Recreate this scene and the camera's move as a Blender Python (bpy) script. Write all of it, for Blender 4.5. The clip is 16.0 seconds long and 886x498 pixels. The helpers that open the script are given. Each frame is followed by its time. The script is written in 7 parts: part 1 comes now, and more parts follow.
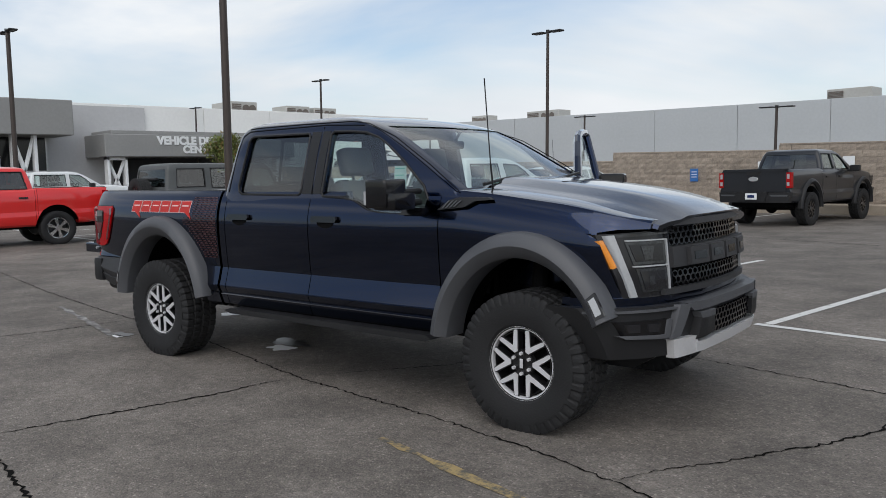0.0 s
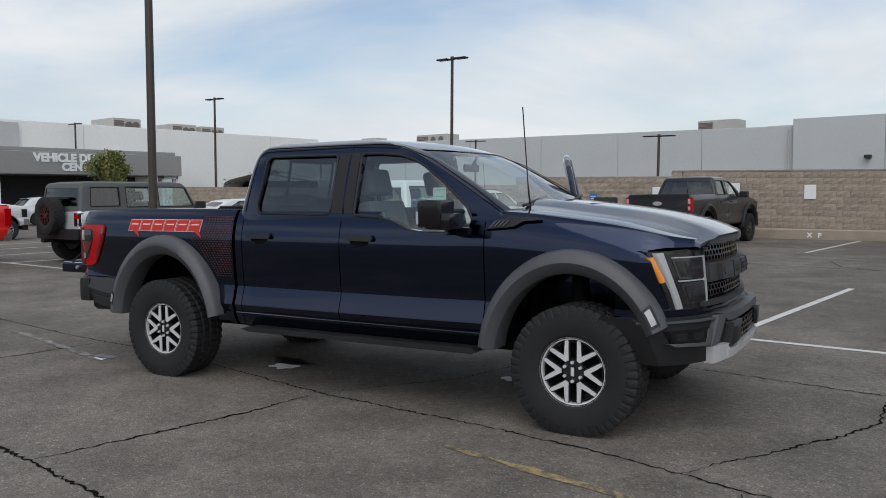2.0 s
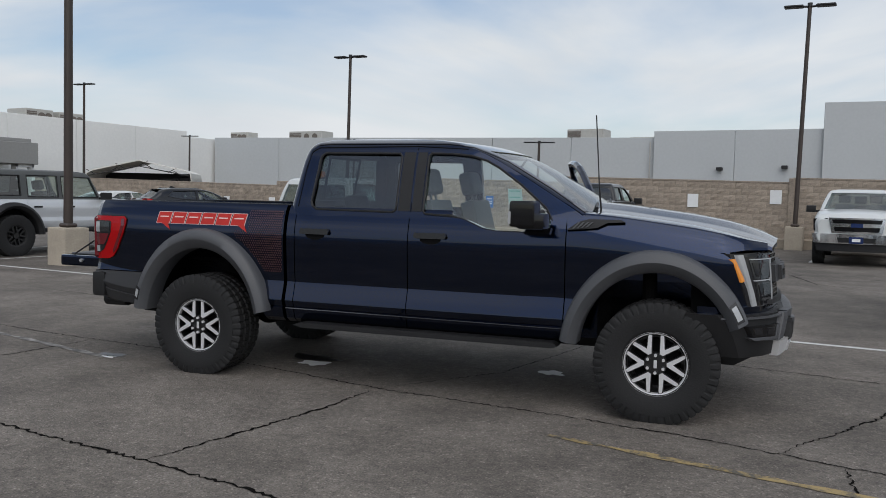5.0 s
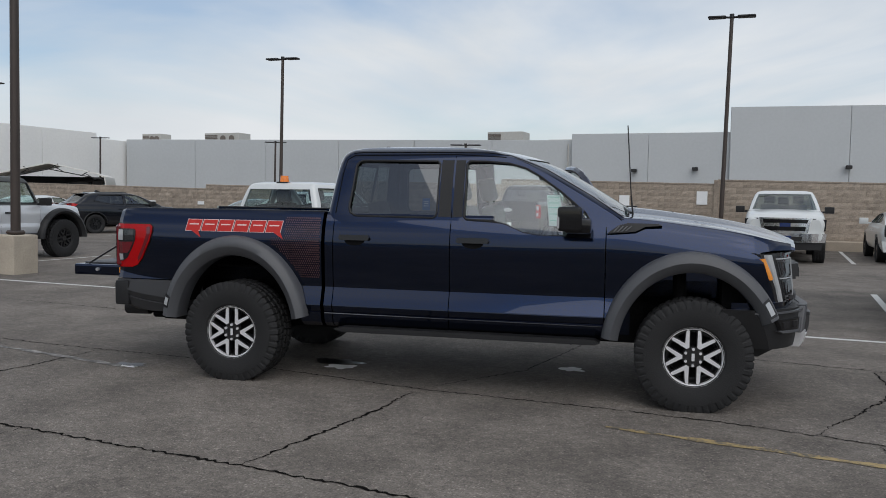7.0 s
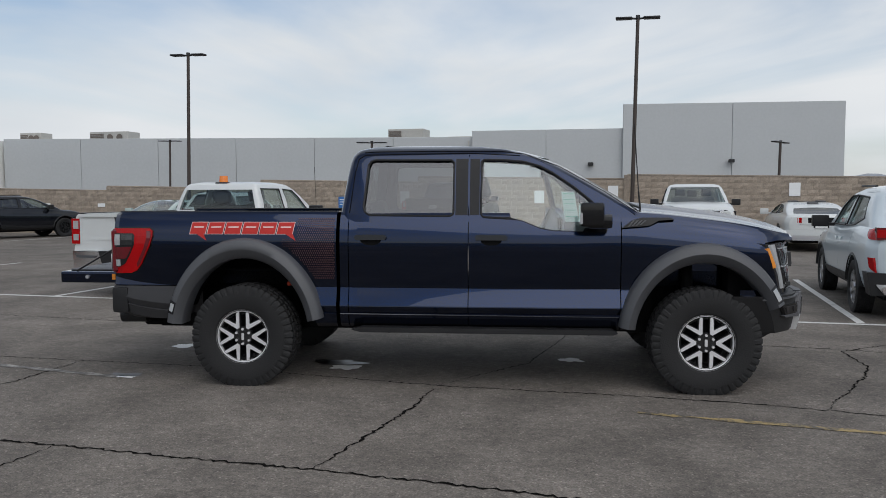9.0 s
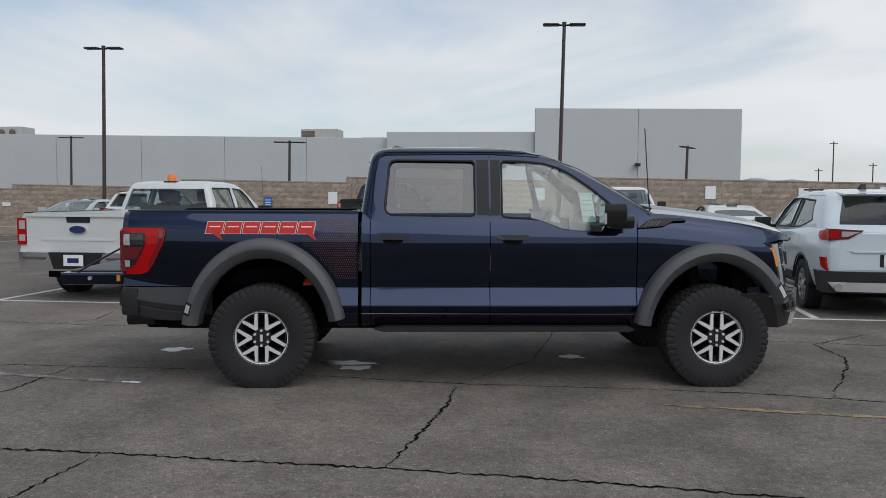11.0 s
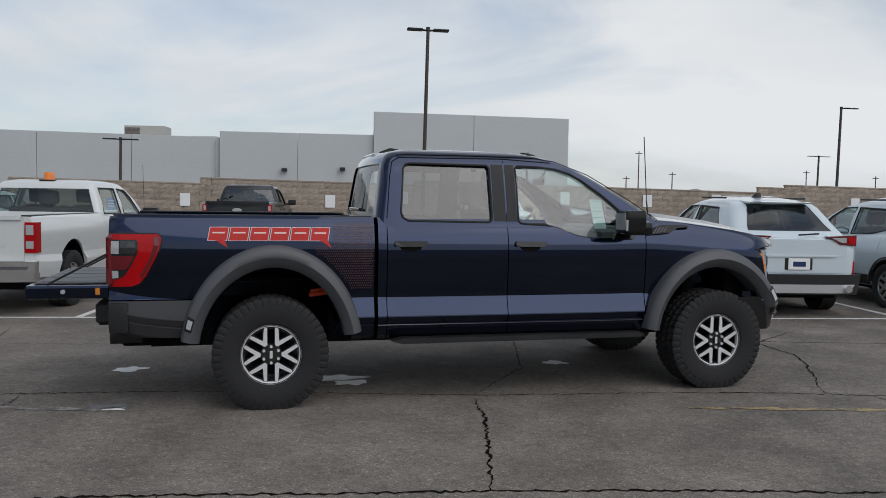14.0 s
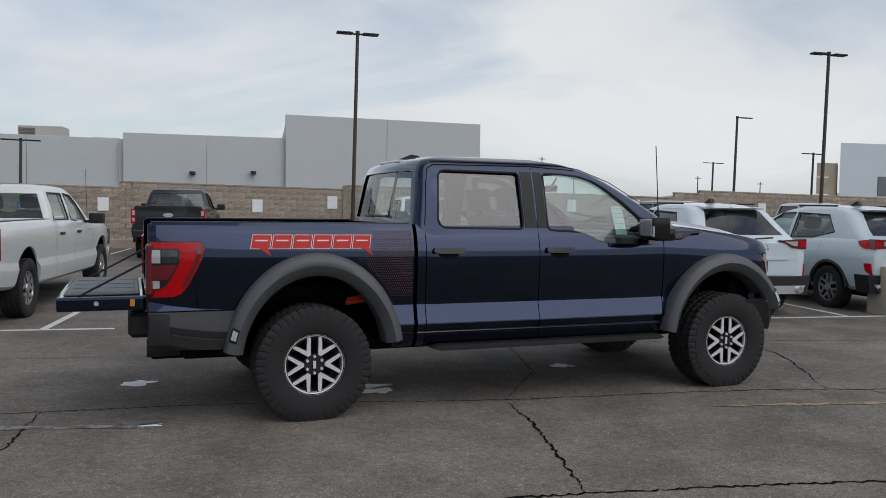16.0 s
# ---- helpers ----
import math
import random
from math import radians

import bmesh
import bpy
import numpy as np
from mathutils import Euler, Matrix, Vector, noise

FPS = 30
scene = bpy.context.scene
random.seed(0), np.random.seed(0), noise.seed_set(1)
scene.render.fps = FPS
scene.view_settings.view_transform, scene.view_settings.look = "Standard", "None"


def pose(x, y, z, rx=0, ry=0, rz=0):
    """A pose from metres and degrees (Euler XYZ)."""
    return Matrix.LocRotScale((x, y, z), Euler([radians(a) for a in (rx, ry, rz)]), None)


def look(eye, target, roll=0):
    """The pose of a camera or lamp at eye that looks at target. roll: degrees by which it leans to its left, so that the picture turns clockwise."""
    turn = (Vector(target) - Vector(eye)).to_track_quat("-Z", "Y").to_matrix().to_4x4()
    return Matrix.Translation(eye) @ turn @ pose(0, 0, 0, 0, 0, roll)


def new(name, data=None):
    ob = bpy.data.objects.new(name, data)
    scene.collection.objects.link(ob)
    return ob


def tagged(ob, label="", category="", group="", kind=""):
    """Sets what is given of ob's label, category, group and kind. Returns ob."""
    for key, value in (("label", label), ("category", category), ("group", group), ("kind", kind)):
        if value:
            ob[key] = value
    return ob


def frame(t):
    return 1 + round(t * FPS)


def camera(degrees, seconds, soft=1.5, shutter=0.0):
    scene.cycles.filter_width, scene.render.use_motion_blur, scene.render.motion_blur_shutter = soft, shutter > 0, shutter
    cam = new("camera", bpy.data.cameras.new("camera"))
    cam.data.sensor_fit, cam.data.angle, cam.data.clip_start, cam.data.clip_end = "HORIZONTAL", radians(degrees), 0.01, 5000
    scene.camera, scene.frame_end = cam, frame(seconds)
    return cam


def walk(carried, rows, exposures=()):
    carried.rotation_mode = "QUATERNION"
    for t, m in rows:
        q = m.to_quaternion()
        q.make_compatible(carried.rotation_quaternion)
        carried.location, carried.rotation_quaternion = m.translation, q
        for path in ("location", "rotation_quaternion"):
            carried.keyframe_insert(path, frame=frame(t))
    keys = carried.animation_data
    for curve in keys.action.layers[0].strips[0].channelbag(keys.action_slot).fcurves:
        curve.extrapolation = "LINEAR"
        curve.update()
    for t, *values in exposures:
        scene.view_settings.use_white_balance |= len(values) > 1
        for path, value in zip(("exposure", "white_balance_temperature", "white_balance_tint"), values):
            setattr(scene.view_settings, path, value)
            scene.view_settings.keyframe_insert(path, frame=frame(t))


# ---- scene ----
cam = camera(57.8, 16.0, soft=0.9)
METRES, EYE, TILT, LEAN, TURN = 8.503, 1.64, 0.0, 0.0, 46.9
ROWS = [
    (0.0, 0.0, 0.0, 0.0, -0.05, -6.07, 0.45),
    (0.5, -0.0328, -0.0179, 0.0011, -2.79, -5.61, 0.8),
    (1.0, -0.0634, -0.0121, -0.0013, -4.48, -4.92, 0.8),
    (1.5, -0.0951, -0.0142, -0.001, -6.45, -4.47, 0.4),
    (2.0, -0.1301, -0.0243, -0.0001, -8.59, -4.5, -0.27),
    (2.5, -0.1593, -0.0148, -0.0024, -9.96, -4.5, -0.51),
    (3.0, -0.1938, -0.0194, -0.0028, -11.49, -4.6, -0.8),
    (5.5, -0.3456, 0.0002, -0.0034, -20.29, -4.27, -2.18),
    (6.0, -0.3788, -0.0019, -0.0035, -21.8, -4.28, -2.26),
    (6.5, -0.4084, 0.0036, -0.0046, -23.3, -4.15, -2.26),
    (7.0, -0.4339, 0.0155, -0.0028, -24.96, -3.99, -1.73),
    (7.5, -0.4702, 0.0158, -0.003, -26.92, -3.96, -1.45),
    (8.0, -0.4968, 0.0296, -0.0047, -28.58, -3.91, -1.45),
    (8.5, -0.5181, 0.0482, -0.0036, -30.62, -3.96, -1.11),
    (11.0, -0.6373, 0.1234, -0.0072, -39.59, -3.8, -1.23),
    (11.5, -0.6528, 0.149, -0.0072, -40.7, -3.68, -1.4),
    (12.0, -0.6786, 0.1724, -0.0085, -41.76, -3.73, -1.59),
    (12.5, -0.6964, 0.198, -0.0092, -43.67, -3.67, -1.88),
    (13.0, -0.7079, 0.2255, -0.0083, -46.39, -3.46, -2.12),
    (13.5, -0.7331, 0.2492, -0.0084, -50.65, -3.3, -2.11),
    (14.0, -0.7441, 0.2758, -0.01, -52.33, -3.25, -1.81),
    (14.5, -0.7591, 0.3007, -0.0103, -54.44, -3.15, -1.78),
    (15.0, -0.7839, 0.3243, -0.0099, -57.85, -3.18, -1.77),
    (15.5, -0.7929, 0.3529, -0.011, -58.64, -2.99, -1.72),
    (16.0, -0.8156, 0.3755, -0.0113, -59.34, -2.74, -1.8),
]
walk(cam, [(t, pose(0, 0, 0, 0, 1.0, 0) @ pose(6.854, -3.916, EYE, TILT, LEAN, TURN) @ pose(METRES * x, METRES * y, METRES * z, 90 + pitch, roll, yaw)) for t, x, y, z, yaw, pitch, roll in ROWS],
     exposures=[(0.0, 0.32), (1.5, 0.24), (3.0, 0.16), (7.0, 0.12), (12.0, 0.1), (16.0, 0.06)])

# ---- world and light ----
SUN_AZ, SUN_EL = -55.0, 46.0      # degrees: bearing of the sun in the plan, height
world = bpy.data.worlds.new("world")
scene.world = world
world.use_nodes = True
_n, _l = world.node_tree.nodes, world.node_tree.links
_n.clear()
_out = _n.new("ShaderNodeOutputWorld")
_bg = _n.new("ShaderNodeBackground")
_sky = _n.new("ShaderNodeTexSky")
_sky.sky_type, _sky.sun_disc = "NISHITA", False
_sky.sun_elevation, _sky.sun_rotation = radians(SUN_EL), radians(90 - SUN_AZ)
_sky.air_density, _sky.dust_density, _sky.ozone_density = 1.0, 1.5, 2.0
_co = _n.new("ShaderNodeTexCoord")
_map = _n.new("ShaderNodeMapping")
_map.inputs["Scale"].default_value = (1.0, 1.0, 3.2)
_map.inputs["Rotation"].default_value = (0.12, -0.1, 0.5)
_l.new(_co.outputs["Generated"], _map.inputs["Vector"])
_no = _n.new("ShaderNodeTexNoise")
_no.inputs["Scale"].default_value, _no.inputs["Detail"].default_value = 1.7, 6
_no.inputs["Roughness"].default_value, _no.inputs["Distortion"].default_value = 0.52, 0.5
_l.new(_map.outputs[0], _no.inputs["Vector"])
_rp = _n.new("ShaderNodeValToRGB")
_rp.color_ramp.elements[0].position, _rp.color_ramp.elements[0].color = 0.4, (0.25, 0.25, 0.25, 1)
_rp.color_ramp.elements[1].position, _rp.color_ramp.elements[1].color = 0.6, (1, 1, 1, 1)
_l.new(_no.outputs["Fac"], _rp.inputs["Fac"])
_no2 = _n.new("ShaderNodeTexNoise")
_no2.inputs["Scale"].default_value, _no2.inputs["Detail"].default_value = 1.6, 4
_l.new(_map.outputs[0], _no2.inputs["Vector"])
_cl = _n.new("ShaderNodeValToRGB")
_cl.color_ramp.elements[0].position, _cl.color_ramp.elements[0].color = 0.3, (5.3, 5.8, 6.3, 1)
_cl.color_ramp.elements[1].position, _cl.color_ramp.elements[1].color = 0.65, (7.4, 7.6, 7.8, 1)
_l.new(_no2.outputs["Fac"], _cl.inputs["Fac"])
_mix = _n.new("ShaderNodeMix")
_mix.data_type = "RGBA"
_l.new(_rp.outputs["Color"], _mix.inputs["Factor"])
_sb = _n.new("ShaderNodeMix")
_sb.data_type, _sb.blend_type = "RGBA", "MULTIPLY"
_sb.inputs["Factor"].default_value = 1.0
_sb.inputs["B"].default_value = (1.1, 1.1, 1.1, 1)
_l.new(_sky.outputs[0], _sb.inputs["A"])
_l.new(_sb.outputs["Result"], _mix.inputs["A"])
_l.new(_cl.outputs["Color"], _mix.inputs["B"])
_sv = _n.new("ShaderNodeVectorMath")            # thin cloud glows round the sun
_sv.operation = "DOT_PRODUCT"
_sv.inputs[1].default_value = (math.cos(radians(SUN_AZ)) * math.cos(radians(SUN_EL)), math.sin(radians(SUN_AZ)) * math.cos(radians(SUN_EL)), math.sin(radians(SUN_EL)))
_l.new(_co.outputs["Generated"], _sv.inputs[0])
_gl = _n.new("ShaderNodeMapRange")
_gl.interpolation_type = "SMOOTHSTEP"
_gl.inputs["From Min"].default_value, _gl.inputs["From Max"].default_value = 0.5, 1.0
_gl.inputs["To Min"].default_value, _gl.inputs["To Max"].default_value = 1.0, 1.15
_l.new(_sv.outputs["Value"], _gl.inputs["Value"])
_gm = _n.new("ShaderNodeVectorMath")
_gm.operation = "SCALE"
_l.new(_mix.outputs["Result"], _gm.inputs[0])
_l.new(_gl.outputs[0], _gm.inputs["Scale"])
_l.new(_gm.outputs[0], _bg.inputs["Color"])
_bg.inputs["Strength"].default_value = 0.1
_l.new(_bg.outputs[0], _out.inputs[0])

_sd = bpy.data.lights.new("sun", "SUN")
_sd.energy, _sd.angle, _sd.color = 1.1, radians(70), (1.0, 0.97, 0.93)
sun = new("sun", _sd)
sun.matrix_world = look((math.cos(radians(SUN_AZ)) * 50, math.sin(radians(SUN_AZ)) * 50, 50 * math.tan(radians(SUN_EL))), (0, 0, 0))


# ---- materials ----
def mat(name, col, rough=0.5, metal=0.0, var=0.12, scale=6.0, fine=60.0, bump=0.0, coat=0.0, spec=0.5, emit=0.0, rvar=0.1, trans=0.0, rand=0.0):
    """A surface with colour and gloss that vary at two scales, and fine relief."""
    m = bpy.data.materials.new(name)
    m.use_nodes = True
    n, l = m.node_tree.nodes, m.node_tree.links
    p = n["Principled BSDF"]
    c = n.new("ShaderNodeTexCoord")
    a = n.new("ShaderNodeTexNoise")
    a.inputs["Scale"].default_value, a.inputs["Detail"].default_value = scale, 4
    b = n.new("ShaderNodeTexNoise")
    b.inputs["Scale"].default_value, b.inputs["Detail"].default_value = fine, 3
    for q in (a, b):
        l.new(c.outputs["Object"], q.inputs["Vector"])
    s = n.new("ShaderNodeMath")
    s.operation = "ADD"
    l.new(a.outputs["Fac"], s.inputs[0])
    l.new(b.outputs["Fac"], s.inputs[1])
    v = n.new("ShaderNodeMapRange")
    v.inputs["From Min"].default_value, v.inputs["From Max"].default_value = 0.6, 1.4
    v.inputs["To Min"].default_value, v.inputs["To Max"].default_value = 1 - var, 1 + var
    l.new(s.outputs[0], v.inputs["Value"])
    h = n.new("ShaderNodeHueSaturation")
    h.inputs["Color"].default_value = (*col, 1)
    if rand:
        o = n.new("ShaderNodeObjectInfo")
        g = n.new("ShaderNodeNewGeometry")
        t = n.new("ShaderNodeMath")
        t.operation = "ADD"
        l.new(o.outputs["Random"], t.inputs[0])
        l.new(g.outputs["Random Per Island"], t.inputs[1])
        f = n.new("ShaderNodeMath")
        f.operation = "FRACT"
        l.new(t.outputs[0], f.inputs[0])
        r = n.new("ShaderNodeMapRange")
        r.inputs["To Min"].default_value, r.inputs["To Max"].default_value = 1 - rand, 1 + rand
        l.new(f.outputs[0], r.inputs["Value"])
        k = n.new("ShaderNodeMath")
        k.operation = "MULTIPLY"
        l.new(r.outputs[0], k.inputs[0])
        l.new(v.outputs[0], k.inputs[1])
        l.new(k.outputs[0], h.inputs["Value"])
    else:
        l.new(v.outputs[0], h.inputs["Value"])
    l.new(h.outputs[0], p.inputs["Base Color"])
    w = n.new("ShaderNodeMapRange")
    w.inputs["From Min"].default_value, w.inputs["From Max"].default_value = 0.3, 0.7
    w.inputs["To Min"].default_value, w.inputs["To Max"].default_value = max(0.0, rough - rvar * rough), min(1.0, rough + rvar * rough)
    l.new(a.outputs["Fac"], w.inputs["Value"])
    l.new(w.outputs[0], p.inputs["Roughness"])
    p.inputs["Metallic"].default_value = metal
    p.inputs["Specular IOR Level"].default_value = spec
    p.inputs["Coat Weight"].default_value = coat
    p.inputs["Coat Roughness"].default_value = 0.015
    p.inputs["Coat IOR"].default_value = 1.48
    p.inputs["Transmission Weight"].default_value = trans
    if emit:
        p.inputs["Emission Color"].default_value = (*col, 1)
        p.inputs["Emission Strength"].default_value = emit
    if bump:
        u = n.new("ShaderNodeBump")
        u.inputs["Strength"].default_value, u.inputs["Distance"].default_value = bump, 0.01
        l.new(b.outputs["Fac"], u.inputs["Height"])
        l.new(u.outputs[0], p.inputs["Normal"])
    return m


def glass_mat(name, tint, clear, ior=1.8):
    """A thin tinted pane: it lets light straight through and mirrors by Fresnel."""
    m = bpy.data.materials.new(name)
    m.use_nodes = True
    n, l = m.node_tree.nodes, m.node_tree.links
    n.clear()
    o = n.new("ShaderNodeOutputMaterial")
    t = n.new("ShaderNodeBsdfTransparent")
    t.inputs["Color"].default_value = (*[a * clear for a in tint], 1)
    g = n.new("ShaderNodeBsdfGlossy")
    g.inputs["Roughness"].default_value = 0.01
    lw = n.new("ShaderNodeLayerWeight")
    lw.inputs["Blend"].default_value = 0.5
    pw = n.new("ShaderNodeMath")
    pw.operation = "POWER"
    pw.inputs[1].default_value = 5.0
    l.new(lw.outputs["Facing"], pw.inputs[0])
    r0 = 2.0 * ((ior - 1) / (ior + 1)) ** 2 / (1 + ((ior - 1) / (ior + 1)) ** 2)      # both faces of the pane
    f = n.new("ShaderNodeMath")
    f.operation = "MULTIPLY_ADD"
    f.inputs[1].default_value, f.inputs[2].default_value = 1 - r0, r0
    l.new(pw.outputs[0], f.inputs[0])
    x = n.new("ShaderNodeMixShader")
    l.new(f.outputs[0], x.inputs[0])
    l.new(t.outputs[0], x.inputs[1])
    l.new(g.outputs[0], x.inputs[2])
    l.new(x.outputs[0], o.inputs[0])
    return m


def asphalt_mat():
    m = bpy.data.materials.new("asphalt")
    m.use_nodes = True
    n, l = m.node_tree.nodes, m.node_tree.links
    p = n["Principled BSDF"]
    c = n.new("ShaderNodeTexCoord")

    def noise_of(scale, detail, rough=0.55):
        q = n.new("ShaderNodeTexNoise")
        q.inputs["Scale"].default_value, q.inputs["Detail"].default_value, q.inputs["Roughness"].default_value = scale, detail, rough
        l.new(c.outputs["Object"], q.inputs["Vector"])
        return q
    big, mid, grit = noise_of(0.22, 5), noise_of(1.3, 6, 0.65), noise_of(75, 2)
    st = n.new("ShaderNodeTexVoronoi")
    st.inputs["Scale"].default_value = 85
    l.new(c.outputs["Object"], st.inputs["Vector"])
    r1 = n.new("ShaderNodeValToRGB")
    r1.color_ramp.elements[0].position, r1.color_ramp.elements[0].color = 0.36, (0.075, 0.0665, 0.058, 1)
    r1.color_ramp.elements[1].position, r1.color_ramp.elements[1].color = 0.62, (0.196, 0.174, 0.152, 1)
    e = r1.color_ramp.elements.new(0.5)
    e.color = (0.132, 0.1165, 0.1015, 1)
    ad = n.new("ShaderNodeMath")
    ad.operation = "MULTIPLY_ADD"
    ad.inputs[1].default_value, ad.inputs[2].default_value = 0.5, 0.0
    l.new(big.outputs["Fac"], ad.inputs[0])
    ad2 = n.new("ShaderNodeMath")
    ad2.operation = "MULTIPLY_ADD"
    ad2.inputs[1].default_value = 0.5
    l.new(mid.outputs["Fac"], ad2.inputs[0])
    l.new(ad.outputs[0], ad2.inputs[2])
    l.new(ad2.outputs[0], r1.inputs["Fac"])
    hs = n.new("ShaderNodeHueSaturation")
    l.new(r1.outputs["Color"], hs.inputs["Color"])
    mr = n.new("ShaderNodeMapRange")
    mr.inputs["From Min"].default_value, mr.inputs["From Max"].default_value = 0.25, 0.75
    mr.inputs["To Min"].default_value, mr.inputs["To Max"].default_value = 0.68, 1.36
    l.new(grit.outputs["Fac"], mr.inputs["Value"])
    pat = noise_of(17, 5, 0.7)
    mp = n.new("ShaderNodeMapRange")
    mp.inputs["From Min"].default_value, mp.inputs["From Max"].default_value = 0.3, 0.7
    mp.inputs["To Min"].default_value, mp.inputs["To Max"].default_value = 0.72, 1.32
    l.new(pat.outputs["Fac"], mp.inputs["Value"])
    mu = n.new("ShaderNodeMath")
    mu.operation = "MULTIPLY"
    l.new(mr.outputs[0], mu.inputs[0])
    l.new(mp.outputs[0], mu.inputs[1])
    peb = n.new("ShaderNodeTexVoronoi")            # pale and dark stones in the surface
    peb.inputs["Scale"].default_value = 95
    l.new(c.outputs["Object"], peb.inputs["Vector"])
    sep = n.new("ShaderNodeSeparateColor")
    l.new(peb.outputs["Color"], sep.inputs[0])
    pr = n.new("ShaderNodeValToRGB")
    pr.color_ramp.elements[0].position, pr.color_ramp.elements[0].color = 0.0, (0.6, 0.6, 0.6, 1)
    pr.color_ramp.elements[1].position, pr.color_ramp.elements[1].color = 1.0, (1.0, 1.0, 1.0, 1)
    for at, v in ((0.1, 0.85), (0.86, 1.0), (0.9, 1.0)):
        k = pr.color_ramp.elements.new(at)
        k.color = (v, v, v, 1)
    pr.color_ramp.elements[-1].color = (1.7, 1.65, 1.6, 1)
    l.new(sep.outputs[0], pr.inputs["Fac"])
    mu2 = n.new("ShaderNodeMath")
    mu2.operation = "MULTIPLY"
    l.new(mu.outputs[0], mu2.inputs[0])
    l.new(pr.outputs["Color"], mu2.inputs[1])
    l.new(mu2.outputs[0], hs.inputs["Value"])
    l.new(hs.outputs[0], p.inputs["Base Color"])
    p.inputs["Roughness"].default_value = 0.82
    p.inputs["Specular IOR Level"].default_value = 0.35
    b = n.new("ShaderNodeBump")
    b.inputs["Strength"].default_value, b.inputs["Distance"].default_value = 0.55, 0.008
    l.new(st.outputs["Distance"], b.inputs["Height"])
    b2 = n.new("ShaderNodeBump")
    b2.inputs["Strength"].default_value, b2.inputs["Distance"].default_value = 0.25, 0.05
    l.new(mid.outputs["Fac"], b2.inputs["Height"])
    l.new(b.outputs[0], b2.inputs["Normal"])
    l.new(b2.outputs[0], p.inputs["Normal"])
    return m


def worn_mat(name, col, under, keep):
    """Road paint worn through to the asphalt."""
    m = bpy.data.materials.new(name)
    m.use_nodes = True
    n, l = m.node_tree.nodes, m.node_tree.links
    p = n["Principled BSDF"]
    c = n.new("ShaderNodeTexCoord")
    a = n.new("ShaderNodeTexNoise")
    a.inputs["Scale"].default_value, a.inputs["Detail"].default_value, a.inputs["Roughness"].default_value = 7, 8, 0.75
    l.new(c.outputs["Object"], a.inputs["Vector"])
    r = n.new("ShaderNodeValToRGB")
    r.color_ramp.elements[0].position, r.color_ramp.elements[0].color = keep, (*col, 1)
    r.color_ramp.elements[1].position, r.color_ramp.elements[1].color = keep + 0.12, (*under, 1)
    l.new(a.outputs["Fac"], r.inputs["Fac"])
    l.new(r.outputs["Color"], p.inputs["Base Color"])
    p.inputs["Roughness"].default_value = 0.75
    return m


ASPHALT = asphalt_mat()
CRACK = mat("crack_dark", (0.006, 0.0055, 0.005), 0.95, var=0.4, bump=0.5, spec=0.05)
LINE_WHITE = worn_mat("line_white", (0.56, 0.56, 0.54), (0.16, 0.155, 0.15), 0.56)
LINE_FADED = worn_mat("line_faded", (0.3, 0.29, 0.27), (0.095, 0.09, 0.085), 0.41)
LINE_YELLOW = worn_mat("line_yellow", (0.34, 0.25, 0.11), (0.085, 0.08, 0.07), 0.46)
SPOT = worn_mat("paint_spot", (0.85, 0.85, 0.84), (0.3, 0.3, 0.3), 0.6)
OIL = mat("oil_stain", (0.014, 0.013, 0.013), 0.35, var=0.4)
CONCRETE = mat("concrete", (0.4, 0.35, 0.28), 0.85, var=0.22, scale=2.5, fine=40, bump=0.4)
KERB = mat("kerb_concrete", (0.33, 0.28, 0.22), 0.85, var=0.25, scale=2, fine=40, bump=0.4)
BLOCK = mat("split_face_block", (0.3, 0.25, 0.2), 0.9, var=0.36, scale=5, fine=22, bump=0.5, rand=0.12)
BLOCK_CORE = mat("mortar", (0.28, 0.235, 0.19), 0.95, var=0.2, bump=0.3)
PANEL_WHITE = mat("tilt_up_white", (0.44, 0.46, 0.47), 0.8, var=0.05, scale=0.35, fine=5, bump=0.03)
PANEL_PALE = mat("tilt_up_pale_grey", (0.42, 0.44, 0.45), 0.8, var=0.06, scale=0.35, fine=5, bump=0.03)
PANEL_CREAM = mat("wall_cream", (0.76, 0.76, 0.735), 0.8, var=0.05, scale=0.3, fine=5, bump=0.04)
PANEL_GREY = mat("wall_grey", (0.47, 0.47, 0.47), 0.75, var=0.06, scale=0.4, fine=6, bump=0.05)
FASCIA_GREY = mat("fascia_grey", (0.25, 0.25, 0.242), 0.6, var=0.08, scale=0.5, fine=6)
# near-black that stands for the shade of unlit insides
SHADE_IN = mat("interior_shade", (0.02, 0.02, 0.022), 0.7, var=0.2)
SIGN_WHITE = mat("sign_white", (0.75, 0.76, 0.76), 0.5, var=0.06)
SIGN_BLUE = mat("sign_blue", (0.03, 0.14, 0.4), 0.4, var=0.06)
POLE = mat("pole_bronze", (0.05, 0.038, 0.032), 0.5, metal=0.2, var=0.2, scale=3)
BLACK_METAL = mat("black_metal", (0.018, 0.018, 0.019), 0.45, metal=0.2, var=0.2)
HVAC = mat("hvac_sheet", (0.42, 0.41, 0.38), 0.55, metal=0.3, var=0.12)
HVAC_DARK = mat("hvac_louvre", (0.12, 0.1, 0.085), 0.7, var=0.2)
ROOF_WHITE = mat("canvas_white", (0.62, 0.61, 0.57), 0.8, var=0.1)
BARK = mat("bark", (0.1, 0.07, 0.05), 0.9, var=0.3, bump=0.6)
LEAF = mat("leaf", (0.12, 0.15, 0.035), 0.6, var=0.4, rand=0.45)
LEAF_BRONZE = mat("leaf_bronze", (0.2, 0.13, 0.035), 0.6, var=0.4, rand=0.35)
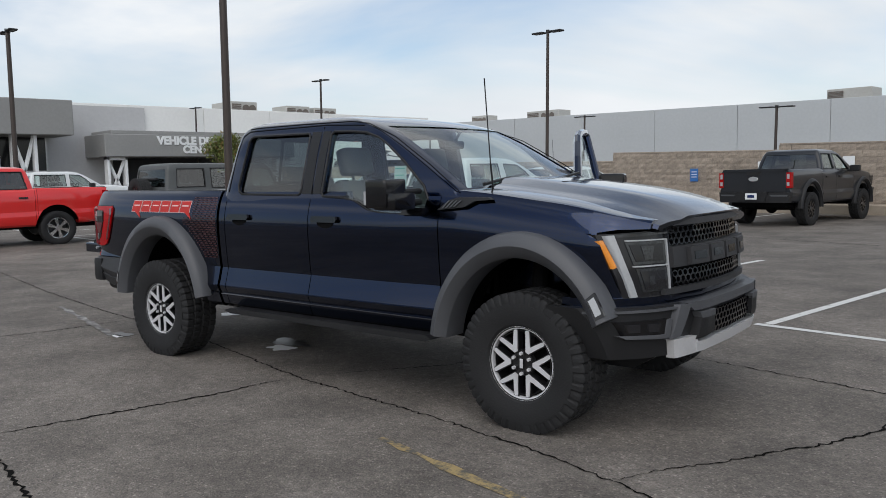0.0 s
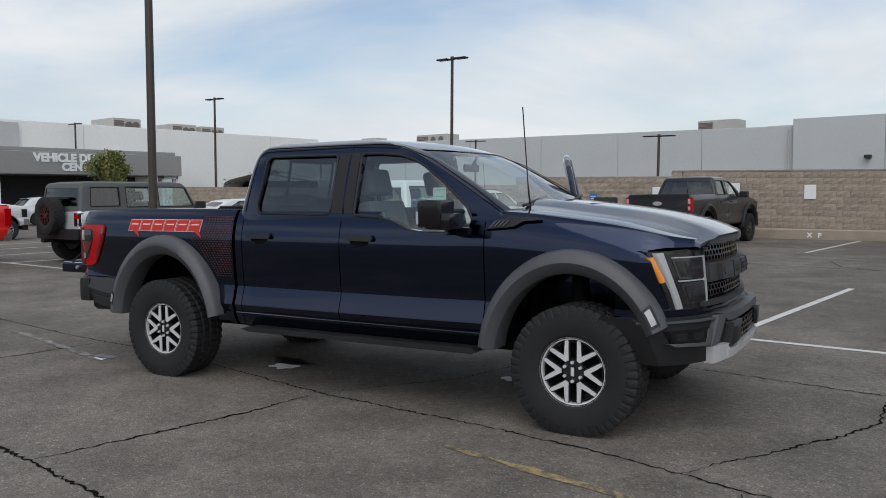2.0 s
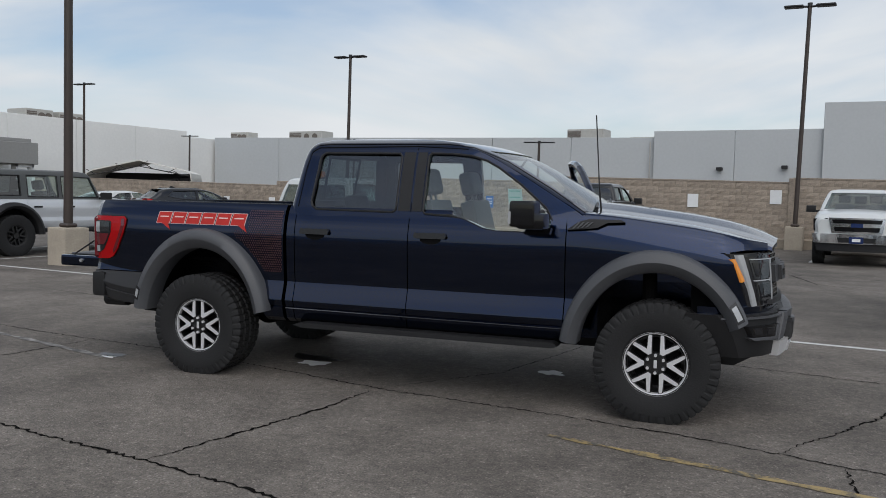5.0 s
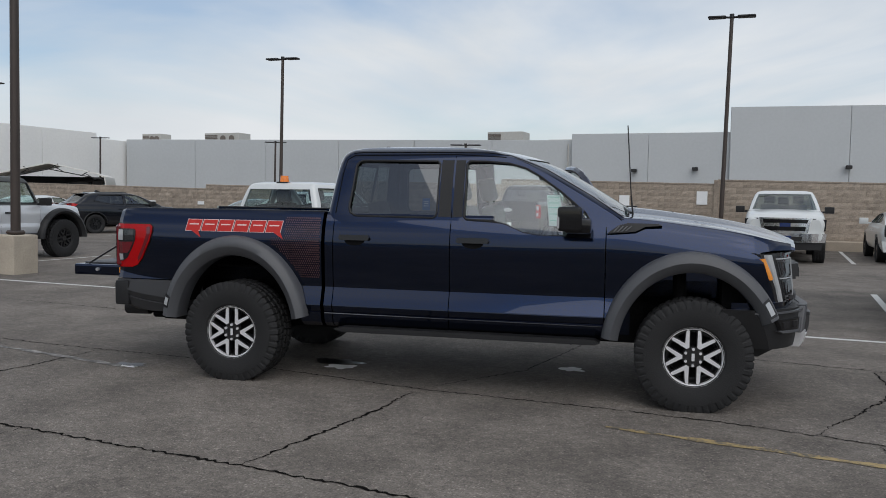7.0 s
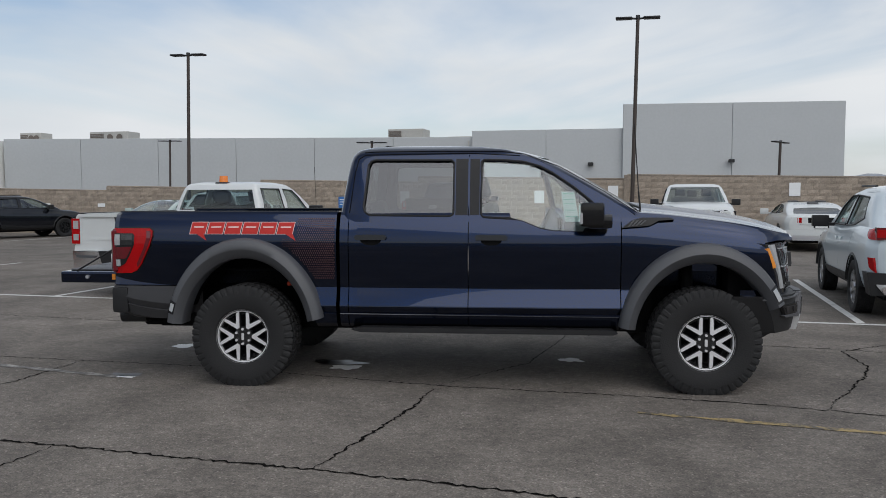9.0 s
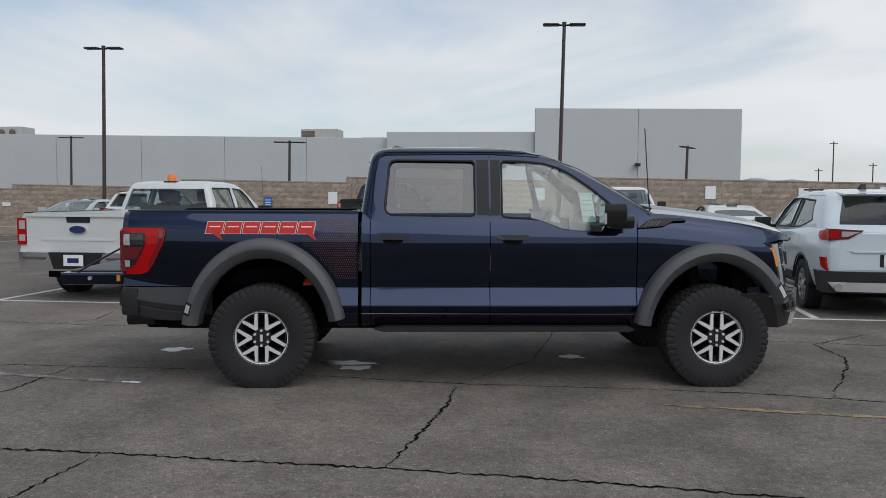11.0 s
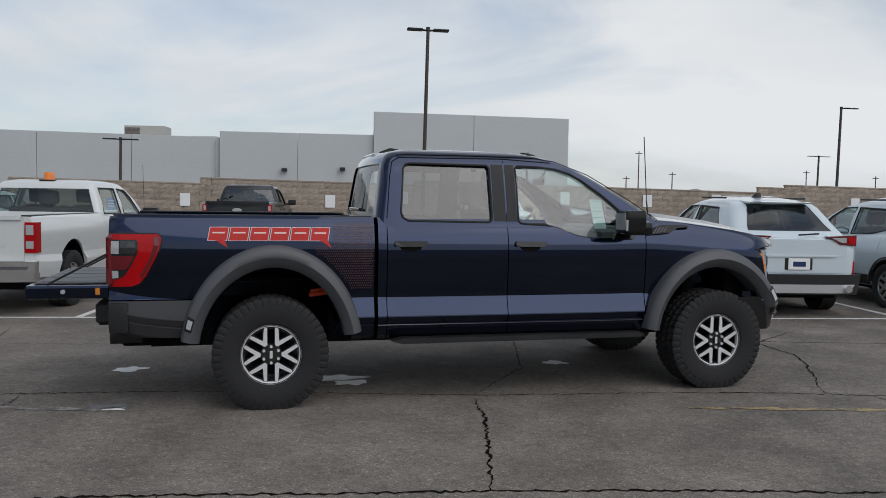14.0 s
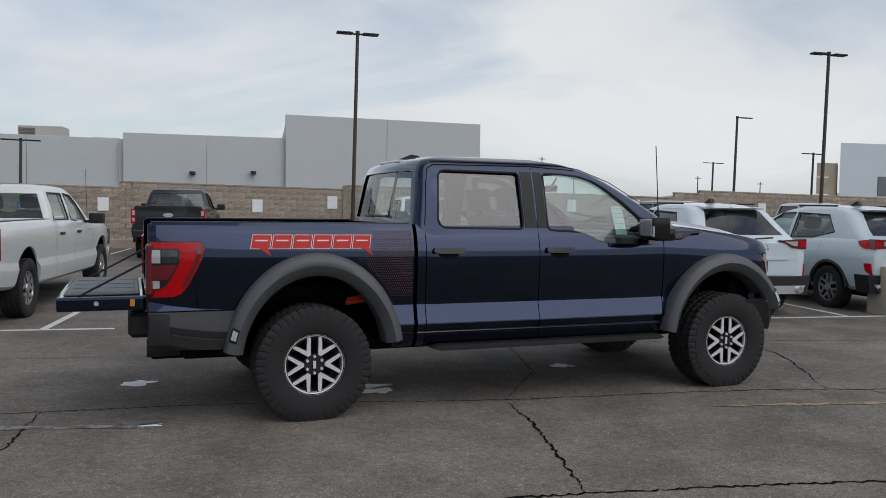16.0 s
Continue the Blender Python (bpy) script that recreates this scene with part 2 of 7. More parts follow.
# distance haze is mixed into this pale blue; there is no air between
HILL = mat("haze_tinted_hills", (0.36, 0.38, 0.42), 1.0, var=0.1, scale=0.01, fine=0.05)

NAVY = mat("navy_pearl_paint", (0.0014, 0.0095, 0.037), 0.16, metal=1.0, spec=0.5, var=0.05, scale=2, fine=900, coat=0.9, rvar=0.05)
WHITE_P = mat("white_paint", (0.57, 0.59, 0.585), 0.3, var=0.03, scale=2, coat=0.8, rvar=0.05)
ICE_P = mat("pale_blue_white_paint", (0.52, 0.59, 0.63), 0.3, var=0.03, scale=2, coat=0.8, rvar=0.05)
RED_P = mat("red_paint", (0.62, 0.013, 0.012), 0.3, var=0.05, scale=2, coat=1.0, rvar=0.05)
LEAD_P = mat("dark_grey_paint", (0.024, 0.026, 0.03), 0.3, metal=0.1, spec=0.1, var=0.06, scale=2, coat=0.6, rvar=0.05)
BLACK_P = mat("black_paint", (0.006, 0.007, 0.01), 0.25, spec=0.1, var=0.06, scale=2, coat=1.0, rvar=0.05)
SILVER_P = mat("silver_paint", (0.56, 0.58, 0.6), 0.32, metal=0.25, var=0.04, scale=2, coat=0.9, rvar=0.05)
GREY_P = mat("grey_paint", (0.09, 0.1, 0.11), 0.3, metal=0.4, var=0.04, scale=2, coat=0.9, rvar=0.05)
SAGE_P = mat("pale_green_paint", (0.42, 0.5, 0.47), 0.3, metal=0.2, var=0.04, scale=2, coat=0.9, rvar=0.05)
PLASTIC = mat("grey_textured_plastic", (0.066, 0.068, 0.074), 0.5, var=0.12, scale=5, fine=300, bump=0.12)
VALANCE = mat("dark_textured_plastic", (0.032, 0.032, 0.034), 0.5, var=0.12, scale=5, fine=280, bump=0.1, spec=0.3)
TRIM_BLACK = mat("black_plastic", (0.018, 0.018, 0.019), 0.45, var=0.15, scale=5, fine=250, bump=0.08, spec=0.25)
GLOSS_BLACK = mat("gloss_black", (0.005, 0.005, 0.006), 0.15, var=0.1, spec=0.3, coat=0.3)
RUBBER = mat("tyre_rubber", (0.0165, 0.0165, 0.017), 0.72, var=0.3, scale=9, fine=90, bump=0.2, spec=0.3)
UNDER = mat("underbody", (0.007, 0.007, 0.0075), 0.85, var=0.3, spec=0.08)
MACHINED = mat("machined_alloy", (0.7, 0.7, 0.71), 0.32, metal=0.35, var=0.06)
RIM_BLACK = mat("rim_black", (0.012, 0.012, 0.013), 0.3, var=0.15, coat=0.4)
SILVER_ALLOY = mat("silver_alloy", (0.5, 0.5, 0.51), 0.3, metal=0.8, var=0.06)
CHROME = mat("chrome", (0.82, 0.82, 0.83), 0.13, metal=1.0, var=0.04)
SATIN = mat("satin_aluminium", (0.5, 0.5, 0.51), 0.35, metal=0.8, var=0.06)
RED_LENS = mat("red_lens", (0.36, 0.002, 0.004), 0.2, var=0.12, spec=0.15, coat=0.3)
RED_DARK = mat("dark_red_lens", (0.12, 0.003, 0.008), 0.1, var=0.1, coat=1.0)
LAMP_GLASS = mat("lamp_interior", (0.045, 0.047, 0.05), 0.1, metal=0.5, var=0.5, scale=40, fine=120, coat=0.3)
CLEAR_LENS = mat("clear_lens", (0.36, 0.37, 0.38), 0.12, var=0.1, coat=1.0)
SMOKED = mat("smoked_lens", (0.014, 0.014, 0.016), 0.1, var=0.1, spec=0.3, coat=0.3)
AMBER = mat("amber_lens", (0.75, 0.26, 0.03), 0.15, var=0.1, coat=1.0)
HARDTOP = mat("grey_hardtop", (0.075, 0.08, 0.08), 0.6, var=0.1, scale=4, fine=200, bump=0.1)
BEACON = mat("orange_beacon", (0.8, 0.2, 0.01), 0.2, var=0.08, coat=0.8)
DECAL_RED = mat("red_decal", (0.46, 0.035, 0.03), 0.45, var=0.08, scale=10, spec=0.15)
DECAL_PALE = mat("pale_decal_edge", (0.7, 0.5, 0.48), 0.45, var=0.05)
DECAL_DIM = mat("faded_red_decal", (0.06, 0.02, 0.022), 0.4, var=0.2, scale=12)
BLUE_BADGE = mat("blue_badge", (0.006, 0.022, 0.1), 0.2, var=0.05, coat=1.0)
SEAT_GREY = mat("seat_fabric", (0.1, 0.108, 0.108), 0.8, var=0.15, scale=8, fine=200, bump=0.2)
SEAT_DARK = mat("seat_dark", (0.07, 0.072, 0.076), 0.7, var=0.15, scale=8, fine=200, bump=0.2)
PAPER = mat("window_sticker", (0.62, 0.72, 0.7), 0.7, var=0.06)
PAPER_GREEN = mat("sticker_band", (0.2, 0.5, 0.42), 0.7, var=0.06)
SPRING_RED = mat("red_shock", (0.6, 0.06, 0.02), 0.4, var=0.1)
GLASS = glass_mat("clear_glass", (0.85, 0.97, 0.94), 0.97, 1.7)
GLASS_DARK = glass_mat("privacy_glass", (0.62, 0.72, 0.73), 0.2, 1.66)
SHIELD = glass_mat("windshield_glass", (0.8, 0.96, 0.94), 0.92, 2.0)
GLASS_REAR = glass_mat("cab_rear_glass", (0.7, 0.8, 0.8), 0.72, 1.45)
GLASS_MID = glass_mat("tinted_glass", (0.7, 0.85, 0.85), 0.55, 1.6)


# ---- building helpers ----
def link(name, bm, material, smooth=False, angle=35, out=None):
    me = bpy.data.meshes.new(name)
    bmesh.ops.recalc_face_normals(bm, faces=bm.faces)
    if out is not None:
        bm.normal_update()
        turn = [f for f in bm.faces if f.normal.dot(Vector(out)) < 0]
        bmesh.ops.reverse_faces(bm, faces=turn)
    bm.to_mesh(me)
    bm.free()
    for m in (material if isinstance(material, (list, tuple)) else [material]):
        me.materials.append(m)
    if smooth:
        me.shade_smooth()
        me.set_sharp_from_angle(angle=radians(angle))
    return new(name, me)


def part(name, bm, material, parent, label="", smooth=False, angle=35, out=None):
    """One mesh under a thing or a part; out: the side to which an open sheet looks."""
    ob = link(name, bm, material, smooth, angle, out)
    ob.parent = parent
    if label:
        ob["label"] = label
    return ob


def thing(name, label, category, group="", m=None):
    ob = tagged(new(name), label, category, group)
    if m is not None:
        ob.matrix_world = m
    return ob


def box(bm, x0, x1, y0, y1, z0, z1, bevel=0.0, m=None, seg=1):
    r = bmesh.ops.create_cube(bm, size=1.0, matrix=Matrix.LocRotScale(((x0 + x1) / 2, (y0 + y1) / 2, (z0 + z1) / 2), None, (abs(x1 - x0), abs(y1 - y0), abs(z1 - z0))))
    vs = r["verts"]
    if bevel:
        es = list({e for v in vs for e in v.link_edges})
        k = bmesh.ops.bevel(bm, geom=es, offset=bevel, segments=seg, profile=0.7, affect="EDGES")
        vs = list({v for f in k["faces"] for v in f.verts} | {v for v in vs if v.is_valid})
    if m is not None:
        bmesh.ops.transform(bm, matrix=m, verts=vs)
    return bm


def cyl(bm, r, h, m, seg=16, r2=None, caps=True):
    """A cylinder of height h along the local z of m, from its base."""
    bmesh.ops.create_cone(bm, cap_ends=caps, segments=seg, radius1=r, radius2=r if r2 is None else r2, depth=h, matrix=m @ Matrix.Translation((0, 0, h / 2)))
    return bm


def rod(bm, a, b, r, seg=8, r2=None):
    a, b = Vector(a), Vector(b)
    q = (b - a).to_track_quat("Z", "Y").to_matrix().to_4x4()
    return cyl(bm, r, (b - a).length, Matrix.Translation(a) @ q, seg, r2)


def prism(bm, pts, d0, d1, axis="y"):
    """The polygon pts, pushed from d0 to d1 along an axis (y: points are x, z; x: y, z; z: x, y)."""
    def at(p, d):
        return {"y": (p[0], d, p[1]), "x": (d, p[0], p[1]), "z": (p[0], p[1], d)}[axis]
    a = [bm.verts.new(at(p, d0)) for p in pts]
    b = [bm.verts.new(at(p, d1)) for p in pts]
    bm.faces.new(a)
    bm.faces.new(list(reversed(b)))
    n = len(pts)
    for i in range(n):
        bm.faces.new((a[i], b[i], b[(i + 1) % n], a[(i + 1) % n]))
    return bm


def loft(bm, rings, closed=True, caps=True):
    vs = [[bm.verts.new(p) for p in r] for r in rings]
    n = len(rings[0])
    for i in range(len(vs) - 1):
        for j in range(n if closed else n - 1):
            k = (j + 1) % n
            bm.faces.new((vs[i][j], vs[i][k], vs[i + 1][k], vs[i + 1][j]))
    if caps and closed:
        bm.faces.new(vs[0])
        bm.faces.new(list(reversed(vs[-1])))
    return bm


def lathe(bm, prof, m, seg=32):
    """The profile (radius, height) turned about the local z of m."""
    rings = []
    for i in range(seg):
        a = 2 * math.pi * i / seg
        rings.append([m @ Vector((r * math.cos(a), r * math.sin(a), h)) for r, h in prof])
    vs = [[bm.verts.new(p) for p in r] for r in rings]
    for i in range(seg):
        for j in range(len(prof) - 1):
            bm.faces.new((vs[i][j], vs[i][j + 1], vs[(i + 1) % seg][j + 1], vs[(i + 1) % seg][j]))
    return bm


def interp(xs, table):
    """A table of rows (key, values...) read off at xs, smoothly."""
    t = np.array(table, float)
    k, v = t[:, 0], t[:, 1:]
    d = np.gradient(v, k, axis=0)
    s = np.diff(v, axis=0) / np.diff(k)[:, None]
    for i in range(1, len(k) - 1):
        flat = s[i - 1] * s[i] <= 0
        d[i][flat] = 0
        lim = 2.5 * np.minimum(abs(s[i - 1]), abs(s[i]))
        d[i] = np.clip(d[i], -lim, lim)
    out = []
    for x in xs:
        i = int(np.clip(np.searchsorted(k, x) - 1, 0, len(k) - 2))
        h = k[i + 1] - k[i]
        u = (x - k[i]) / h
        out.append((2 * u**3 - 3 * u**2 + 1) * v[i] + (u**3 - 2 * u**2 + u) * h * d[i] + (-2 * u**3 + 3 * u**2) * v[i + 1] + (u**3 - u**2) * h * d[i + 1])
    return np.array(out)


def cut(bm, *cutters):
    """bm with the cutters (bmeshes) taken out of it; all are used up."""
    me = bpy.data.meshes.new("work")
    bmesh.ops.recalc_face_normals(bm, faces=bm.faces)
    bm.to_mesh(me)
    bm.free()
    ob = bpy.data.objects.new("work", me)
    scene.collection.objects.link(ob)
    made = []
    for c in cutters:
        cm = bpy.data.meshes.new("cutter")
        bmesh.ops.recalc_face_normals(c, faces=c.faces)
        c.to_mesh(cm)
        c.free()
        co = bpy.data.objects.new("cutter", cm)
        scene.collection.objects.link(co)
        md = ob.modifiers.new("cut", "BOOLEAN")
        md.operation, md.object, md.solver = "DIFFERENCE", co, "EXACT"
        made.append(co)
    ev = ob.evaluated_get(bpy.context.evaluated_depsgraph_get())
    out = bmesh.new()
    out.from_mesh(ev.to_mesh())
    ev.to_mesh_clear()
    for o in (ob, *made):
        d = o.data
        bpy.data.objects.remove(o)
        bpy.data.meshes.remove(d)
    return out


def clip(bm, lo=None, hi=None, axis=0):
    """The piece of a solid between two planes across an axis, closed again; the solid itself is left."""
    b = bm.copy()
    for v, sign in ((lo, -1), (hi, 1)):
        if v is None:
            continue
        co, no = [0, 0, 0], [0, 0, 0]
        co[axis], no[axis] = v, sign
        bmesh.ops.bisect_plane(b, geom=b.verts[:] + b.edges[:] + b.faces[:], plane_co=co, plane_no=no, clear_outer=True, dist=1e-5)
        es = [e for e in b.edges if e.is_boundary]
        if es:
            bmesh.ops.holes_fill(b, edges=es, sides=0)
    return b


def ribbon(bm, pts, width, z, jag=0.0, step=0.12, seed=1, taper=False):
    """A flat strip along a line on the ground, with ragged edges if jag is given."""
    rnd = random.Random(seed)
    line = []
    for (x0, y0), (x1, y1) in zip(pts, pts[1:]):
        n = max(1, int(math.hypot(x1 - x0, y1 - y0) / step))
        line += [(x0 + (x1 - x0) * i / n, y0 + (y1 - y0) * i / n) for i in range(n)]
    line.append(pts[-1])
    vs = []
    for i, (x, y) in enumerate(line):
        a, b = line[max(0, i - 1)], line[min(len(line) - 1, i + 1)]
        d = Vector((b[0] - a[0], b[1] - a[1])).normalized()
        nrm = Vector((-d.y, d.x))
        w = width / 2 * (1 + (rnd.uniform(-0.6, 0.7) if jag else 0))
        if taper:
            w *= min(1, 0.25 + 3 * min(i, len(line) - 1 - i) / len(line))
        o = rnd.uniform(-jag, jag)
        c = Vector((x, y)) + nrm * o
        vs.append((bm.verts.new((*(c + nrm * w), z)), bm.verts.new((*(c - nrm * w), z))))
    for p, q in zip(vs, vs[1:]):
        bm.faces.new((p[0], p[1], q[1], q[0]))
    return bm


# ---- ground ----
b = bmesh.new()
bmesh.ops.create_grid(b, x_segments=24, y_segments=24, size=1500)
ground = tagged(link("ground", b, ASPHALT), "weathered grey asphalt parking lot", "ground", kind="structure")


def decal(name, material, label, category, *strips):
    b = bmesh.new()
    for s in strips:
        ribbon(b, **s)
    return tagged(link(name, b, material), label, category, kind="structure")


W = 0.1
decal("stall_line", LINE_WHITE, "worn white painted parking lines on asphalt", "road marking",
      dict(pts=[(-30, 3.6), (-2.0, 3.65)], width=W, z=0.004, step=2), dict(pts=[(3.3, 3.58), (26, 3.5)], width=W, z=0.004, step=2))
for i, x in enumerate((-24.6, -21.9, -19.2, -16.5, -13.6, -11.0, -5.55, -2.8, 0.75, 3.42, 5.9, 8.38, 11.1, 13.8, 16.5)):
    decal("stall_line", LINE_WHITE, "worn white stall divider line on asphalt", "road marking", dict(pts=[(x - 0.02, 3.65), (x + 0.12, 8.9)], width=W, z=0.0045, step=2))
for i, x in enumerate((-18.3, -15.6, -12.9, -10.2, -7.5, -4.8, 1.0, 3.7, 6.4, 9.1, 11.8)):
    decal("stall_line", LINE_WHITE, "worn white stall divider line by the wall", "road marking", dict(pts=[(x, 16.4), (x + 0.12, 22.2)], width=W, z=0.0045, step=2))
decal("faded_yellow_line", LINE_YELLOW, "faded yellow painted line on asphalt", "road marking", dict(pts=[(3.3, -1.1), (4.9, -1.24), (6.2, -1.36)], width=0.055, z=0.004, jag=0.006, seed=3))
decal("faded_white_line", LINE_FADED, "faded white painted line on asphalt", "road marking", dict(pts=[(-3.4, -0.72), (-1.75, -0.9), (-1.0, -0.99)], width=0.06, z=0.004, jag=0.01, seed=4))
CR = [
    ([(-7.5, -2.5), (-3.2, -2.68), (-0.86, -2.75), (-0.21, -2.73), (0.58, -2.76), (1.52, -2.77), (2.53, -2.82), (3.68, -2.92), (6.5, -3.05)], 0.022),
    ([(1.52, -2.77), (1.62, -2.04), (1.7, -1.38), (1.7, -0.75)], 0.02),
    ([(-9, -0.1), (-5, -0.4), (-2.51, -0.48), (-0.54, -0.43), (1.75, -0.65), (3.26, -0.62), (4.13, -0.65), (4.99, -0.77), (8.5, -1.15)], 0.014),
    ([(4.64, -0.7), (4.72, -0.45), (4.9, -0.1), (5.17, 0.53), (5.3, 0.95), (5.24, 1.69), (6.19, 2.55)], 0.016),
    ([(-2.05, -2.6), (-1.78, -1.36), (-1.81, -0.45)], 0.016),
    ([(-0.21, -2.73), (-0.27, -3.47), (-0.1, -4.6)], 0.018),
    ([(3.0, 1.95), (3.76, 1.89), (5.06, 1.81), (7.6, 1.5)], 0.014),
    ([(-6.5, 1.9), (-3.4, 1.75), (-1.2, 1.7)], 0.012),
    ([(-3.3, 2.9), (-3.15, 2.2), (-3.4, 1.75)], 0.014),
    ([(1.7, -0.65), (2.3, 0.4), (2.5, 1.9), (2.45, 3.2)], 0.012),
    ([(4.99, -0.77), (5.1, -1.5), (5.5, -2.2)], 0.016),
    ([(2.0, 14.2), (2.6, 12.7), (3.6, 12.2), (4.2, 10.5), (5.0, 10.1)], 0.03),
    ([(-2.0, 13.0), (2.0, 12.4), (8.0, 12.0)], 0.03),
]
for i, (p, w) in enumerate(CR):
    decal("asphalt_crack", CRACK, "jagged dark crack in the asphalt", "crack", dict(pts=p, width=w * 0.85, z=0.0035, jag=0.016, step=0.03, seed=20 + i, taper=True))


def blob(name, x, y, rx, ry, material, label, seed):
    rnd = random.Random(seed)
    b = bmesh.new()
    n = 36
    ph = [rnd.uniform(0, 6.28) for _ in range(5)]
    b.faces.new([b.verts.new((x + rx * math.cos(a) * k, y + ry * math.sin(a) * k, 0.005)) for a, k in
                 [(2 * math.pi * i / n, 1 + sum(math.sin((j + 2) * 2 * math.pi * i / n + ph[j]) * 0.11 for j in range(5))) for i in range(n)]])
    return tagged(link(name, b, material), label, "stain", kind="structure")


blob("white_paint_spot", 0.73, -0.17, 0.13, 0.1, SPOT, "splash of white paint on the asphalt", 1)
blob("white_paint_spot", -1.26, 0.42, 0.13, 0.11, SPOT, "faded white paint spot on the asphalt", 2)
blob("white_paint_spot", 2.67, 0.63, 0.1, 0.1, SPOT, "faded white paint spot on the asphalt", 3)
blob("white_paint_spot", -0.98, -0.97, 0.09, 0.035, SPOT, "chip of white line paint on asphalt", 5)
blob("oil_stain", 0.58, 0.02, 0.22, 0.12, OIL, "dark wet oil stain on the asphalt", 4)
blob("oil_stain", -1.02, -0.9, 0.16, 0.06, OIL, "dark oil stain beside the faded line", 6)

# ---- brick wall ----
WALL_Y = 22.75
RISE = 0.0178                       # the lot rises by this much a metre towards +x; copings stay level
UPRIGHT = pose(0, 0, 0, 0, math.degrees(math.atan(RISE)), 0)
SECT = [(-36.0, -18.9, 2.14), (-18.9, -11.75, 2.02), (-11.75, -5.14, 2.225), (-5.14, 2.65, 2.315), (2.65, 15.85, 2.325), (15.85, 16.95, 2.3), (16.95, 42.0, 2.4)]      # from, to, height at its start
wall_north = tagged(new("wall_north"), "long tan split-face block boundary wall", "wall", kind="structure")
for x0, x1, h in SECT:
    level = Matrix.Translation((x0, 0, 0)) @ UPRIGHT
    b = bmesh.new()
    box(b, 0, x1 - x0, WALL_Y + 0.02, WALL_Y + 0.22, -0.2, h - 0.06, m=level)
    part("wall_core", b, BLOCK_CORE, wall_north)
    b = bmesh.new()
    box(b, -0.01, x1 - x0 + 0.01, WALL_Y - 0.03, WALL_Y + 0.25, h - 0.06, h, 0.008, m=level)
    part("coping", b, BLOCK, wall_north)
b = bmesh.new()
box(b, -30, 30, WALL_Y - 0.35, WALL_Y - 0.02, -0.1, 0.32, 0.03)
part("footing_kerb", b, KERB, wall_north, "dirty concrete footing ledge")

# ---- warehouse and showroom behind the wall ----


def wall_panels(owner, a, c, z0, z1, n, material, thick=0.25):
    """Upright panels side by side from a to c, with open joints between them."""
    a, c = Vector(a), Vector(c)
    d = (c - a)
    ln = d.length / n
    yaw = math.degrees(math.atan2(d.y, d.x))
    b = bmesh.new()
    box(b, 0.012, ln - 0.012, 0, thick, z0, z1, 0.02)
    me = None
    for i in range(n):
        p = a + d * (i / n)
        if me is None:
            ob = link("panel", b, material)
            me = ob.data
        else:
            ob = new("panel", me)
        ob.matrix_world = pose(p.x, p.y, 0, 0, 0, yaw)
        ob.parent = owner


def parapet_unit(name, x, y, z, sx, sy, sz, label, fans=0):
    t = thing(name, label, "rooftop unit", m=pose(x, y, z, 0, 0, 0))
    b = bmesh.new()
    box(b, -sx / 2, sx / 2, -sy / 2, sy / 2, 0.15, sz, 0.03)
    box(b, -sx / 2, sx / 2, -sy / 2 + 0.1, sy / 2 - 0.1, 0, 0.15)
    part("housing", b, HVAC, t)
    b = bmesh.new()
    for k in range(6):
        zz = 0.3 + (sz - 0.45) * k / 6
        box(b, -sx / 2 + 0.08, -sx * 0.12, -sy / 2 - 0.04, -sy / 2 + 0.02, zz, zz + (sz - 0.45) / 9)
    part("louvre", b, HVAC_DARK, t)
    for k in range(fans):
        b = bmesh.new()
        cyl(b, sz * 0.24, 0.05, pose(sx * (0.05 + 0.25 * k), -sy / 2 - 0.04, sz * 0.58, 90), 14)
        part("fan_grille", b, HVAC_DARK, t)
    return t


warehouse = thing("warehouse", "long pale grey tilt-up concrete warehouse behind the wall", "building")
wall_panels(warehouse, (-51.8, 52.8), (-11.3, 61.6), -0.2, 6.65, 6, PANEL_PALE)
wall_panels(warehouse, (-11.3, 61.3), (1.4, 61.9), -0.2, 7.15, 2, PANEL_WHITE)
wall_panels(warehouse, (1.4, 61.5), (18.7, 63.6), -0.2, 9.08, 2, PANEL_WHITE)
b = bmesh.new()
prism(b, [(-51.8, 53.1), (-11.3, 61.9), (1.4, 62.2), (18.6, 63.9), (18.6, 95), (-51.8, 95)], -0.1, 6.3, "z")
prism(b, [(1.5, 62.2), (18.6, 63.9), (18.6, 95), (1.5, 95)], 6.29, 8.8, "z")
part("hall", b, PANEL_WHITE, warehouse)
for x, y, z in ((-6.0, 61.3, 4.05), (10.0, 62.2, 4.35), (-1.2, 61.5, 4.2)):
    b = bmesh.new()
    box(b, x - 0.22, x + 0.22, y - 0.35, y + 0.25, z - 0.13, z + 0.13, 0.03)
    part("wall_lamp", b, BLACK_METAL, warehouse)
b = bmesh.new()
rod(b, (-11.6, 61.3, 3.0), (-11.6, 61.3, 6.3), 0.05)
part("downpipe", b, HVAC, warehouse)
parapet_unit("rooftop_unit", -17.6, 63.5, 6.45, 3.3, 2.2, 1.1, "beige rooftop air handler with brown louvre")
parapet_unit("rooftop_unit", -13.3, 66.0, 6.3, 2.2, 1.5, 0.7, "low pale rooftop vent unit")
parapet_unit("rooftop_unit", -47.2, 62.0, 6.5, 4.2, 2.0, 1.33, "pale rooftop air conditioner with fans", 2)
parapet_unit("rooftop_unit", -55.0, 60.5, 6.5, 2.4, 1.6, 1.27, "small pale rooftop air conditioner", 2)

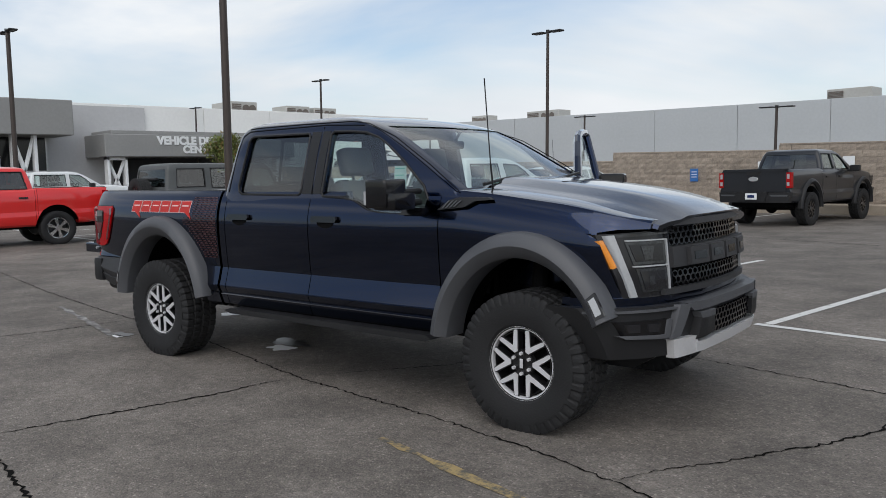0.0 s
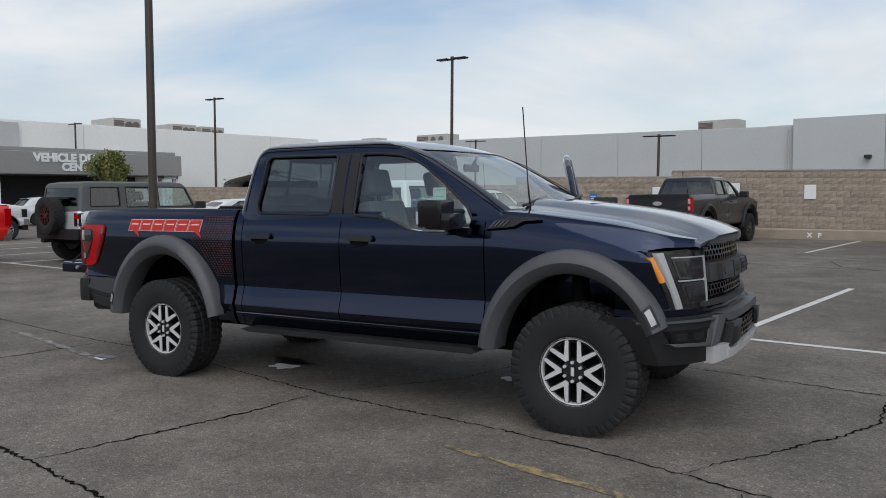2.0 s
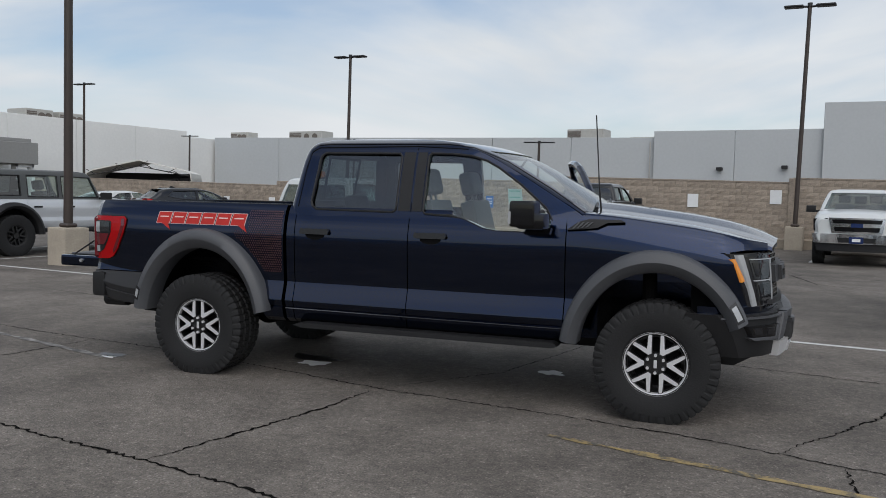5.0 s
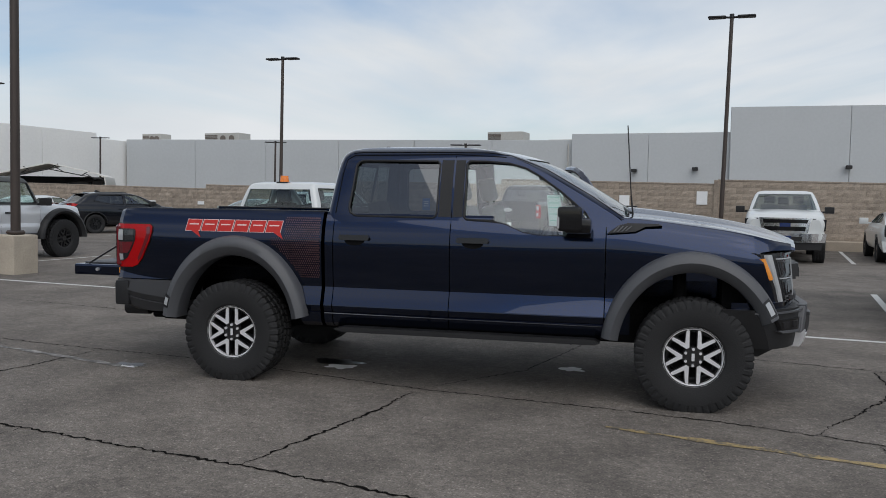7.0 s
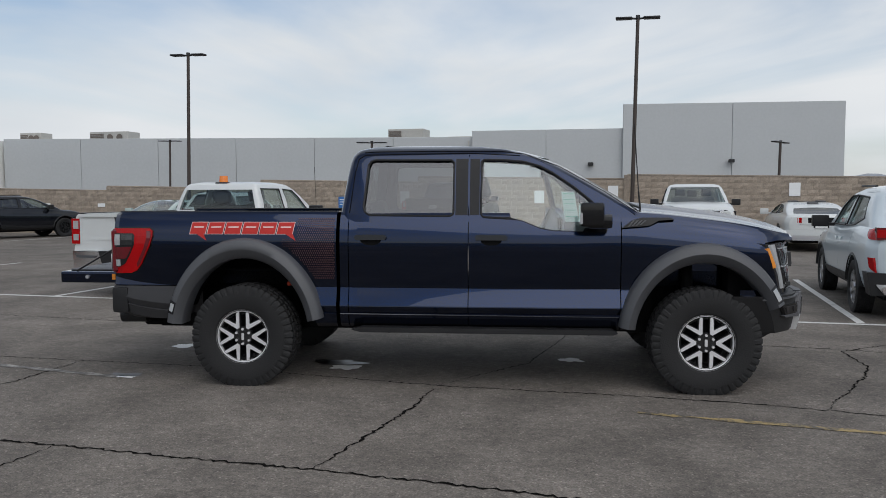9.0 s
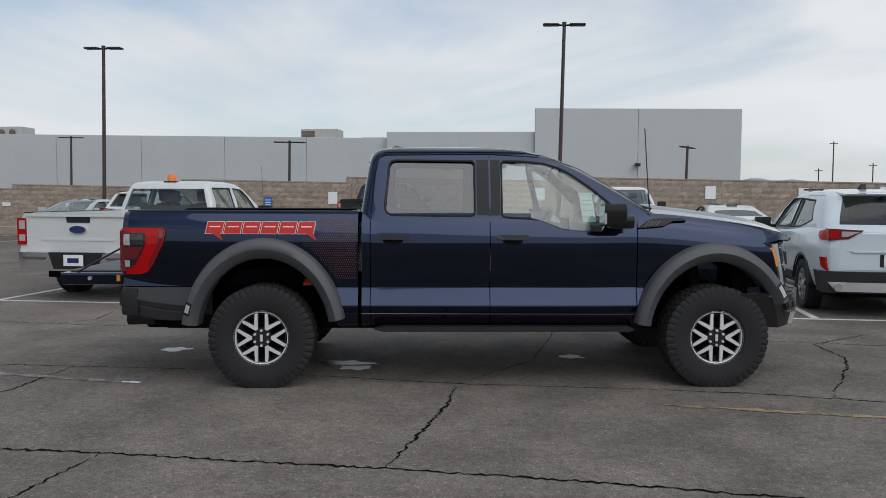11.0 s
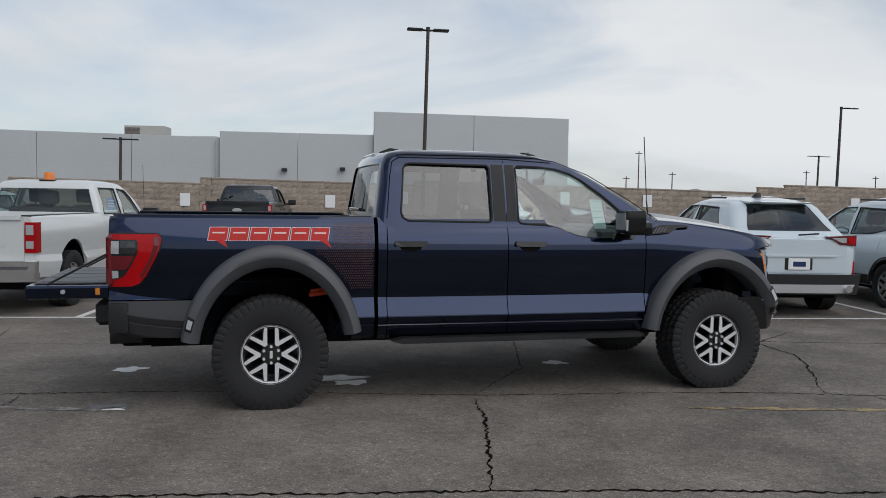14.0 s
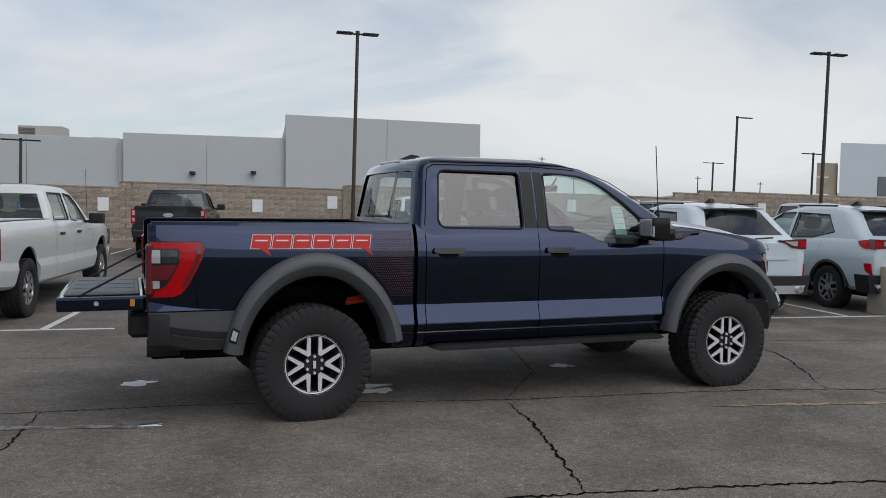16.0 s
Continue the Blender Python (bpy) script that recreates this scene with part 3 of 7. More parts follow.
showroom = thing("showroom", "grey showroom building with delivery canopy", "building")
wall_panels(showroom, (-52.0, 14.0), (-52.0, 49.4), -0.2, 7.0, 6, PANEL_CREAM)
b = bmesh.new()
prism(b, [(-52.1, -14), (-52.1, 66.0), (-80, 66.0), (-80, -14)], -0.1, 6.5, "z")
part("hall", b, PANEL_CREAM, showroom)
b = bmesh.new()
box(b, -51.9, -51.75, 11.5, 21.0, -0.1, 6.8)
part("grey_wall", b, PANEL_GREY, showroom)
b = bmesh.new()
box(b, -52, -48.0, 16.6, 31.4, 3.12, 4.66, 0.04)
box(b, -52, -48.2, 17.1, 31.0, 4.66, 4.92, 0.03)
part("delivery_canopy", b, FASCIA_GREY, showroom, "grey box canopy over the delivery bay")
# the bay is no hole: a slab whose colour holds the inside's shade
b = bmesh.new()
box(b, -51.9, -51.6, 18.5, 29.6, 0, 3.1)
part("bay_shade", b, SHADE_IN, showroom)
for yy in (16.85, 29.95):
    b = bmesh.new()
    box(b, -49.0, -48.4, yy, yy + 0.18, 0, 3.12, 0.02)
    box(b, -49.0, -48.4, yy + 1.2, yy + 1.38, 0, 3.12, 0.02)
    for s in (1, -1):
        rod(b, (-48.7, yy + 0.69 - s * 0.6, 0.1), (-48.7, yy + 0.69 + s * 0.6, 3.0), 0.12, 6)
    box(b, -49.0, -48.4, yy, yy + 1.38, 2.9, 3.12, 0.02)
    part("braced_column", b, SIGN_WHITE, showroom, "white column with crossed braces")
b = bmesh.new()
box(b, -52, -47.8, -4.0, 14.6, 4.5, 6.75, 0.04)
part("entrance_canopy", b, FASCIA_GREY, showroom)
for yy in (7.5, 11.0):
    b = bmesh.new()
    box(b, -49.0, -48.4, yy, yy + 0.2, 0, 4.5, 0.02)
    box(b, -49.0, -48.4, yy + 1.3, yy + 1.5, 0, 4.5, 0.02)
    for s in (1, -1):
        rod(b, (-48.7, yy + 0.75 - s * 0.6, 0.2), (-48.7, yy + 0.75 + s * 0.6, 4.3), 0.13, 6)
    part("braced_column", b, SIGN_WHITE, showroom, "white column with crossed braces")
b = bmesh.new()
box(b, -51.7, -51.5, -3.5, 14.0, 0.1, 4.5)
part("glazing", b, GLOSS_BLACK, showroom, "dark shopfront glazing")
for k in range(7):
    b = bmesh.new()
    box(b, -51.5, -51.42, -3.5 + k * 2.9, -3.42 + k * 2.9, 0.1, 4.5)
    part("mullion", b, SATIN, showroom)
b = bmesh.new()
box(b, -51.5, -51.42, -3.5, 14, 2.2, 2.28)
part("mullion", b, SATIN, showroom)


def lettering(name, text, size, m, material, parent, width=None, depth=0.03):
    cu = bpy.data.curves.new(name, "FONT")
    cu.body, cu.size, cu.extrude, cu.align_x, cu.offset = text, size, depth, "CENTER", 0.05 * size
    ob = bpy.data.objects.new(name, cu)
    scene.collection.objects.link(ob)
    dg = bpy.context.evaluated_depsgraph_get()
    me = bpy.data.meshes.new_from_object(ob.evaluated_get(dg))
    bpy.data.objects.remove(ob)
    me.materials.append(material)
    xs = [v.co.x for v in me.vertices]
    o = new(name, me)
    k = width / (max(xs) - min(xs)) if width else 1.0
    o.matrix_world = m @ Matrix.Diagonal((k, 1, 1, 1))
    o.parent = parent
    return o


lettering("lettering", "VEHICLE DELIVERY", 0.76, Matrix.Translation((-47.97, 23.4, 4.0)) @ pose(0, 0, 0, 90, 0, 90), SIGN_WHITE, showroom, 6.5)
lettering("lettering", "CENTER", 0.72, Matrix.Translation((-47.97, 23.4, 3.4)) @ pose(0, 0, 0, 90, 0, 90), SIGN_WHITE, showroom, 2.7)
for y, z in ((30.4, 6.85), (36.0, 6.75), (38.9, 6.7)):
    parapet_unit("rooftop_unit", -55.5, y, z - 0.35, 2.4, 3.4 if y < 36 else 2.4, 1.35, "pale rooftop air conditioner with louvres", 2).rotation_euler = (0, 0, radians(90))

# ---- light poles ----


def lamp_pole(x, y, h, base=True, heads=2, r=0.075, yaw=0.0, arm=0.75, label="tall bronze parking lot light pole with twin heads"):
    t = thing("light_pole", label, "lamp post", "light poles", Matrix.Translation((x, y, 0)) @ UPRIGHT @ pose(0, 0, 0, 0, 0, yaw))
    b = bmesh.new()
    cyl(b, r, h, pose(0, 0, 0), 12, r * 0.8)
    part("pole", b, POLE, t, smooth=True)
    if base:
        b = bmesh.new()
        box(b, -0.27, 0.27, -0.27, 0.27, -0.05, 0.74, 0.035, seg=2)
        part("concrete_base", b, CONCRETE, t, "stained square concrete footing")
        b = bmesh.new()
        box(b, -0.13, 0.13, -0.13, 0.13, 0.74, 0.82, 0.03)
        part("base_cover", b, POLE, t)
    for s in ((1, -1) if heads == 2 else (1,)):
        b = bmesh.new()
        rod(b, (0, 0, h - 0.06), (s * 0.2, 0, h - 0.04), 0.035)
        box(b, s * 0.18, s * arm, -0.16, 0.16, h - 0.07, h + 0.0, 0.025)
        part("lamp_head", b, BLACK_METAL, t)
    b = bmesh.new()
    cyl(b, r * 1.0, 0.12, pose(0, 0, h - 0.06), 12)
    part("pole_cap", b, BLACK_METAL, t)
    return t


lamp_pole(-8.98, 4.6, 8.6, r=0.09)
lamp_pole(9.3, 3.75, 7.6, r=0.09)
lamp_pole(-26.2, 5.1, 7.1, r=0.1)
lamp_pole(-14.6, 22.1, 7.22)
lamp_pole(2.84, 22.05, 7.7)
lamp_pole(20.88, 20.6, 7.7)
lamp_pole(-34.4, 24.6, 7.35, base=False)
lamp_pole(-51.0, 24.6, 6.9, base=False)
for x, y, h in ((-12.8, 39.2, 4.8), (-32.4, 48.3, 5.85), (-50.3, 48.0, 6.45), (10.5, 41.5, 4.55)):
    lamp_pole(x, y, h, base=False, r=0.09, arm=0.95, yaw=60 if x > 0 else 0, label="thin dark street light pole behind the wall")


# ---- vehicle kit: x ahead, y to the left, origin on the ground under the rear axle ----
class Shell:
    """The lower body as stations along x: each row of tab is x, underside, top, half width, top's share of the width, crown."""

    def __init__(self, tab, prof):
        self.tab, self.prof = tab, prof
        self.x0, self.x1 = tab[0][0], tab[-1][0]

    def row(self, x):
        return interp([x], self.tab)[0]

    def y(self, x, z):
        zb, zt, w, tr, cr = self.row(x)
        us, ys = [p[0] for p in self.prof], [p[1] for p in self.prof]
        return float(np.interp((z - zb) / (zt - zb), us, ys)) * w

    def solid(self, n=44):
        xs = sorted(set(list(np.linspace(self.x0, self.x1, n)) + [r[0] for r in self.tab]))
        rows = interp(xs, self.tab)
        rings = []
        for x, (zb, zt, w, tr, cr) in zip(xs, rows):
            h = [(0, zb)] + [(q * w, zb + u * (zt - zb)) for u, q in self.prof]
            e = h[-1][0]
            h += [(e * 0.97, zt + cr * 0.22), (e * 0.8, zt + cr * 0.5), (e * 0.5, zt + cr * 0.82), (e * 0.25, zt + cr * 0.95), (0, zt + cr)]
            rings.append([Vector((x, y, z)) for y, z in h] + [Vector((x, -y, z)) for y, z in reversed(h[1:-1])])
        return loft(bmesh.new(), rings)


class House:
    """The glazed upper body: each row of tab is z, rear x, front x, half width; the ends bow by bf and br."""

    def __init__(self, tab, bf=0.1, br=0.05, kr=0.07):
        self.tab, self.bf, self.br, self.kr = tab, bf, br, kr

    def row(self, z):
        return interp([z], self.tab)[0]

    def ring(self, z, d=0.0):
        xr, xf, w = self.row(z)
        xr, xf, w = xr + d, xf - d, w - d
        k, q = min(0.07, w * 0.4), min(self.kr, w * 0.55)
        t = np.linspace(-1, 1, 11)
        arc = [(1 - math.cos(u), 1 - math.sin(u)) for u in (math.pi * 0.125, math.pi * 0.25, math.pi * 0.375)]
        pts = [(xf + self.bf * (1 - a * a), a * (w - k)) for a in t]
        pts += [(xf - k * 0.35, w - k * 0.35)]
        pts += [(xf - k + (xr - xf + q + k) * s, w) for s in np.linspace(0, 1, 12)]
        pts += [(xr + q * v, w - q * u) for u, v in arc]
        pts += [(xr - self.br * (1 - a * a), -a * (w - q)) for a in t]
        pts += [(xr + q * v, -w + q * u) for u, v in reversed(arc)]
        pts += [(xr + q + (xf - xr - q - k) * s, -w) for s in np.linspace(0, 1, 12)]
        pts += [(xf - k * 0.35, -w + k * 0.35)]
        return [Vector((x, y, z)) for x, y in pts]

    def solid(self, d=0.0, top=None):
        z0, z1 = self.tab[0][0], self.tab[-1][0]
        zs = sorted(set(list(np.linspace(z0, z1, 14)) + [r[0] for r in self.tab]))
        rings = [self.ring(z, 0) for z in zs]
        if d:
            zs = [z for z in zs if z < z1 - 0.07] + [z1 - 0.06]
            rings = [self.ring(z, d) for z in zs]
            rings[0] = [v + Vector((0, 0, -0.1)) for v in rings[0]]
        return loft(bmesh.new(), rings)

    def pane(self, poly, side, d=0.02):
        """A side window: the polygon (x, z) laid on the house's side."""
        b = bmesh.new()
        b.faces.new([b.verts.new((x, side * (self.row(z)[2] - d), z)) for x, z in poly])
        return b

    def front(self, z0, z1, share=0.97, d=0.015, rear=False):
        b = bmesh.new()
        vs = []
        for z in np.linspace(z0, z1, 8):
            xr, xf, w = self.row(z)
            w = (w - min(self.kr, w * 0.55)) * 1.01 if rear and self.kr > 0.1 else (w - 0.05) * share
            vs.append([b.verts.new(((xr + d - self.br * (1 - a * a)) if rear else (xf - d + self.bf * (1 - a * a)), a * w, z)) for a in np.linspace(-1, 1, 13)])
        for p, q in zip(vs, vs[1:]):
            for i in range(12):
                b.faces.new((p[i], p[i + 1], q[i + 1], q[i]))
        return b


def yz_cut(house, z0, z1, x0, x1, m=0.1):
    a, c = house.row(z0)[2] - m, house.row(z1)[2] - m
    return prism(bmesh.new(), [(-a, z0), (a, z0), (c, z1), (-c, z1)], x0, x1, "x")


def oval(cx, cz, a, b_, n=48):
    return [(cx + a * math.cos(2 * math.pi * i / n), cz + b_ * math.sin(2 * math.pi * i / n)) for i in range(n)]


def face_quad(surf, c, off, thick, n=6, m=3):
    """A slab that follows a bowed end: c holds four corners (y, z), surf gives x at (y, z)."""
    b = bmesh.new()
    lay = []
    for o in (off, off - thick):
        g = []
        for j in range(m + 1):
            v = j / m
            r = []
            for i in range(n + 1):
                u = i / n
                y = (c[0][0] * (1 - u) + c[1][0] * u) * (1 - v) + (c[3][0] * (1 - u) + c[2][0] * u) * v
                z = (c[0][1] * (1 - u) + c[1][1] * u) * (1 - v) + (c[3][1] * (1 - u) + c[2][1] * u) * v
                r.append(b.verts.new((surf(y, z) + o, y, z)))
            g.append(r)
        lay.append(g)
    for g in lay:
        for j in range(m):
            for i in range(n):
                b.faces.new((g[j][i], g[j][i + 1], g[j + 1][i + 1], g[j + 1][i]))
    A, B = lay
    edge = [(0, i) for i in range(n)] + [(j, n) for j in range(m)] + [(m, i) for i in range(n, 0, -1)] + [(j, 0) for j in range(m, 0, -1)]
    for k, (j, i) in enumerate(edge):
        j2, i2 = edge[(k + 1) % len(edge)]
        b.faces.new((A[j][i], B[j][i], B[j2][i2], A[j2][i2]))
    return b


def side_slab(shell, poly, side, off, thick, step=0.07):
    """A slab that follows the body's side: poly holds points (x, z)."""
    b = bmesh.new()
    b.faces.new([b.verts.new((x, 0, z)) for x, z in poly])
    for ax, k in ((0, 0), (2, 1)):
        lo, hi = min(p[k] for p in poly), max(p[k] for p in poly)
        n = int((hi - lo) / step)
        for i in range(1, n + 1):
            co, no = [0, 0, 0], [0, 0, 0]
            co[ax], no[ax] = lo + (hi - lo) * i / (n + 1), 1
            bmesh.ops.bisect_plane(b, geom=b.verts[:] + b.edges[:] + b.faces[:], plane_co=co, plane_no=no)
    for v in b.verts:
        v.co.y = side * (shell.y(v.co.x, v.co.z) + off)
    r = bmesh.ops.extrude_face_region(b, geom=b.faces[:])
    bmesh.ops.translate(b, verts=[g for g in r["geom"] if isinstance(g, bmesh.types.BMVert)], vec=(0, -side * thick, 0))
    return b


MESHES = {}


def shared(name, key, make, material, parent, m=None, label="", smooth=False, angle=35):
    """A part whose mesh is built once for each key."""
    if key not in MESHES:
        ob = part(name, make(), material, parent, label, smooth, angle)
        MESHES[key] = ob.data
    else:
        ob = new(name, MESHES[key])
        ob.parent = parent
        if label:
            ob["label"] = label
    if m is not None:
        ob.matrix_local = m
    return ob


def tyre_mesh(r, w, rim, lugs, deep):
    """A moulded tyre: tread blocks, grooves and shoulder lugs pressed into one skin."""
    b = bmesh.new()
    h = w / 2
    fine = 6
    seg = lugs * fine
    side = [(rim - 0.01, 0.8), (rim + 0.006, 0.86), (rim + 0.012, 0.9), (rim + (r - rim) * 0.3, 0.985), (rim + (r - rim) * 0.6, 1.0), (r - 0.065, 0.99), (r - 0.055, 0.985), (r - 0.032, 0.965), (r - 0.012, 0.925)]
    tread = [0.885, 0.84, 0.7, 0.56, 0.5, 0.46, 0.4, 0.25, 0.11, 0.06]
    prof = [(p, -q) for p, q in side] + [(r, -q) for q in tread] + [(r, q) for q in reversed(tread)] + [(p, q) for p, q in reversed(side)]
    k = len(prof)
    vs = []
    for i in range(seg):
        a = 2 * math.pi * i / seg
        row = []
        for j, (rr, v) in enumerate(prof):
            out, s = abs(v), (1 if v > 0 else -1)
            u = (i / fine + (0.5 if s < 0 else 0.0)) % 1.0
            odd = int(i / fine) % 2
            d = 0.0
            if len(side) <= j < k - len(side):
                if out > 0.48:
                    d = deep if u > 0.68 or out < 0.52 else 0.0
                elif out > 0.1:
                    d = deep if (u + 0.55 * out) % 1.0 < 0.2 or out > 0.45 else 0.0
                else:
                    d = deep
            elif r - 0.06 < rr < r and deep > 0.01:
                d = deep * 0.9 if u > 0.66 or (odd and rr < r - 0.05) else 0.0
            twist = (0.35 if out < 0.48 else 0.1) * s * out * 2 * math.pi / lugs
            row.append(b.verts.new(((rr - d) * math.cos(a + twist), (rr - d) * math.sin(a + twist), v * h - (s * d * 0.35 if rr < r else 0))))
        vs.append(row)
    for i in range(seg):
        p, q = vs[i], vs[(i + 1) % seg]
        for j in range(k - 1):
            b.faces.new((p[j], p[j + 1], q[j + 1], q[j]))
    return b


def rim_barrel(rim, w):
    h = w / 2
    return lathe(bmesh.new(), [(rim - 0.012, -h * 0.84), (rim - 0.03, -h * 0.5), (rim - 0.03, h * 0.7), (rim - 0.034, h * 0.7), (rim - 0.035, -h * 0.1), (0.02, -h * 0.1), (0.0, -h * 0.1)], Matrix(), 40)


def rim_lip(rim, w, wide=0.07):
    h = w / 2
    return lathe(bmesh.new(), [(rim * (1 - wide) - 0.006, h * 0.62), (rim * (1 - wide), h * 0.775), (rim * (1 - wide * 0.3), h * 0.79), (rim - 0.003, h * 0.83), (rim + 0.003, h * 0.82), (rim, h * 0.75)], Matrix(), 56)


def polar(pts):
    return [(r * math.cos(radians(a)), r * math.sin(radians(a))) for r, a in pts]


def y_spokes(rim, z0, z1, grow, count):
    """Forked spokes: a short stem at the hub that parts into two slim arms to the lip."""
    b = bmesh.new()
    g = grow
    k = 6 / count
    for i in range(count):
        c = 360 / count * i
        half = [(0.34, 9 + g * 150), (0.42, 12.5 + g * 110), (0.54, 16.5 + g * 90), (0.68, 19.0 + g * 70), (0.87, 21.6 + g * 60), (0.905 + g, 20.6 + g * 60), (0.905 + g, 15.6 - g * 60), (0.86, 14.2 - g * 60), (0.72, 10.0 - g * 80), (0.6 + g, 5.2)]
        pts = [(rim * r, c + a * k) for r, a in half] + [(rim * (0.52 + g), c)] + [(rim * r, c - a * k) for r, a in reversed(half)]
        prism(b, polar(pts), z0, z1, "z")
    return b


def plain_spokes(rim, z0, z1, count, w0=13, w1=10):
    b = bmesh.new()
    for i in range(count):
        c = 360 / count * i + 90
        prism(b, polar([(rim * 0.2, c - w0 * 2), (rim * 0.98, c - w1), (rim * 0.98, c + w1), (rim * 0.2, c + w0 * 2)]), z0, z1, "z")
    return b


def hub_cap(rim, z, r=0.2):
    b = bmesh.new()
    cyl(b, rim * r, 0.02, pose(0, 0, z), 20, rim * r * 0.9)
    return b


def wheel(owner, x, y, r, w, rim, style, lugs=34, deep=0.012, spin=0.0, z=None):
    """A wheel under its vehicle, outer face away from the middle."""
    out = -1 if y < 0 else 1
    t = new("wheel")
    t.parent = owner
    t.matrix_local = Matrix.Translation((x, y - out * w / 2, r - 0.012 if z is None else z)) @ pose(0, 0, 0, -90 * out, 0, 0) @ pose(0, 0, 0, 0, 0, spin)
    k = (r, w, rim, style)
    h = w / 2
    shared("tyre", ("tyre", r, w, rim, lugs, deep), lambda: tyre_mesh(r, w, rim, lugs, deep), RUBBER, t, smooth=True, angle=30)
    if style == "fork":
        shared("rim", ("rim", *k), lambda: rim_barrel(rim, w), RIM_BLACK, t, smooth=True)
        shared("rim_lip", ("lip", *k), lambda: rim_lip(rim, w, 0.075), MACHINED, t, label="machined rim lip", smooth=True)
        shared("brake_disc", ("disc", *k), lambda: cyl(bmesh.new(), rim * 0.74, 0.02, pose(0, 0, h * 0.1), 32), UNDER, t)
        shared("spokes", ("spk", *k), lambda: y_spokes(rim, h * 0.42, h * 0.745, 0.03, 6), RIM_BLACK, t)
        shared("spoke_face", ("spf", *k), lambda: y_spokes(rim, h * 0.74, h * 0.785, 0.0, 6), MACHINED, t, label="bright machined spoke faces")
        shared("hub_cap", ("cap", *k), lambda: hub_cap(rim, h * 0.56, 0.37), RIM_BLACK, t)
        shared("cap_badge", ("capb", *k), lambda: box(bmesh.new(), -0.011, 0.011, -0.028, 0.028, h * 0.66 + 0.019, h * 0.66 + 0.025, 0.002), MACHINED, t)
        for i in range(6):
            shared("lug_seat", ("seat", *k), lambda: cyl(bmesh.new(), 0.017, 0.012, pose(0, 0, 0), 12), RIM_BLACK, t, m=pose(rim * 0.27 * math.cos(math.pi * (2 * i + 1) / 6), rim * 0.27 * math.sin(math.pi * (2 * i + 1) / 6), h * 0.68))
            shared("lug_nut", ("nut", *k), lambda: cyl(bmesh.new(), 0.011, 0.022, pose(0, 0, 0), 6), MACHINED, t, m=pose(rim * 0.27 * math.cos(math.pi * (2 * i + 1) / 6), rim * 0.27 * math.sin(math.pi * (2 * i + 1) / 6), h * 0.72))
    else:
        al = {"silver": SILVER_ALLOY, "dark": RIM_BLACK, "chrome": CHROME}[style]
        n = {"silver": 5, "dark": 6, "chrome": 6}[style]
        shared("rim", ("rim", *k), lambda: rim_barrel(rim, w), RIM_BLACK, t, smooth=True)
        shared("rim_lip", ("lip", *k), lambda: rim_lip(rim, w), al, t, smooth=True)
        shared("spokes", ("spk", *k), lambda: y_spokes(rim, h * 0.45, h * 0.78, 0.012, n) if style != "chrome" else plain_spokes(rim, h * 0.45, h * 0.8, n), al, t)
        shared("hub_cap", ("cap", *k), lambda: hub_cap(rim, h * 0.7, 0.3), al, t)
    return t


def flare(cx, cz, a0, b0, a1, b1, side, y_in, y_out, lo=-14, hi=194):
    """A wheel-arch moulding: outer oval a0 x b0 on the body, inner oval a1 x b1 at the lip."""
    rings = []
    for i in range(41):
        t = radians(lo + (hi - lo) * i / 40)
        c, s = math.cos(t), math.sin(t)

        def at(k, y):
            return Vector((cx + (a0 * (1 - k) + a1 * k) * c, side * y, cz + (b0 * (1 - k) + b1 * k) * s))
        d = y_out - y_in
        rings.append([at(0, y_in - 0.03), at(0, y_in + d * 0.35), at(0.05, y_in + d * 0.62), at(0.16, y_in + d * 0.85), at(0.52, y_out), at(0.56, y_out - 0.004), at(0.97, y_out - 0.05), at(1, y_out - 0.06), at(1, y_in - 0.1), at(0.9, y_in - 0.1)])
    return loft(bmesh.new(), rings)


def flare_patch(cx, cz, a0, b0, a1, b1, side, y_in, y_out, k0, k1, t0, t1, proud):
    """A plate let into a moulding made by flare(), between two shares of its width and two angles."""
    def at(k, t, o):
        t = radians(t)
        y = y_in + (y_out - y_in) * (0.85 + 0.15 * min(1, max(0, (k - 0.16) / 0.36))) + o
        return Vector((cx + (a0 * (1 - k) + a1 * k) * math.cos(t), side * y, cz + (b0 * (1 - k) + b1 * k) * math.sin(t)))
    return loft(bmesh.new(), [[at(k0, t, -0.02), at(k0, t, proud), at(k1, t, proud), at(k1, t, -0.02)] for t in np.linspace(t0, t1, 5)])


def seat(owner, x, y, z, material, w=0.5, h=0.62, name="seat"):
    b = bmesh.new()
    box(b, x - 0.25, x + 0.25, y - w / 2, y + w / 2, z - 0.18, z, 0.05, seg=2)
    k = Matrix.Translation((x - 0.22, y, z)) @ pose(0, 0, 0, 0, -14, 0)
    box(b, -0.07, 0.07, -w / 2, w / 2, -0.05, h, 0.05, m=k, seg=2)
    box(b, -0.065, 0.06, -0.15, 0.15, h + 0.05, h + 0.26, 0.055, m=k, seg=3)
    for s in (-0.06, 0.06):
        box(b, -0.008, 0.008, s - 0.008, s + 0.008, h - 0.02, h + 0.08, m=k)
    return part(name, b, material, owner, smooth=True, angle=50)


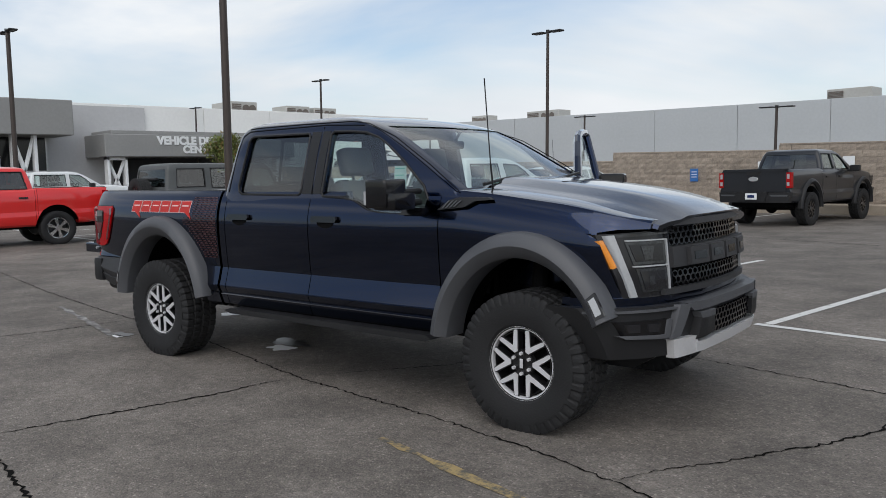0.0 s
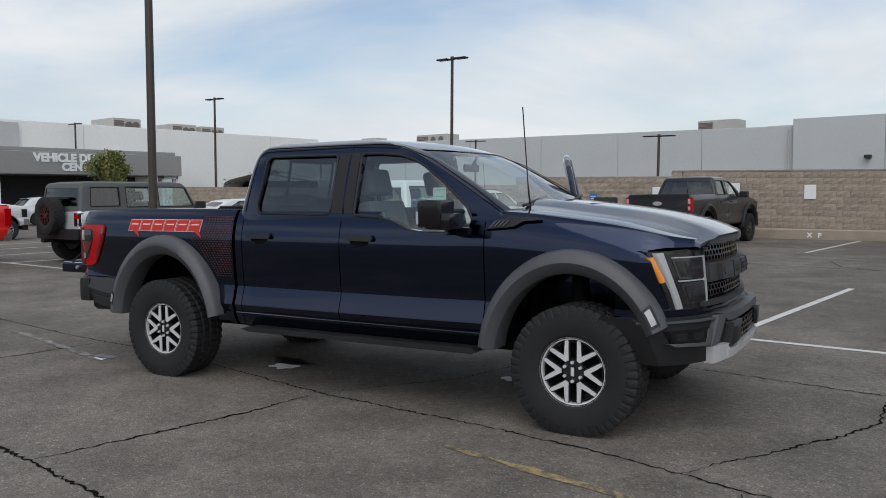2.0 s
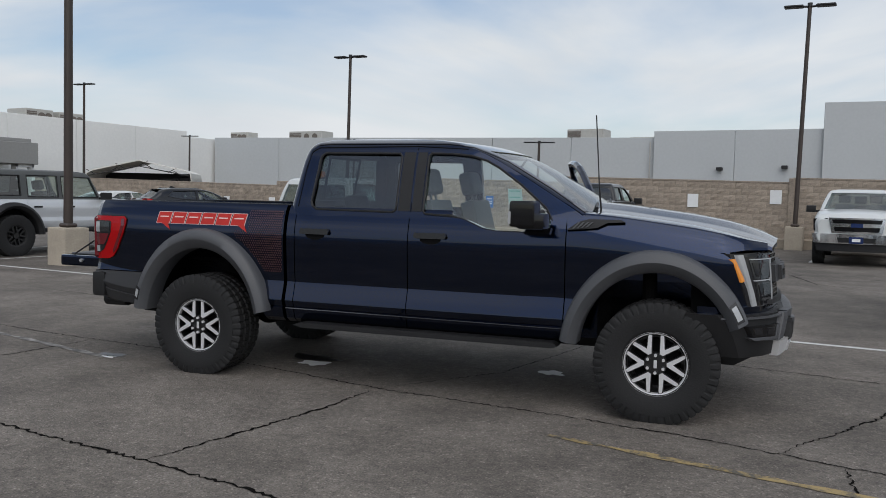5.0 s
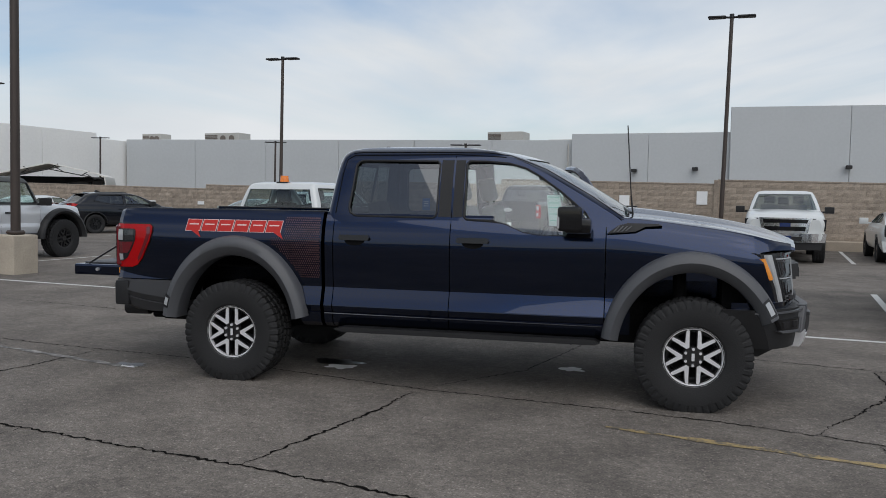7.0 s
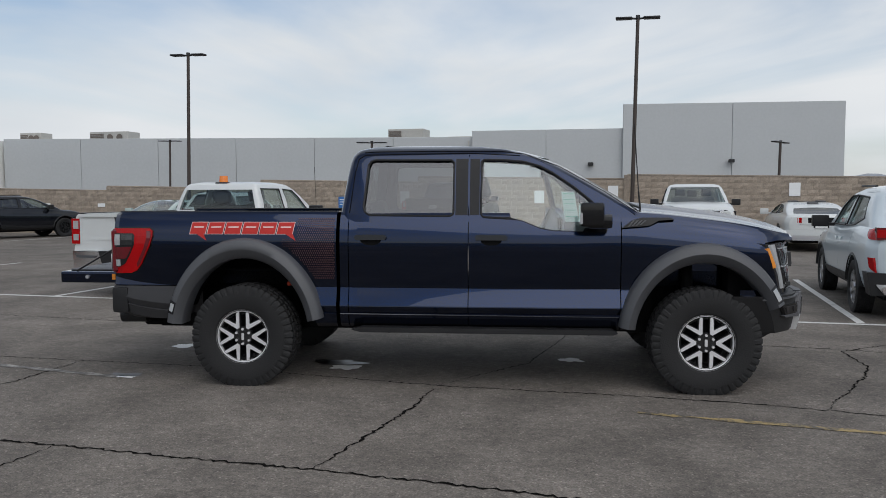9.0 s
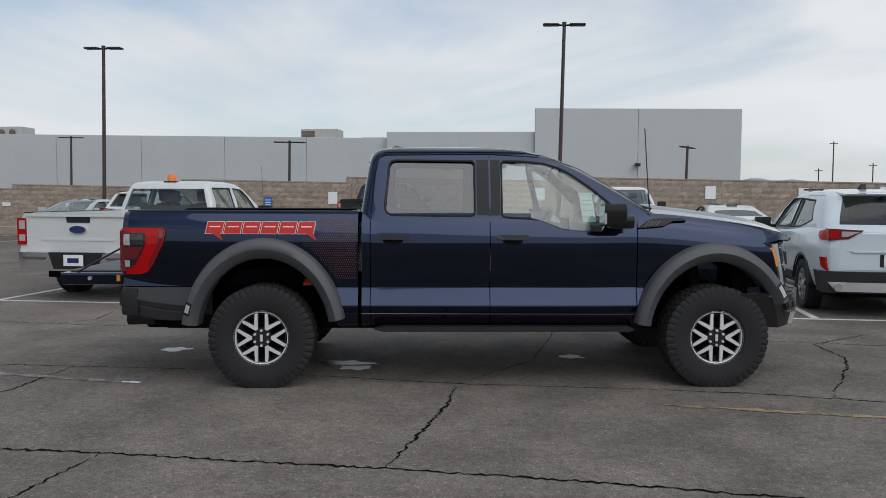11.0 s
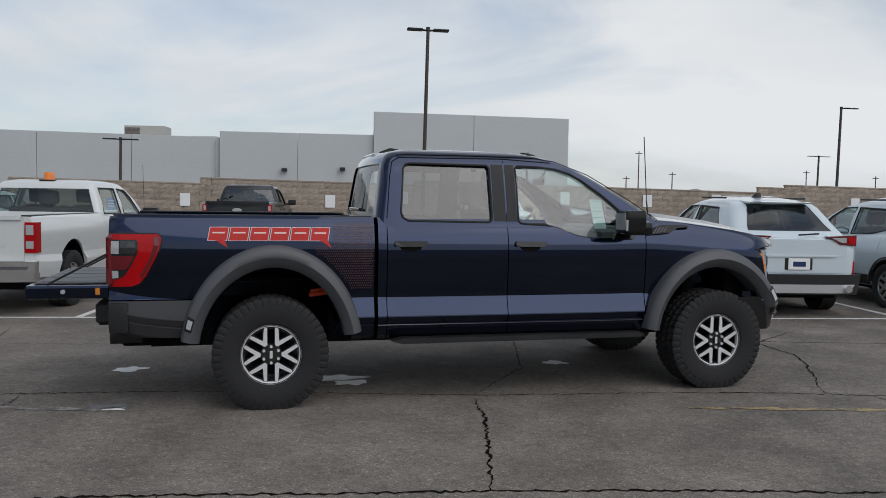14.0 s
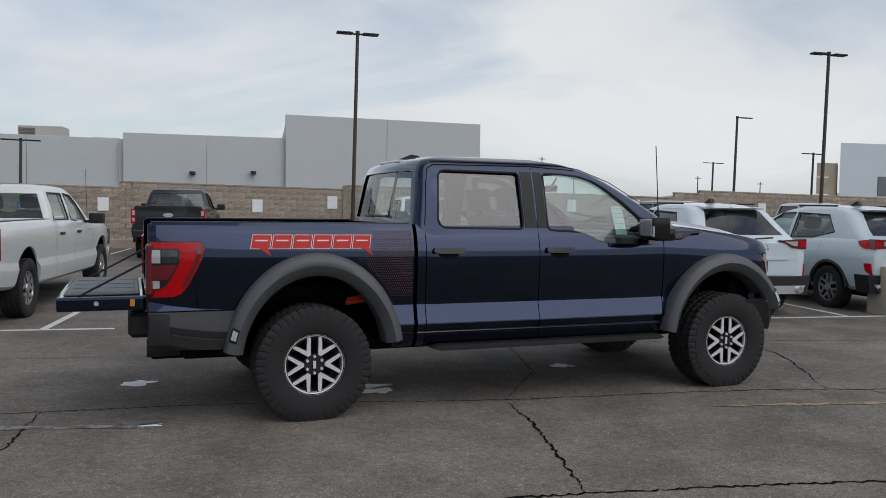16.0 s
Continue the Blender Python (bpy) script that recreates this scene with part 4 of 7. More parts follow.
def steering_wheel(owner, x, y, z):
    b = bmesh.new()
    m = Matrix.Translation((x, y, z)) @ pose(0, 0, 0, 0, -65, 0)
    ring = []
    for i in range(28):
        a = 2 * math.pi * i / 28
        ring.append([m @ Vector(((0.18 + 0.016 * math.cos(c)) * math.cos(a), (0.18 + 0.016 * math.cos(c)) * math.sin(a), 0.016 * math.sin(c))) for c in np.linspace(0, 2 * math.pi, 8, endpoint=False)])
    vs = [[b.verts.new(p) for p in r] for r in ring]
    for i in range(28):
        for j in range(8):
            b.faces.new((vs[i][j], vs[i][(j + 1) % 8], vs[(i + 1) % 28][(j + 1) % 8], vs[(i + 1) % 28][j]))
    box(b, -0.06, 0.06, -0.17, 0.17, -0.015, 0.015, 0.01, m=m)
    box(b, -0.17, 0, -0.03, 0.03, -0.012, 0.012, 0.01, m=m)
    return part("steering_wheel", b, SEAT_DARK, owner, smooth=True, angle=40)


def splash(owner, shell, arches, inner=0.62):
    """Dark floor and wheel housings under the body."""
    b = bmesh.new()
    xs = sorted(a[0] for a in arches)
    zb = shell.tab[len(shell.tab) // 2][1]
    box(b, shell.x0 + 0.25, shell.x1 - 0.25, -inner, inner, zb - 0.06, zb + 0.32)
    for a in arches:
        box(b, a[0] - 0.44, a[0] + 0.44, -inner, inner, min(0.44, zb), zb + 0.45)
    for a in arches:
        if len(a) > 2:
            ra, rb = a[2] - 0.004, a[3] - 0.004
        else:
            ra, rb = 0.582, 0.655
        for s in (-1, 1):
            q = bmesh.new()
            y0, y1 = s * (inner - 0.02), s * (float(shell.y(a[0] + ra * 0.9, a[1] + 0.12)) - 0.03)
            prev = None
            for i in range(25):
                t = math.pi * (0.1 + 0.8 * i / 24)
                v = [q.verts.new((a[0] + ra * math.cos(t), y, a[1] + rb * math.sin(t))) for y in (y0, y1)]
                if prev:
                    q.faces.new((prev[0], prev[1], v[1], v[0]))
                prev = v
            q.verts.ensure_lookup_table()
            q.faces.new([q.verts[2 * i] for i in range(25)])
            bmesh.ops.solidify(q, geom=q.faces[:], thickness=0.004)
            part("wheel_liner", q, UNDER, owner, "", True)
    return part("underbody", b, UNDER, owner)


def axle(owner, x, z, half):
    b = bmesh.new()
    rod(b, (x, -half, z), (x, half, z), 0.055, 10)
    bmesh.ops.create_uvsphere(b, u_segments=12, v_segments=8, radius=0.15, matrix=pose(x, 0.1, z))
    return part("axle", b, UNDER, owner, smooth=True)


def plate(owner, x, y, z, face, material=SIGN_WHITE, mark=BLUE_BADGE):
    """A licence plate carrier with a plain mark."""
    s = 1 if face > 0 else -1
    p = part("licence_plate", box(bmesh.new(), x, x + s * 0.012, y - 0.155, y + 0.155, z - 0.08, z + 0.08, 0.004), material, owner)
    part("plate_mark", box(bmesh.new(), x + s * 0.012, x + s * 0.016, y - 0.09, y + 0.09, z - 0.035, z + 0.035, 0.003), mark, p)
    return p


# ---- the navy pickup ----
HERO = pose(0, 0, -0.02, 0, 0, 8.9)
hero = thing("pickup_truck", "dark navy crew-cab off-road pickup, tailgate down, driver's door open", "pickup truck", m=HERO)


def hero_shell():
    zs = [(0.50, 0.90), (0.535, 0.945), (0.60, 0.967), (0.615, 0.972), (0.622, 0.962), (0.65, 0.976), (0.676, 0.985), (0.684, 0.984), (0.74, 0.967), (0.815, 0.947), (0.825, 0.945), (0.9, 0.9525), (1.02, 0.96),
          (1.12, 0.965), (1.19, 0.966), (1.24, 0.961), (1.29, 0.951), (1.34, 0.937), (1.38, 0.921), (1.41, 0.905), (1.43, 0.887)]
    prof = [((z - 0.5) / 0.93, y / 0.99) for z, y in zs]
    tab = [(-1.12, 0.62, 1.425, 0.955, 0.9, 0.0), (-1.07, 0.6, 1.437, 0.98, 0.9, 0.0), (-0.9, 0.55, 1.44, 0.995, 0.9, 0.0), (-0.3, 0.5, 1.44, 1.005, 0.9, 0.0), (0.3, 0.5, 1.44, 1.005, 0.9, 0.0), (0.775, 0.5, 1.437, 0.99, 0.9, 0.0),
           (0.95, 0.5, 1.43, 0.985, 0.9, 0.0), (1.8, 0.5, 1.43, 0.99, 0.9, 0.0), (2.6, 0.5, 1.43, 0.99, 0.9, 0.0), (3.02, 0.5, 1.44, 0.988, 0.9, 0.012), (3.3, 0.5, 1.425, 0.995, 0.9, 0.03), (3.66, 0.52, 1.385, 1.0, 0.9, 0.035),
           (3.95, 0.54, 1.347, 0.995, 0.9, 0.03), (4.1, 0.56, 1.32, 0.985, 0.9, 0.02), (4.25, 0.6, 1.285, 0.93, 0.9, 0.015), (4.38, 0.62, 1.262, 0.82, 0.9, 0.0)]
    return Shell(tab, prof)


hs = hero_shell()
hh = House([(1.36, 0.785, 3.27, 0.925), (1.43, 0.79, 3.2, 0.905), (1.5, 0.8, 3.09, 0.888), (1.6, 0.815, 2.925, 0.862), (1.7, 0.83, 2.755, 0.835), (1.8, 0.845, 2.575, 0.803), (1.87, 0.862, 2.425, 0.775), (1.92, 0.885, 2.28, 0.742),
            (1.95, 0.925, 2.15, 0.705), (1.975, 1.01, 1.97, 0.64), (1.99, 1.2, 1.75, 0.5)], 0.13, 0.05)
R_WIN = [(0.985, 1.475), (1.0, 1.435), (1.04, 1.412), (1.69, 1.405), (1.715, 1.42), (1.72, 1.45), (1.72, 1.835), (1.7, 1.858), (1.07, 1.862), (1.035, 1.852), (1.015, 1.82)]
F_WIN = [(1.94, 1.42), (1.96, 1.398), (2.18, 1.385), (2.28, 1.36), (2.42, 1.302), (2.53, 1.285), (2.95, 1.28), (2.975, 1.31), (2.885, 1.465), (2.68, 1.635), (2.51, 1.752), (2.41, 1.805), (2.28, 1.842), (2.12, 1.857), (1.96, 1.86), (1.94, 1.84)]
AR = dict(rear=(0.02, 0.435), front=(3.675, 0.435))


def hero_body():
    cuts = [prism(bmesh.new(), oval(*AR[k], a, b_), s * 0.62, s * 1.3) for k, a, b_ in (("rear", 0.585, 0.685), ("front", 0.585, 0.66)) for s in (-1, 1)]
    cuts += [
box(bmesh.new(), -1.5, 0.67, -0.78, 0.78, 0.93, 2.0), box(bmesh.new(), 0.9, 3.2, -0.83, 0.83, 0.75, 2.0),
            prism(bmesh.new(), [(2.16, 1.5), (2.18, 1.387), (2.28, 1.362), (2.42, 1.304), (2.53, 1.287), (2.92, 1.282), (2.94, 1.5)], -1.3, 1.3)]
    val = clip(clip(cut(hs.solid(60), *[prism(bmesh.new(), oval(*AR["rear"], 0.6, 0.7), s * 0.62, s * 1.3) for s in (-1, 1)]), None, -0.49), 0.56, 0.828, 2)
    bmesh.ops.scale(val, vec=(1, 1.012, 1), verts=val.verts)
    part("rear_valance", val, VALANCE, hero, "black textured lower rear corner", True, 22)
    cuts.append(box(bmesh.new(), -1.5, -0.485, -1.3, 1.3, 0.3, 0.836))
    cuts.append(prism(bmesh.new(), [(4.14, 1.2), (4.24, 1.216), (4.7, 1.216), (4.7, 0.3), (4.17, 0.3), (4.17, 0.79), (4.27, 0.825)], -1.3, 1.3))
    b = cut(hs.solid(60), *cuts)
    part("bed", clip(b, None, 0.77), NAVY, hero, "glossy navy pickup bed with wide fenders", True, 9)
    part("cab_corner", clip(b, 0.8, 0.866), NAVY, hero, "", True, 9)
    for lo, hi, nm in ((0.873, 1.838, "rear_door"), (1.845, 3.04, "front_door")):
        d = clip(b, lo, hi)
        for sgn in (-1, 1):
            if nm == "front_door" and sgn > 0:
                continue
            h = clip(d, None if sgn < 0 else 0.0, 0.0 if sgn < 0 else None, 1)
            door = part(nm, h, NAVY, hero, "", True, 9)
            xh = lo + 0.06
            part("door_handle", side_slab(hs, [(xh - 0.0, 1.215), (xh + 0.24, 1.215), (xh + 0.25, 1.235), (xh + 0.24, 1.258), (xh, 1.258), (xh - 0.01, 1.235)], sgn, 0.028, 0.02), GLOSS_BLACK, door, "black pull handle")
            # no hollow here: a flat dark oval gives the recess its shade
            part("handle_cup_shade", side_slab(hs, oval(xh + 0.12, 1.213, 0.085, 0.042, 16), sgn, 0.003, 0.02), UNDER, door, "flat dark oval for the hand recess's shade")
        if nm == "front_door":
            left = clip(clip(d, 0.0, None, 1), 0.8, None, 1)
            bmesh.ops.translate(left, verts=left.verts, vec=(-3.04, -0.95, 0))
            piv = new("open_door")
            piv.parent = hero
            piv["label"] = "open navy driver's door"
            piv.matrix_local = Matrix.Translation((3.04, 0.95, 0)) @ pose(0, 0, 0, 0, 0, -72)
            part("door_skin", left, NAVY, piv, "", True, 22)
            pl = [(x - 3.04, z) for x, z in F_WIN]
            cxm, czm = sum(p[0] for p in pl) / len(pl), sum(p[1] for p in pl) / len(pl)
            fr = bmesh.new()
            for i in range(len(pl)):
                p, q = pl[i], pl[(i + 1) % len(pl)]
                f = [((p[0] - cxm) * 1.08 + cxm, (p[1] - czm) * 1.12 + czm), ((q[0] - cxm) * 1.08 + cxm, (q[1] - czm) * 1.12 + czm)]
                yy = [hh.row(min(1.93, max(1.4, z)))[2] - 0.95 for z in (p[1], q[1])]
                rod(fr, (f[0][0], yy[0], f[0][1]), (f[1][0], yy[1], f[1][1]), 0.035, 8)
            part("window_frame", fr, NAVY, piv, "", True)
            gp = bmesh.new()
            gp.faces.new([gp.verts.new((x, hh.row(max(1.4, z))[2] - 0.95, z)) for x, z in pl])
            part("window", gp, GLASS, piv, out=(0, 1, 0)).visible_shadow = False
    part("front_fender", clip(b, 3.048, None), NAVY, hero, "", True, 20)
    b.free()


hero_body()


def hero_cab():
    c = [hh.solid(0.055), prism(bmesh.new(), R_WIN, -1.3, 1.3), prism(bmesh.new(), F_WIN, -1.3, 1.3), yz_cut(hh, 1.45, 1.885, 2.1, 3.6, 0.085), yz_cut(hh, 1.47, 1.86, 0.4, 1.1, 0.12),
         prism(bmesh.new(), [(1.9, 1.3), (3.05, 1.3), (2.6, 1.72), (2.38, 1.87), (1.9, 1.9)], 0.5, 1.3)]
    part("cab", cut(hh.solid(), *c), NAVY, hero, "", True, 24)
    part("windshield", hh.front(1.42, 1.9, 0.98), SHIELD, hero, smooth=True, out=(1, 0, 1)).visible_shadow = False
    part("rear_window", hh.front(1.46, 1.87, 0.95, rear=True), GLASS, hero, smooth=True, out=(-1, 0, 0.3)).visible_shadow = False
    b = bmesh.new()
    for y in (-0.3, 0.3):
        rod(b, (0.775, y, 1.49), (0.845, y, 1.85), 0.012, 6)
    rod(b, (0.75, -0.31, 1.49), (0.75, 0.31, 1.49), 0.012, 6)
    rod(b, (0.84, -0.31, 1.85), (0.84, 0.31, 1.85), 0.012, 6)
    part("slider_frame", b, GLOSS_BLACK, hero)
    for s in (-1, 1):
        big = [((x - 1.36) * 1.05 + 1.36, (z - 1.65) * 1.07 + 1.65) for x, z in R_WIN]
        if s < 0:                 # the far rear window is wound down
            part("rear_side_window", hh.pane(big, s), GLASS_DARK, hero, "grey-tinted privacy glass", out=(0, s, 0.2)).visible_shadow = False
            big = [((x - 2.4) * 1.03 + 2.4, (z - 1.58) * 1.06 + 1.58) for x, z in F_WIN]
            part("front_side_window", hh.pane(big, s), GLASS, hero, out=(0, s, 0.2)).visible_shadow = False
        for poly in (R_WIN, F_WIN):
            b = bmesh.new()
            for p, q in zip(poly, poly[1:] + poly[:1]):
                rod(b, (p[0], s * (hh.row(p[1])[2] + 0.0 if p[1] > 1.36 else hs.y(p[0], p[1]) - 0.015), p[1]), (q[0], s * (hh.row(q[1])[2] + 0.0 if q[1] > 1.36 else hs.y(q[0], q[1]) - 0.015), q[1]), 0.009, 6)
            if not (s > 0 and poly is F_WIN):
                part("window_seal", b, TRIM_BLACK, hero)
    for s in (-1, 1):
        for lo, hi in ((1.735, 1.834), (1.85, 1.928)):
            if s > 0 and lo > 1.84:
                continue
            b = bmesh.new()
            zs = np.linspace(1.415, 1.868, 7)
            rows = [[(x, s * (hh.row(z)[2] + o), z) for x, o in ((lo, -0.01), (lo, 0.003), (hi, 0.003), (hi, -0.01))] for z in zs]
            loft(b, [[Vector(p) for p in r] for r in rows])
            part("pillar_trim", b, TRIM_BLACK, hero, "satin black door pillar trim")
    # roof ditch seams, antenna fin, lamp at the rear of the roof
    for s in (-1, 1):
        b = bmesh.new()
        pts = [(0.97, 1.925), (1.05, 1.932), (1.6, 1.935), (2.1, 1.93), (2.29, 1.905), (2.57, 1.80), (2.92, 1.60), (3.17, 1.435)]
        for p, q in zip(pts, pts[1:]):
            rod(b, (p[0], s * (hh.row(p[1])[2] + 0.001), p[1]), (q[0], s * (hh.row(q[1])[2] + 0.001), q[1]), 0.0035, 5)
        part("roof_ditch", b, UNDER, hero)
        b = bmesh.new()
        pts = [(0.872, 1.43), (0.885, 1.55), (0.905, 1.75), (0.93, 1.87), (0.985, 1.905), (1.84, 1.915), (2.25, 1.892)]
        for p, q in zip(pts, pts[1:]):
            rod(b, (p[0], s * (hh.row(p[1])[2] - 0.001), p[1]), (q[0], s * (hh.row(q[1])[2] - 0.001), q[1]), 0.005, 5)
        part("door_seam", b, UNDER, hero)
        b = bmesh.new()
        rod(b, (1.842, s * (hh.row(1.41)[2] + 0.001), 1.41), (1.842, s * (hh.row(1.9)[2] + 0.001), 1.9), 0.004, 5)
        part("pillar_seam", b, UNDER, hero)
    b = bmesh.new()
    prism(b, [(0.92, 1.955), (1.14, 1.985), (1.12, 2.015), (1.05, 2.025), (0.96, 1.99)], -0.05, 0.05)
    part("roof_antenna", b, GLOSS_BLACK, hero)
    b = bmesh.new()
    box(b, 0.86, 0.95, -0.26, 0.26, 1.93, 1.965, 0.012)
    part("high_brake_lamp", b, CLEAR_LENS, hero)
    b = bmesh.new()
    rod(b, (3.24, -0.62, 1.43), (3.22, -0.62, 1.6), 0.007, 6)
    rod(b, (3.22, -0.62, 1.6), (3.18, -0.62, 2.15), 0.0045, 6)
    part("mast_antenna", b, TRIM_BLACK, hero)


hero_cab()


def hero_cabin():
    b = bmesh.new()
    box(b, 2.7, 3.16, -0.82, 0.82, 1.0, 1.34, 0.06, seg=2)
    box(b, 2.8, 3.16, -0.45, 0.45, 1.2, 1.37, 0.05, seg=2)
    box(b, 2.0, 2.65, -0.16, 0.16, 0.8, 1.12, 0.05, seg=2)
    part("dashboard", b, SEAT_DARK, hero, "", True, 40)
    b = bmesh.new()
    box(b, 2.6, 2.63, -0.16, 0.16, 1.16, 1.38, 0.01)
    part("centre_screen", b, GLOSS_BLACK, hero)
    for x, y in ((2.18, -0.42), (2.27, 0.42)):
        seat(hero, x, y, 1.06, SEAT_GREY, 0.52, 0.45, "front_seat")
    seat(hero, 1.3, 0, 0.98, SEAT_GREY, 1.4, 0.3, "rear_bench")
    steering_wheel(hero, 2.48, 0.42, 1.28)
    b = bmesh.new()
    box(b, 2.44, 2.47, -0.12, 0.12, 1.73, 1.79, 0.01)
    rod(b, (2.46, 0, 1.77), (2.52, 0, 1.86), 0.01)
    part("inside_mirror", b, TRIM_BLACK, hero)
    b = bmesh.new()
    p = [(2.61, 1.36), (2.72, 1.36), (2.685, 1.6), (2.58, 1.6)]
    b.faces.new([b.verts.new((x, -(hh.row(z if z > 1.4 else 1.4)[2] - 0.03), z)) for x, z in p])
    bmesh.ops.solidify(b, geom=b.faces[:], thickness=0.002)
    st = part("window_sticker", b, PAPER, hero, "pale green price sheet on the side glass")
    b = bmesh.new()
    for z in (1.40, 1.45, 1.5, 1.535, 1.58):
        k = (z - 1.36) * 0.13
        q = [(2.62 - k, z), (2.705 - k, z), (2.705 - k, z + 0.006), (2.62 - k, z + 0.006)]
        b.faces.new([b.verts.new((x, -(hh.row(zz if zz > 1.4 else 1.4)[2] - 0.026), zz)) for x, zz in q])
    part("print_bars", b, PAPER_GREEN, st)
    b = bmesh.new()
    box(b, 0.95, 3.1, -0.85, 0.85, 0.72, 0.78)
    part("cab_floor", b, SEAT_DARK, hero)


hero_cabin()


def nose(y, z):
    xs = [0, 0.3, 0.6, 0.78, 0.9, 0.96, 1.0]
    v = [4.49, 4.48, 4.425, 4.345, 4.24, 4.15, 4.05]
    return float(np.interp(abs(y), xs, v)) - 0.10 * max(0, z - 0.9)


def mirrored(name, c, off, thick, material, parent, label="", n=6, m=3, surf=nose):
    out = []
    for s in (1, -1):
        out.append(part(name, face_quad(surf, [(s * y, z) for y, z in c], off, thick, n, m), material, parent, label, True, 40))
    return out


def hero_front():
    # hood
    xs = np.linspace(3.2, 4.41, 18)
    rings = []
    for x in xs:
        zb, zt, w, tr, cr = hs.row(min(x, 4.3))
        if x > 4.3:
            zt = zt - (x - 4.3) * 0.3
        e = 0.80 - 0.2 * max(0, x - 4.1)
        end = max(0, (x - 4.1) / 0.31)
        top = [(-e, -0.02), (-e * 0.98, 0.018), (-0.62, 0.05), (-0.5, 0.06), (-0.42, 0.092), (-0.2, 0.098), (0, 0.1), (0.2, 0.098), (0.42, 0.092), (0.5, 0.06), (0.62, 0.05), (e * 0.98, 0.018), (e, -0.02)]
        k = 1 - 0.45 * end**2
        fx = 0.07 * end
        rings.append([Vector((x + fx * (1 - (y / e) ** 2), y, zt - 0.02 + h * k)) for y, h in top] + [Vector((x, y, zt - 0.05)) for y in np.linspace(e * 0.9, -e * 0.9, 7)])
    hood = part("hood", loft(bmesh.new(), rings), NAVY, hero, "navy hood with raised centre and vents", True, 30)
    b = bmesh.new()
    box(b, 3.35, 3.58, -0.3, 0.3, 1.44, 1.472, 0.02)
    part("hood_vent", b, TRIM_BLACK, hood)
    for k in range(6):
        part("vent_slat", box(bmesh.new(), 3.37 + k * 0.035, 3.388 + k * 0.035, -0.27, 0.27, 1.466, 1.479, 0.004), TRIM_BLACK, hood)
    b = bmesh.new()
    box(b, 3.1, 3.23, -0.84, 0.84, 1.37, 1.44, 0.02)
    part("cowl", b, TRIM_BLACK, hero)
    for y0, y1 in ((-0.7, -0.05), (0.1, 0.75)):
        b = bmesh.new()
        rod(b, (3.22, y0, 1.47), (3.12, y1, 1.53), 0.011, 6)
        part("wiper", b, TRIM_BLACK, hero)
    # fender vents
    for s in (-1, 1):
        b = side_slab(hs, [(3.05, 1.315), (3.17, 1.325), (3.26, 1.335), (3.33, 1.372), (3.45, 1.38), (3.42, 1.395), (3.2, 1.395), (3.13, 1.375)], s, 0.03, 0.05)
        v = part("fender_vent", b, TRIM_BLACK, hero)
        for k in range(4):
            x = 3.09 + k * 0.03
            part("vent_slat", side_slab(hs, [(x, 1.325 + k * 0.004), (x + 0.012, 1.325 + k * 0.004), (x + 0.055, 1.375), (x + 0.043, 1.375)], s, 0.04, 0.012), PLASTIC, v)
        # flares with marker lamps
        part("rear_flare", flare(*AR["rear"], 0.66, 0.795, 0.53, 0.63, s, 0.965, 1.085, 11, 172), PLASTIC, hero, "grey textured wheel-arch moulding", True, 50)
        part("front_flare", flare(*AR["front"], 0.655, 0.765, 0.53, 0.61, s, 0.955, 1.085, 24, 172), PLASTIC, hero, "grey textured wheel-arch moulding", True, 50)
        for nm, box_of in (("front", (0.655, 0.765, 0.53, 0.61, 0.955, 26, 37)), ("rear", (0.66, 0.795, 0.53, 0.63, 0.965, 158, 166))):
            a0, b0, a1, b1, y_in, t0, t1 = box_of
            case = part("marker_lamp", flare_patch(*AR[nm], a0, b0, a1, b1, s, y_in, 1.085, 0.1, 0.5, t0, t1, 0.004), SMOKED, hero)
            part("marker_lens", flare_patch(*AR[nm], a0, b0, a1, b1, s, y_in, 1.085, 0.17, 0.43, t0 + 1.5, t1 - 1.5, 0.008), CLEAR_LENS, case)
    part("nose_core", box(bmesh.new(), 3.9, 4.28, -0.8, 0.8, 0.55, 1.22), UNDER, hero)
    # lamps
    mirrored("lamp_surround", [(0.952, 1.195), (0.9, 1.2), (0.8, 0.83), (0.872, 0.822)], -0.03, 0.06, UNDER, hero, "", 5, 6)
    for s, hl in zip((1, -1), mirrored("headlamp", [(0.95, 1.19), (0.57, 1.208), (0.57, 0.835), (0.868, 0.825)], 0.0, 0.08, SMOKED, hero, "dark lamp with amber corner and white light guide")):
        def q(c, o, t, mt, nm):
            part(nm, face_quad(nose, [(s * y, z) for y, z in c], o, t, 5, 4), mt, hl, "", True, 40)
        q([(0.928, 1.182), (0.897, 1.186), (0.812, 0.84), (0.842, 0.836)], 0.012, 0.02, CLEAR_LENS, "light_guide")
        q([(0.9, 1.188), (0.6, 1.2), (0.6, 1.182), (0.89, 1.172)], 0.011, 0.02, LAMP_GLASS, "light_guide")
        q([(0.948, 1.155), (0.932, 1.158), (0.896, 1.01), (0.909, 1.0)], 0.01, 0.02, AMBER, "side_reflector")
        q([(0.85, 1.145), (0.62, 1.145), (0.62, 1.02), (0.82, 1.02)], 0.008, 0.02, LAMP_GLASS, "projector_frame")
        q([(0.835, 1.13), (0.64, 1.13), (0.64, 1.035), (0.81, 1.035)], 0.012, 0.02, SMOKED, "projector")
        q([(0.81, 0.995), (0.62, 0.995), (0.62, 0.865), (0.785, 0.865)], 0.008, 0.02, LAMP_GLASS, "projector_frame")
        q([(0.795, 0.98), (0.64, 0.98), (0.64, 0.88), (0.775, 0.88)], 0.012, 0.02, SMOKED, "projector")
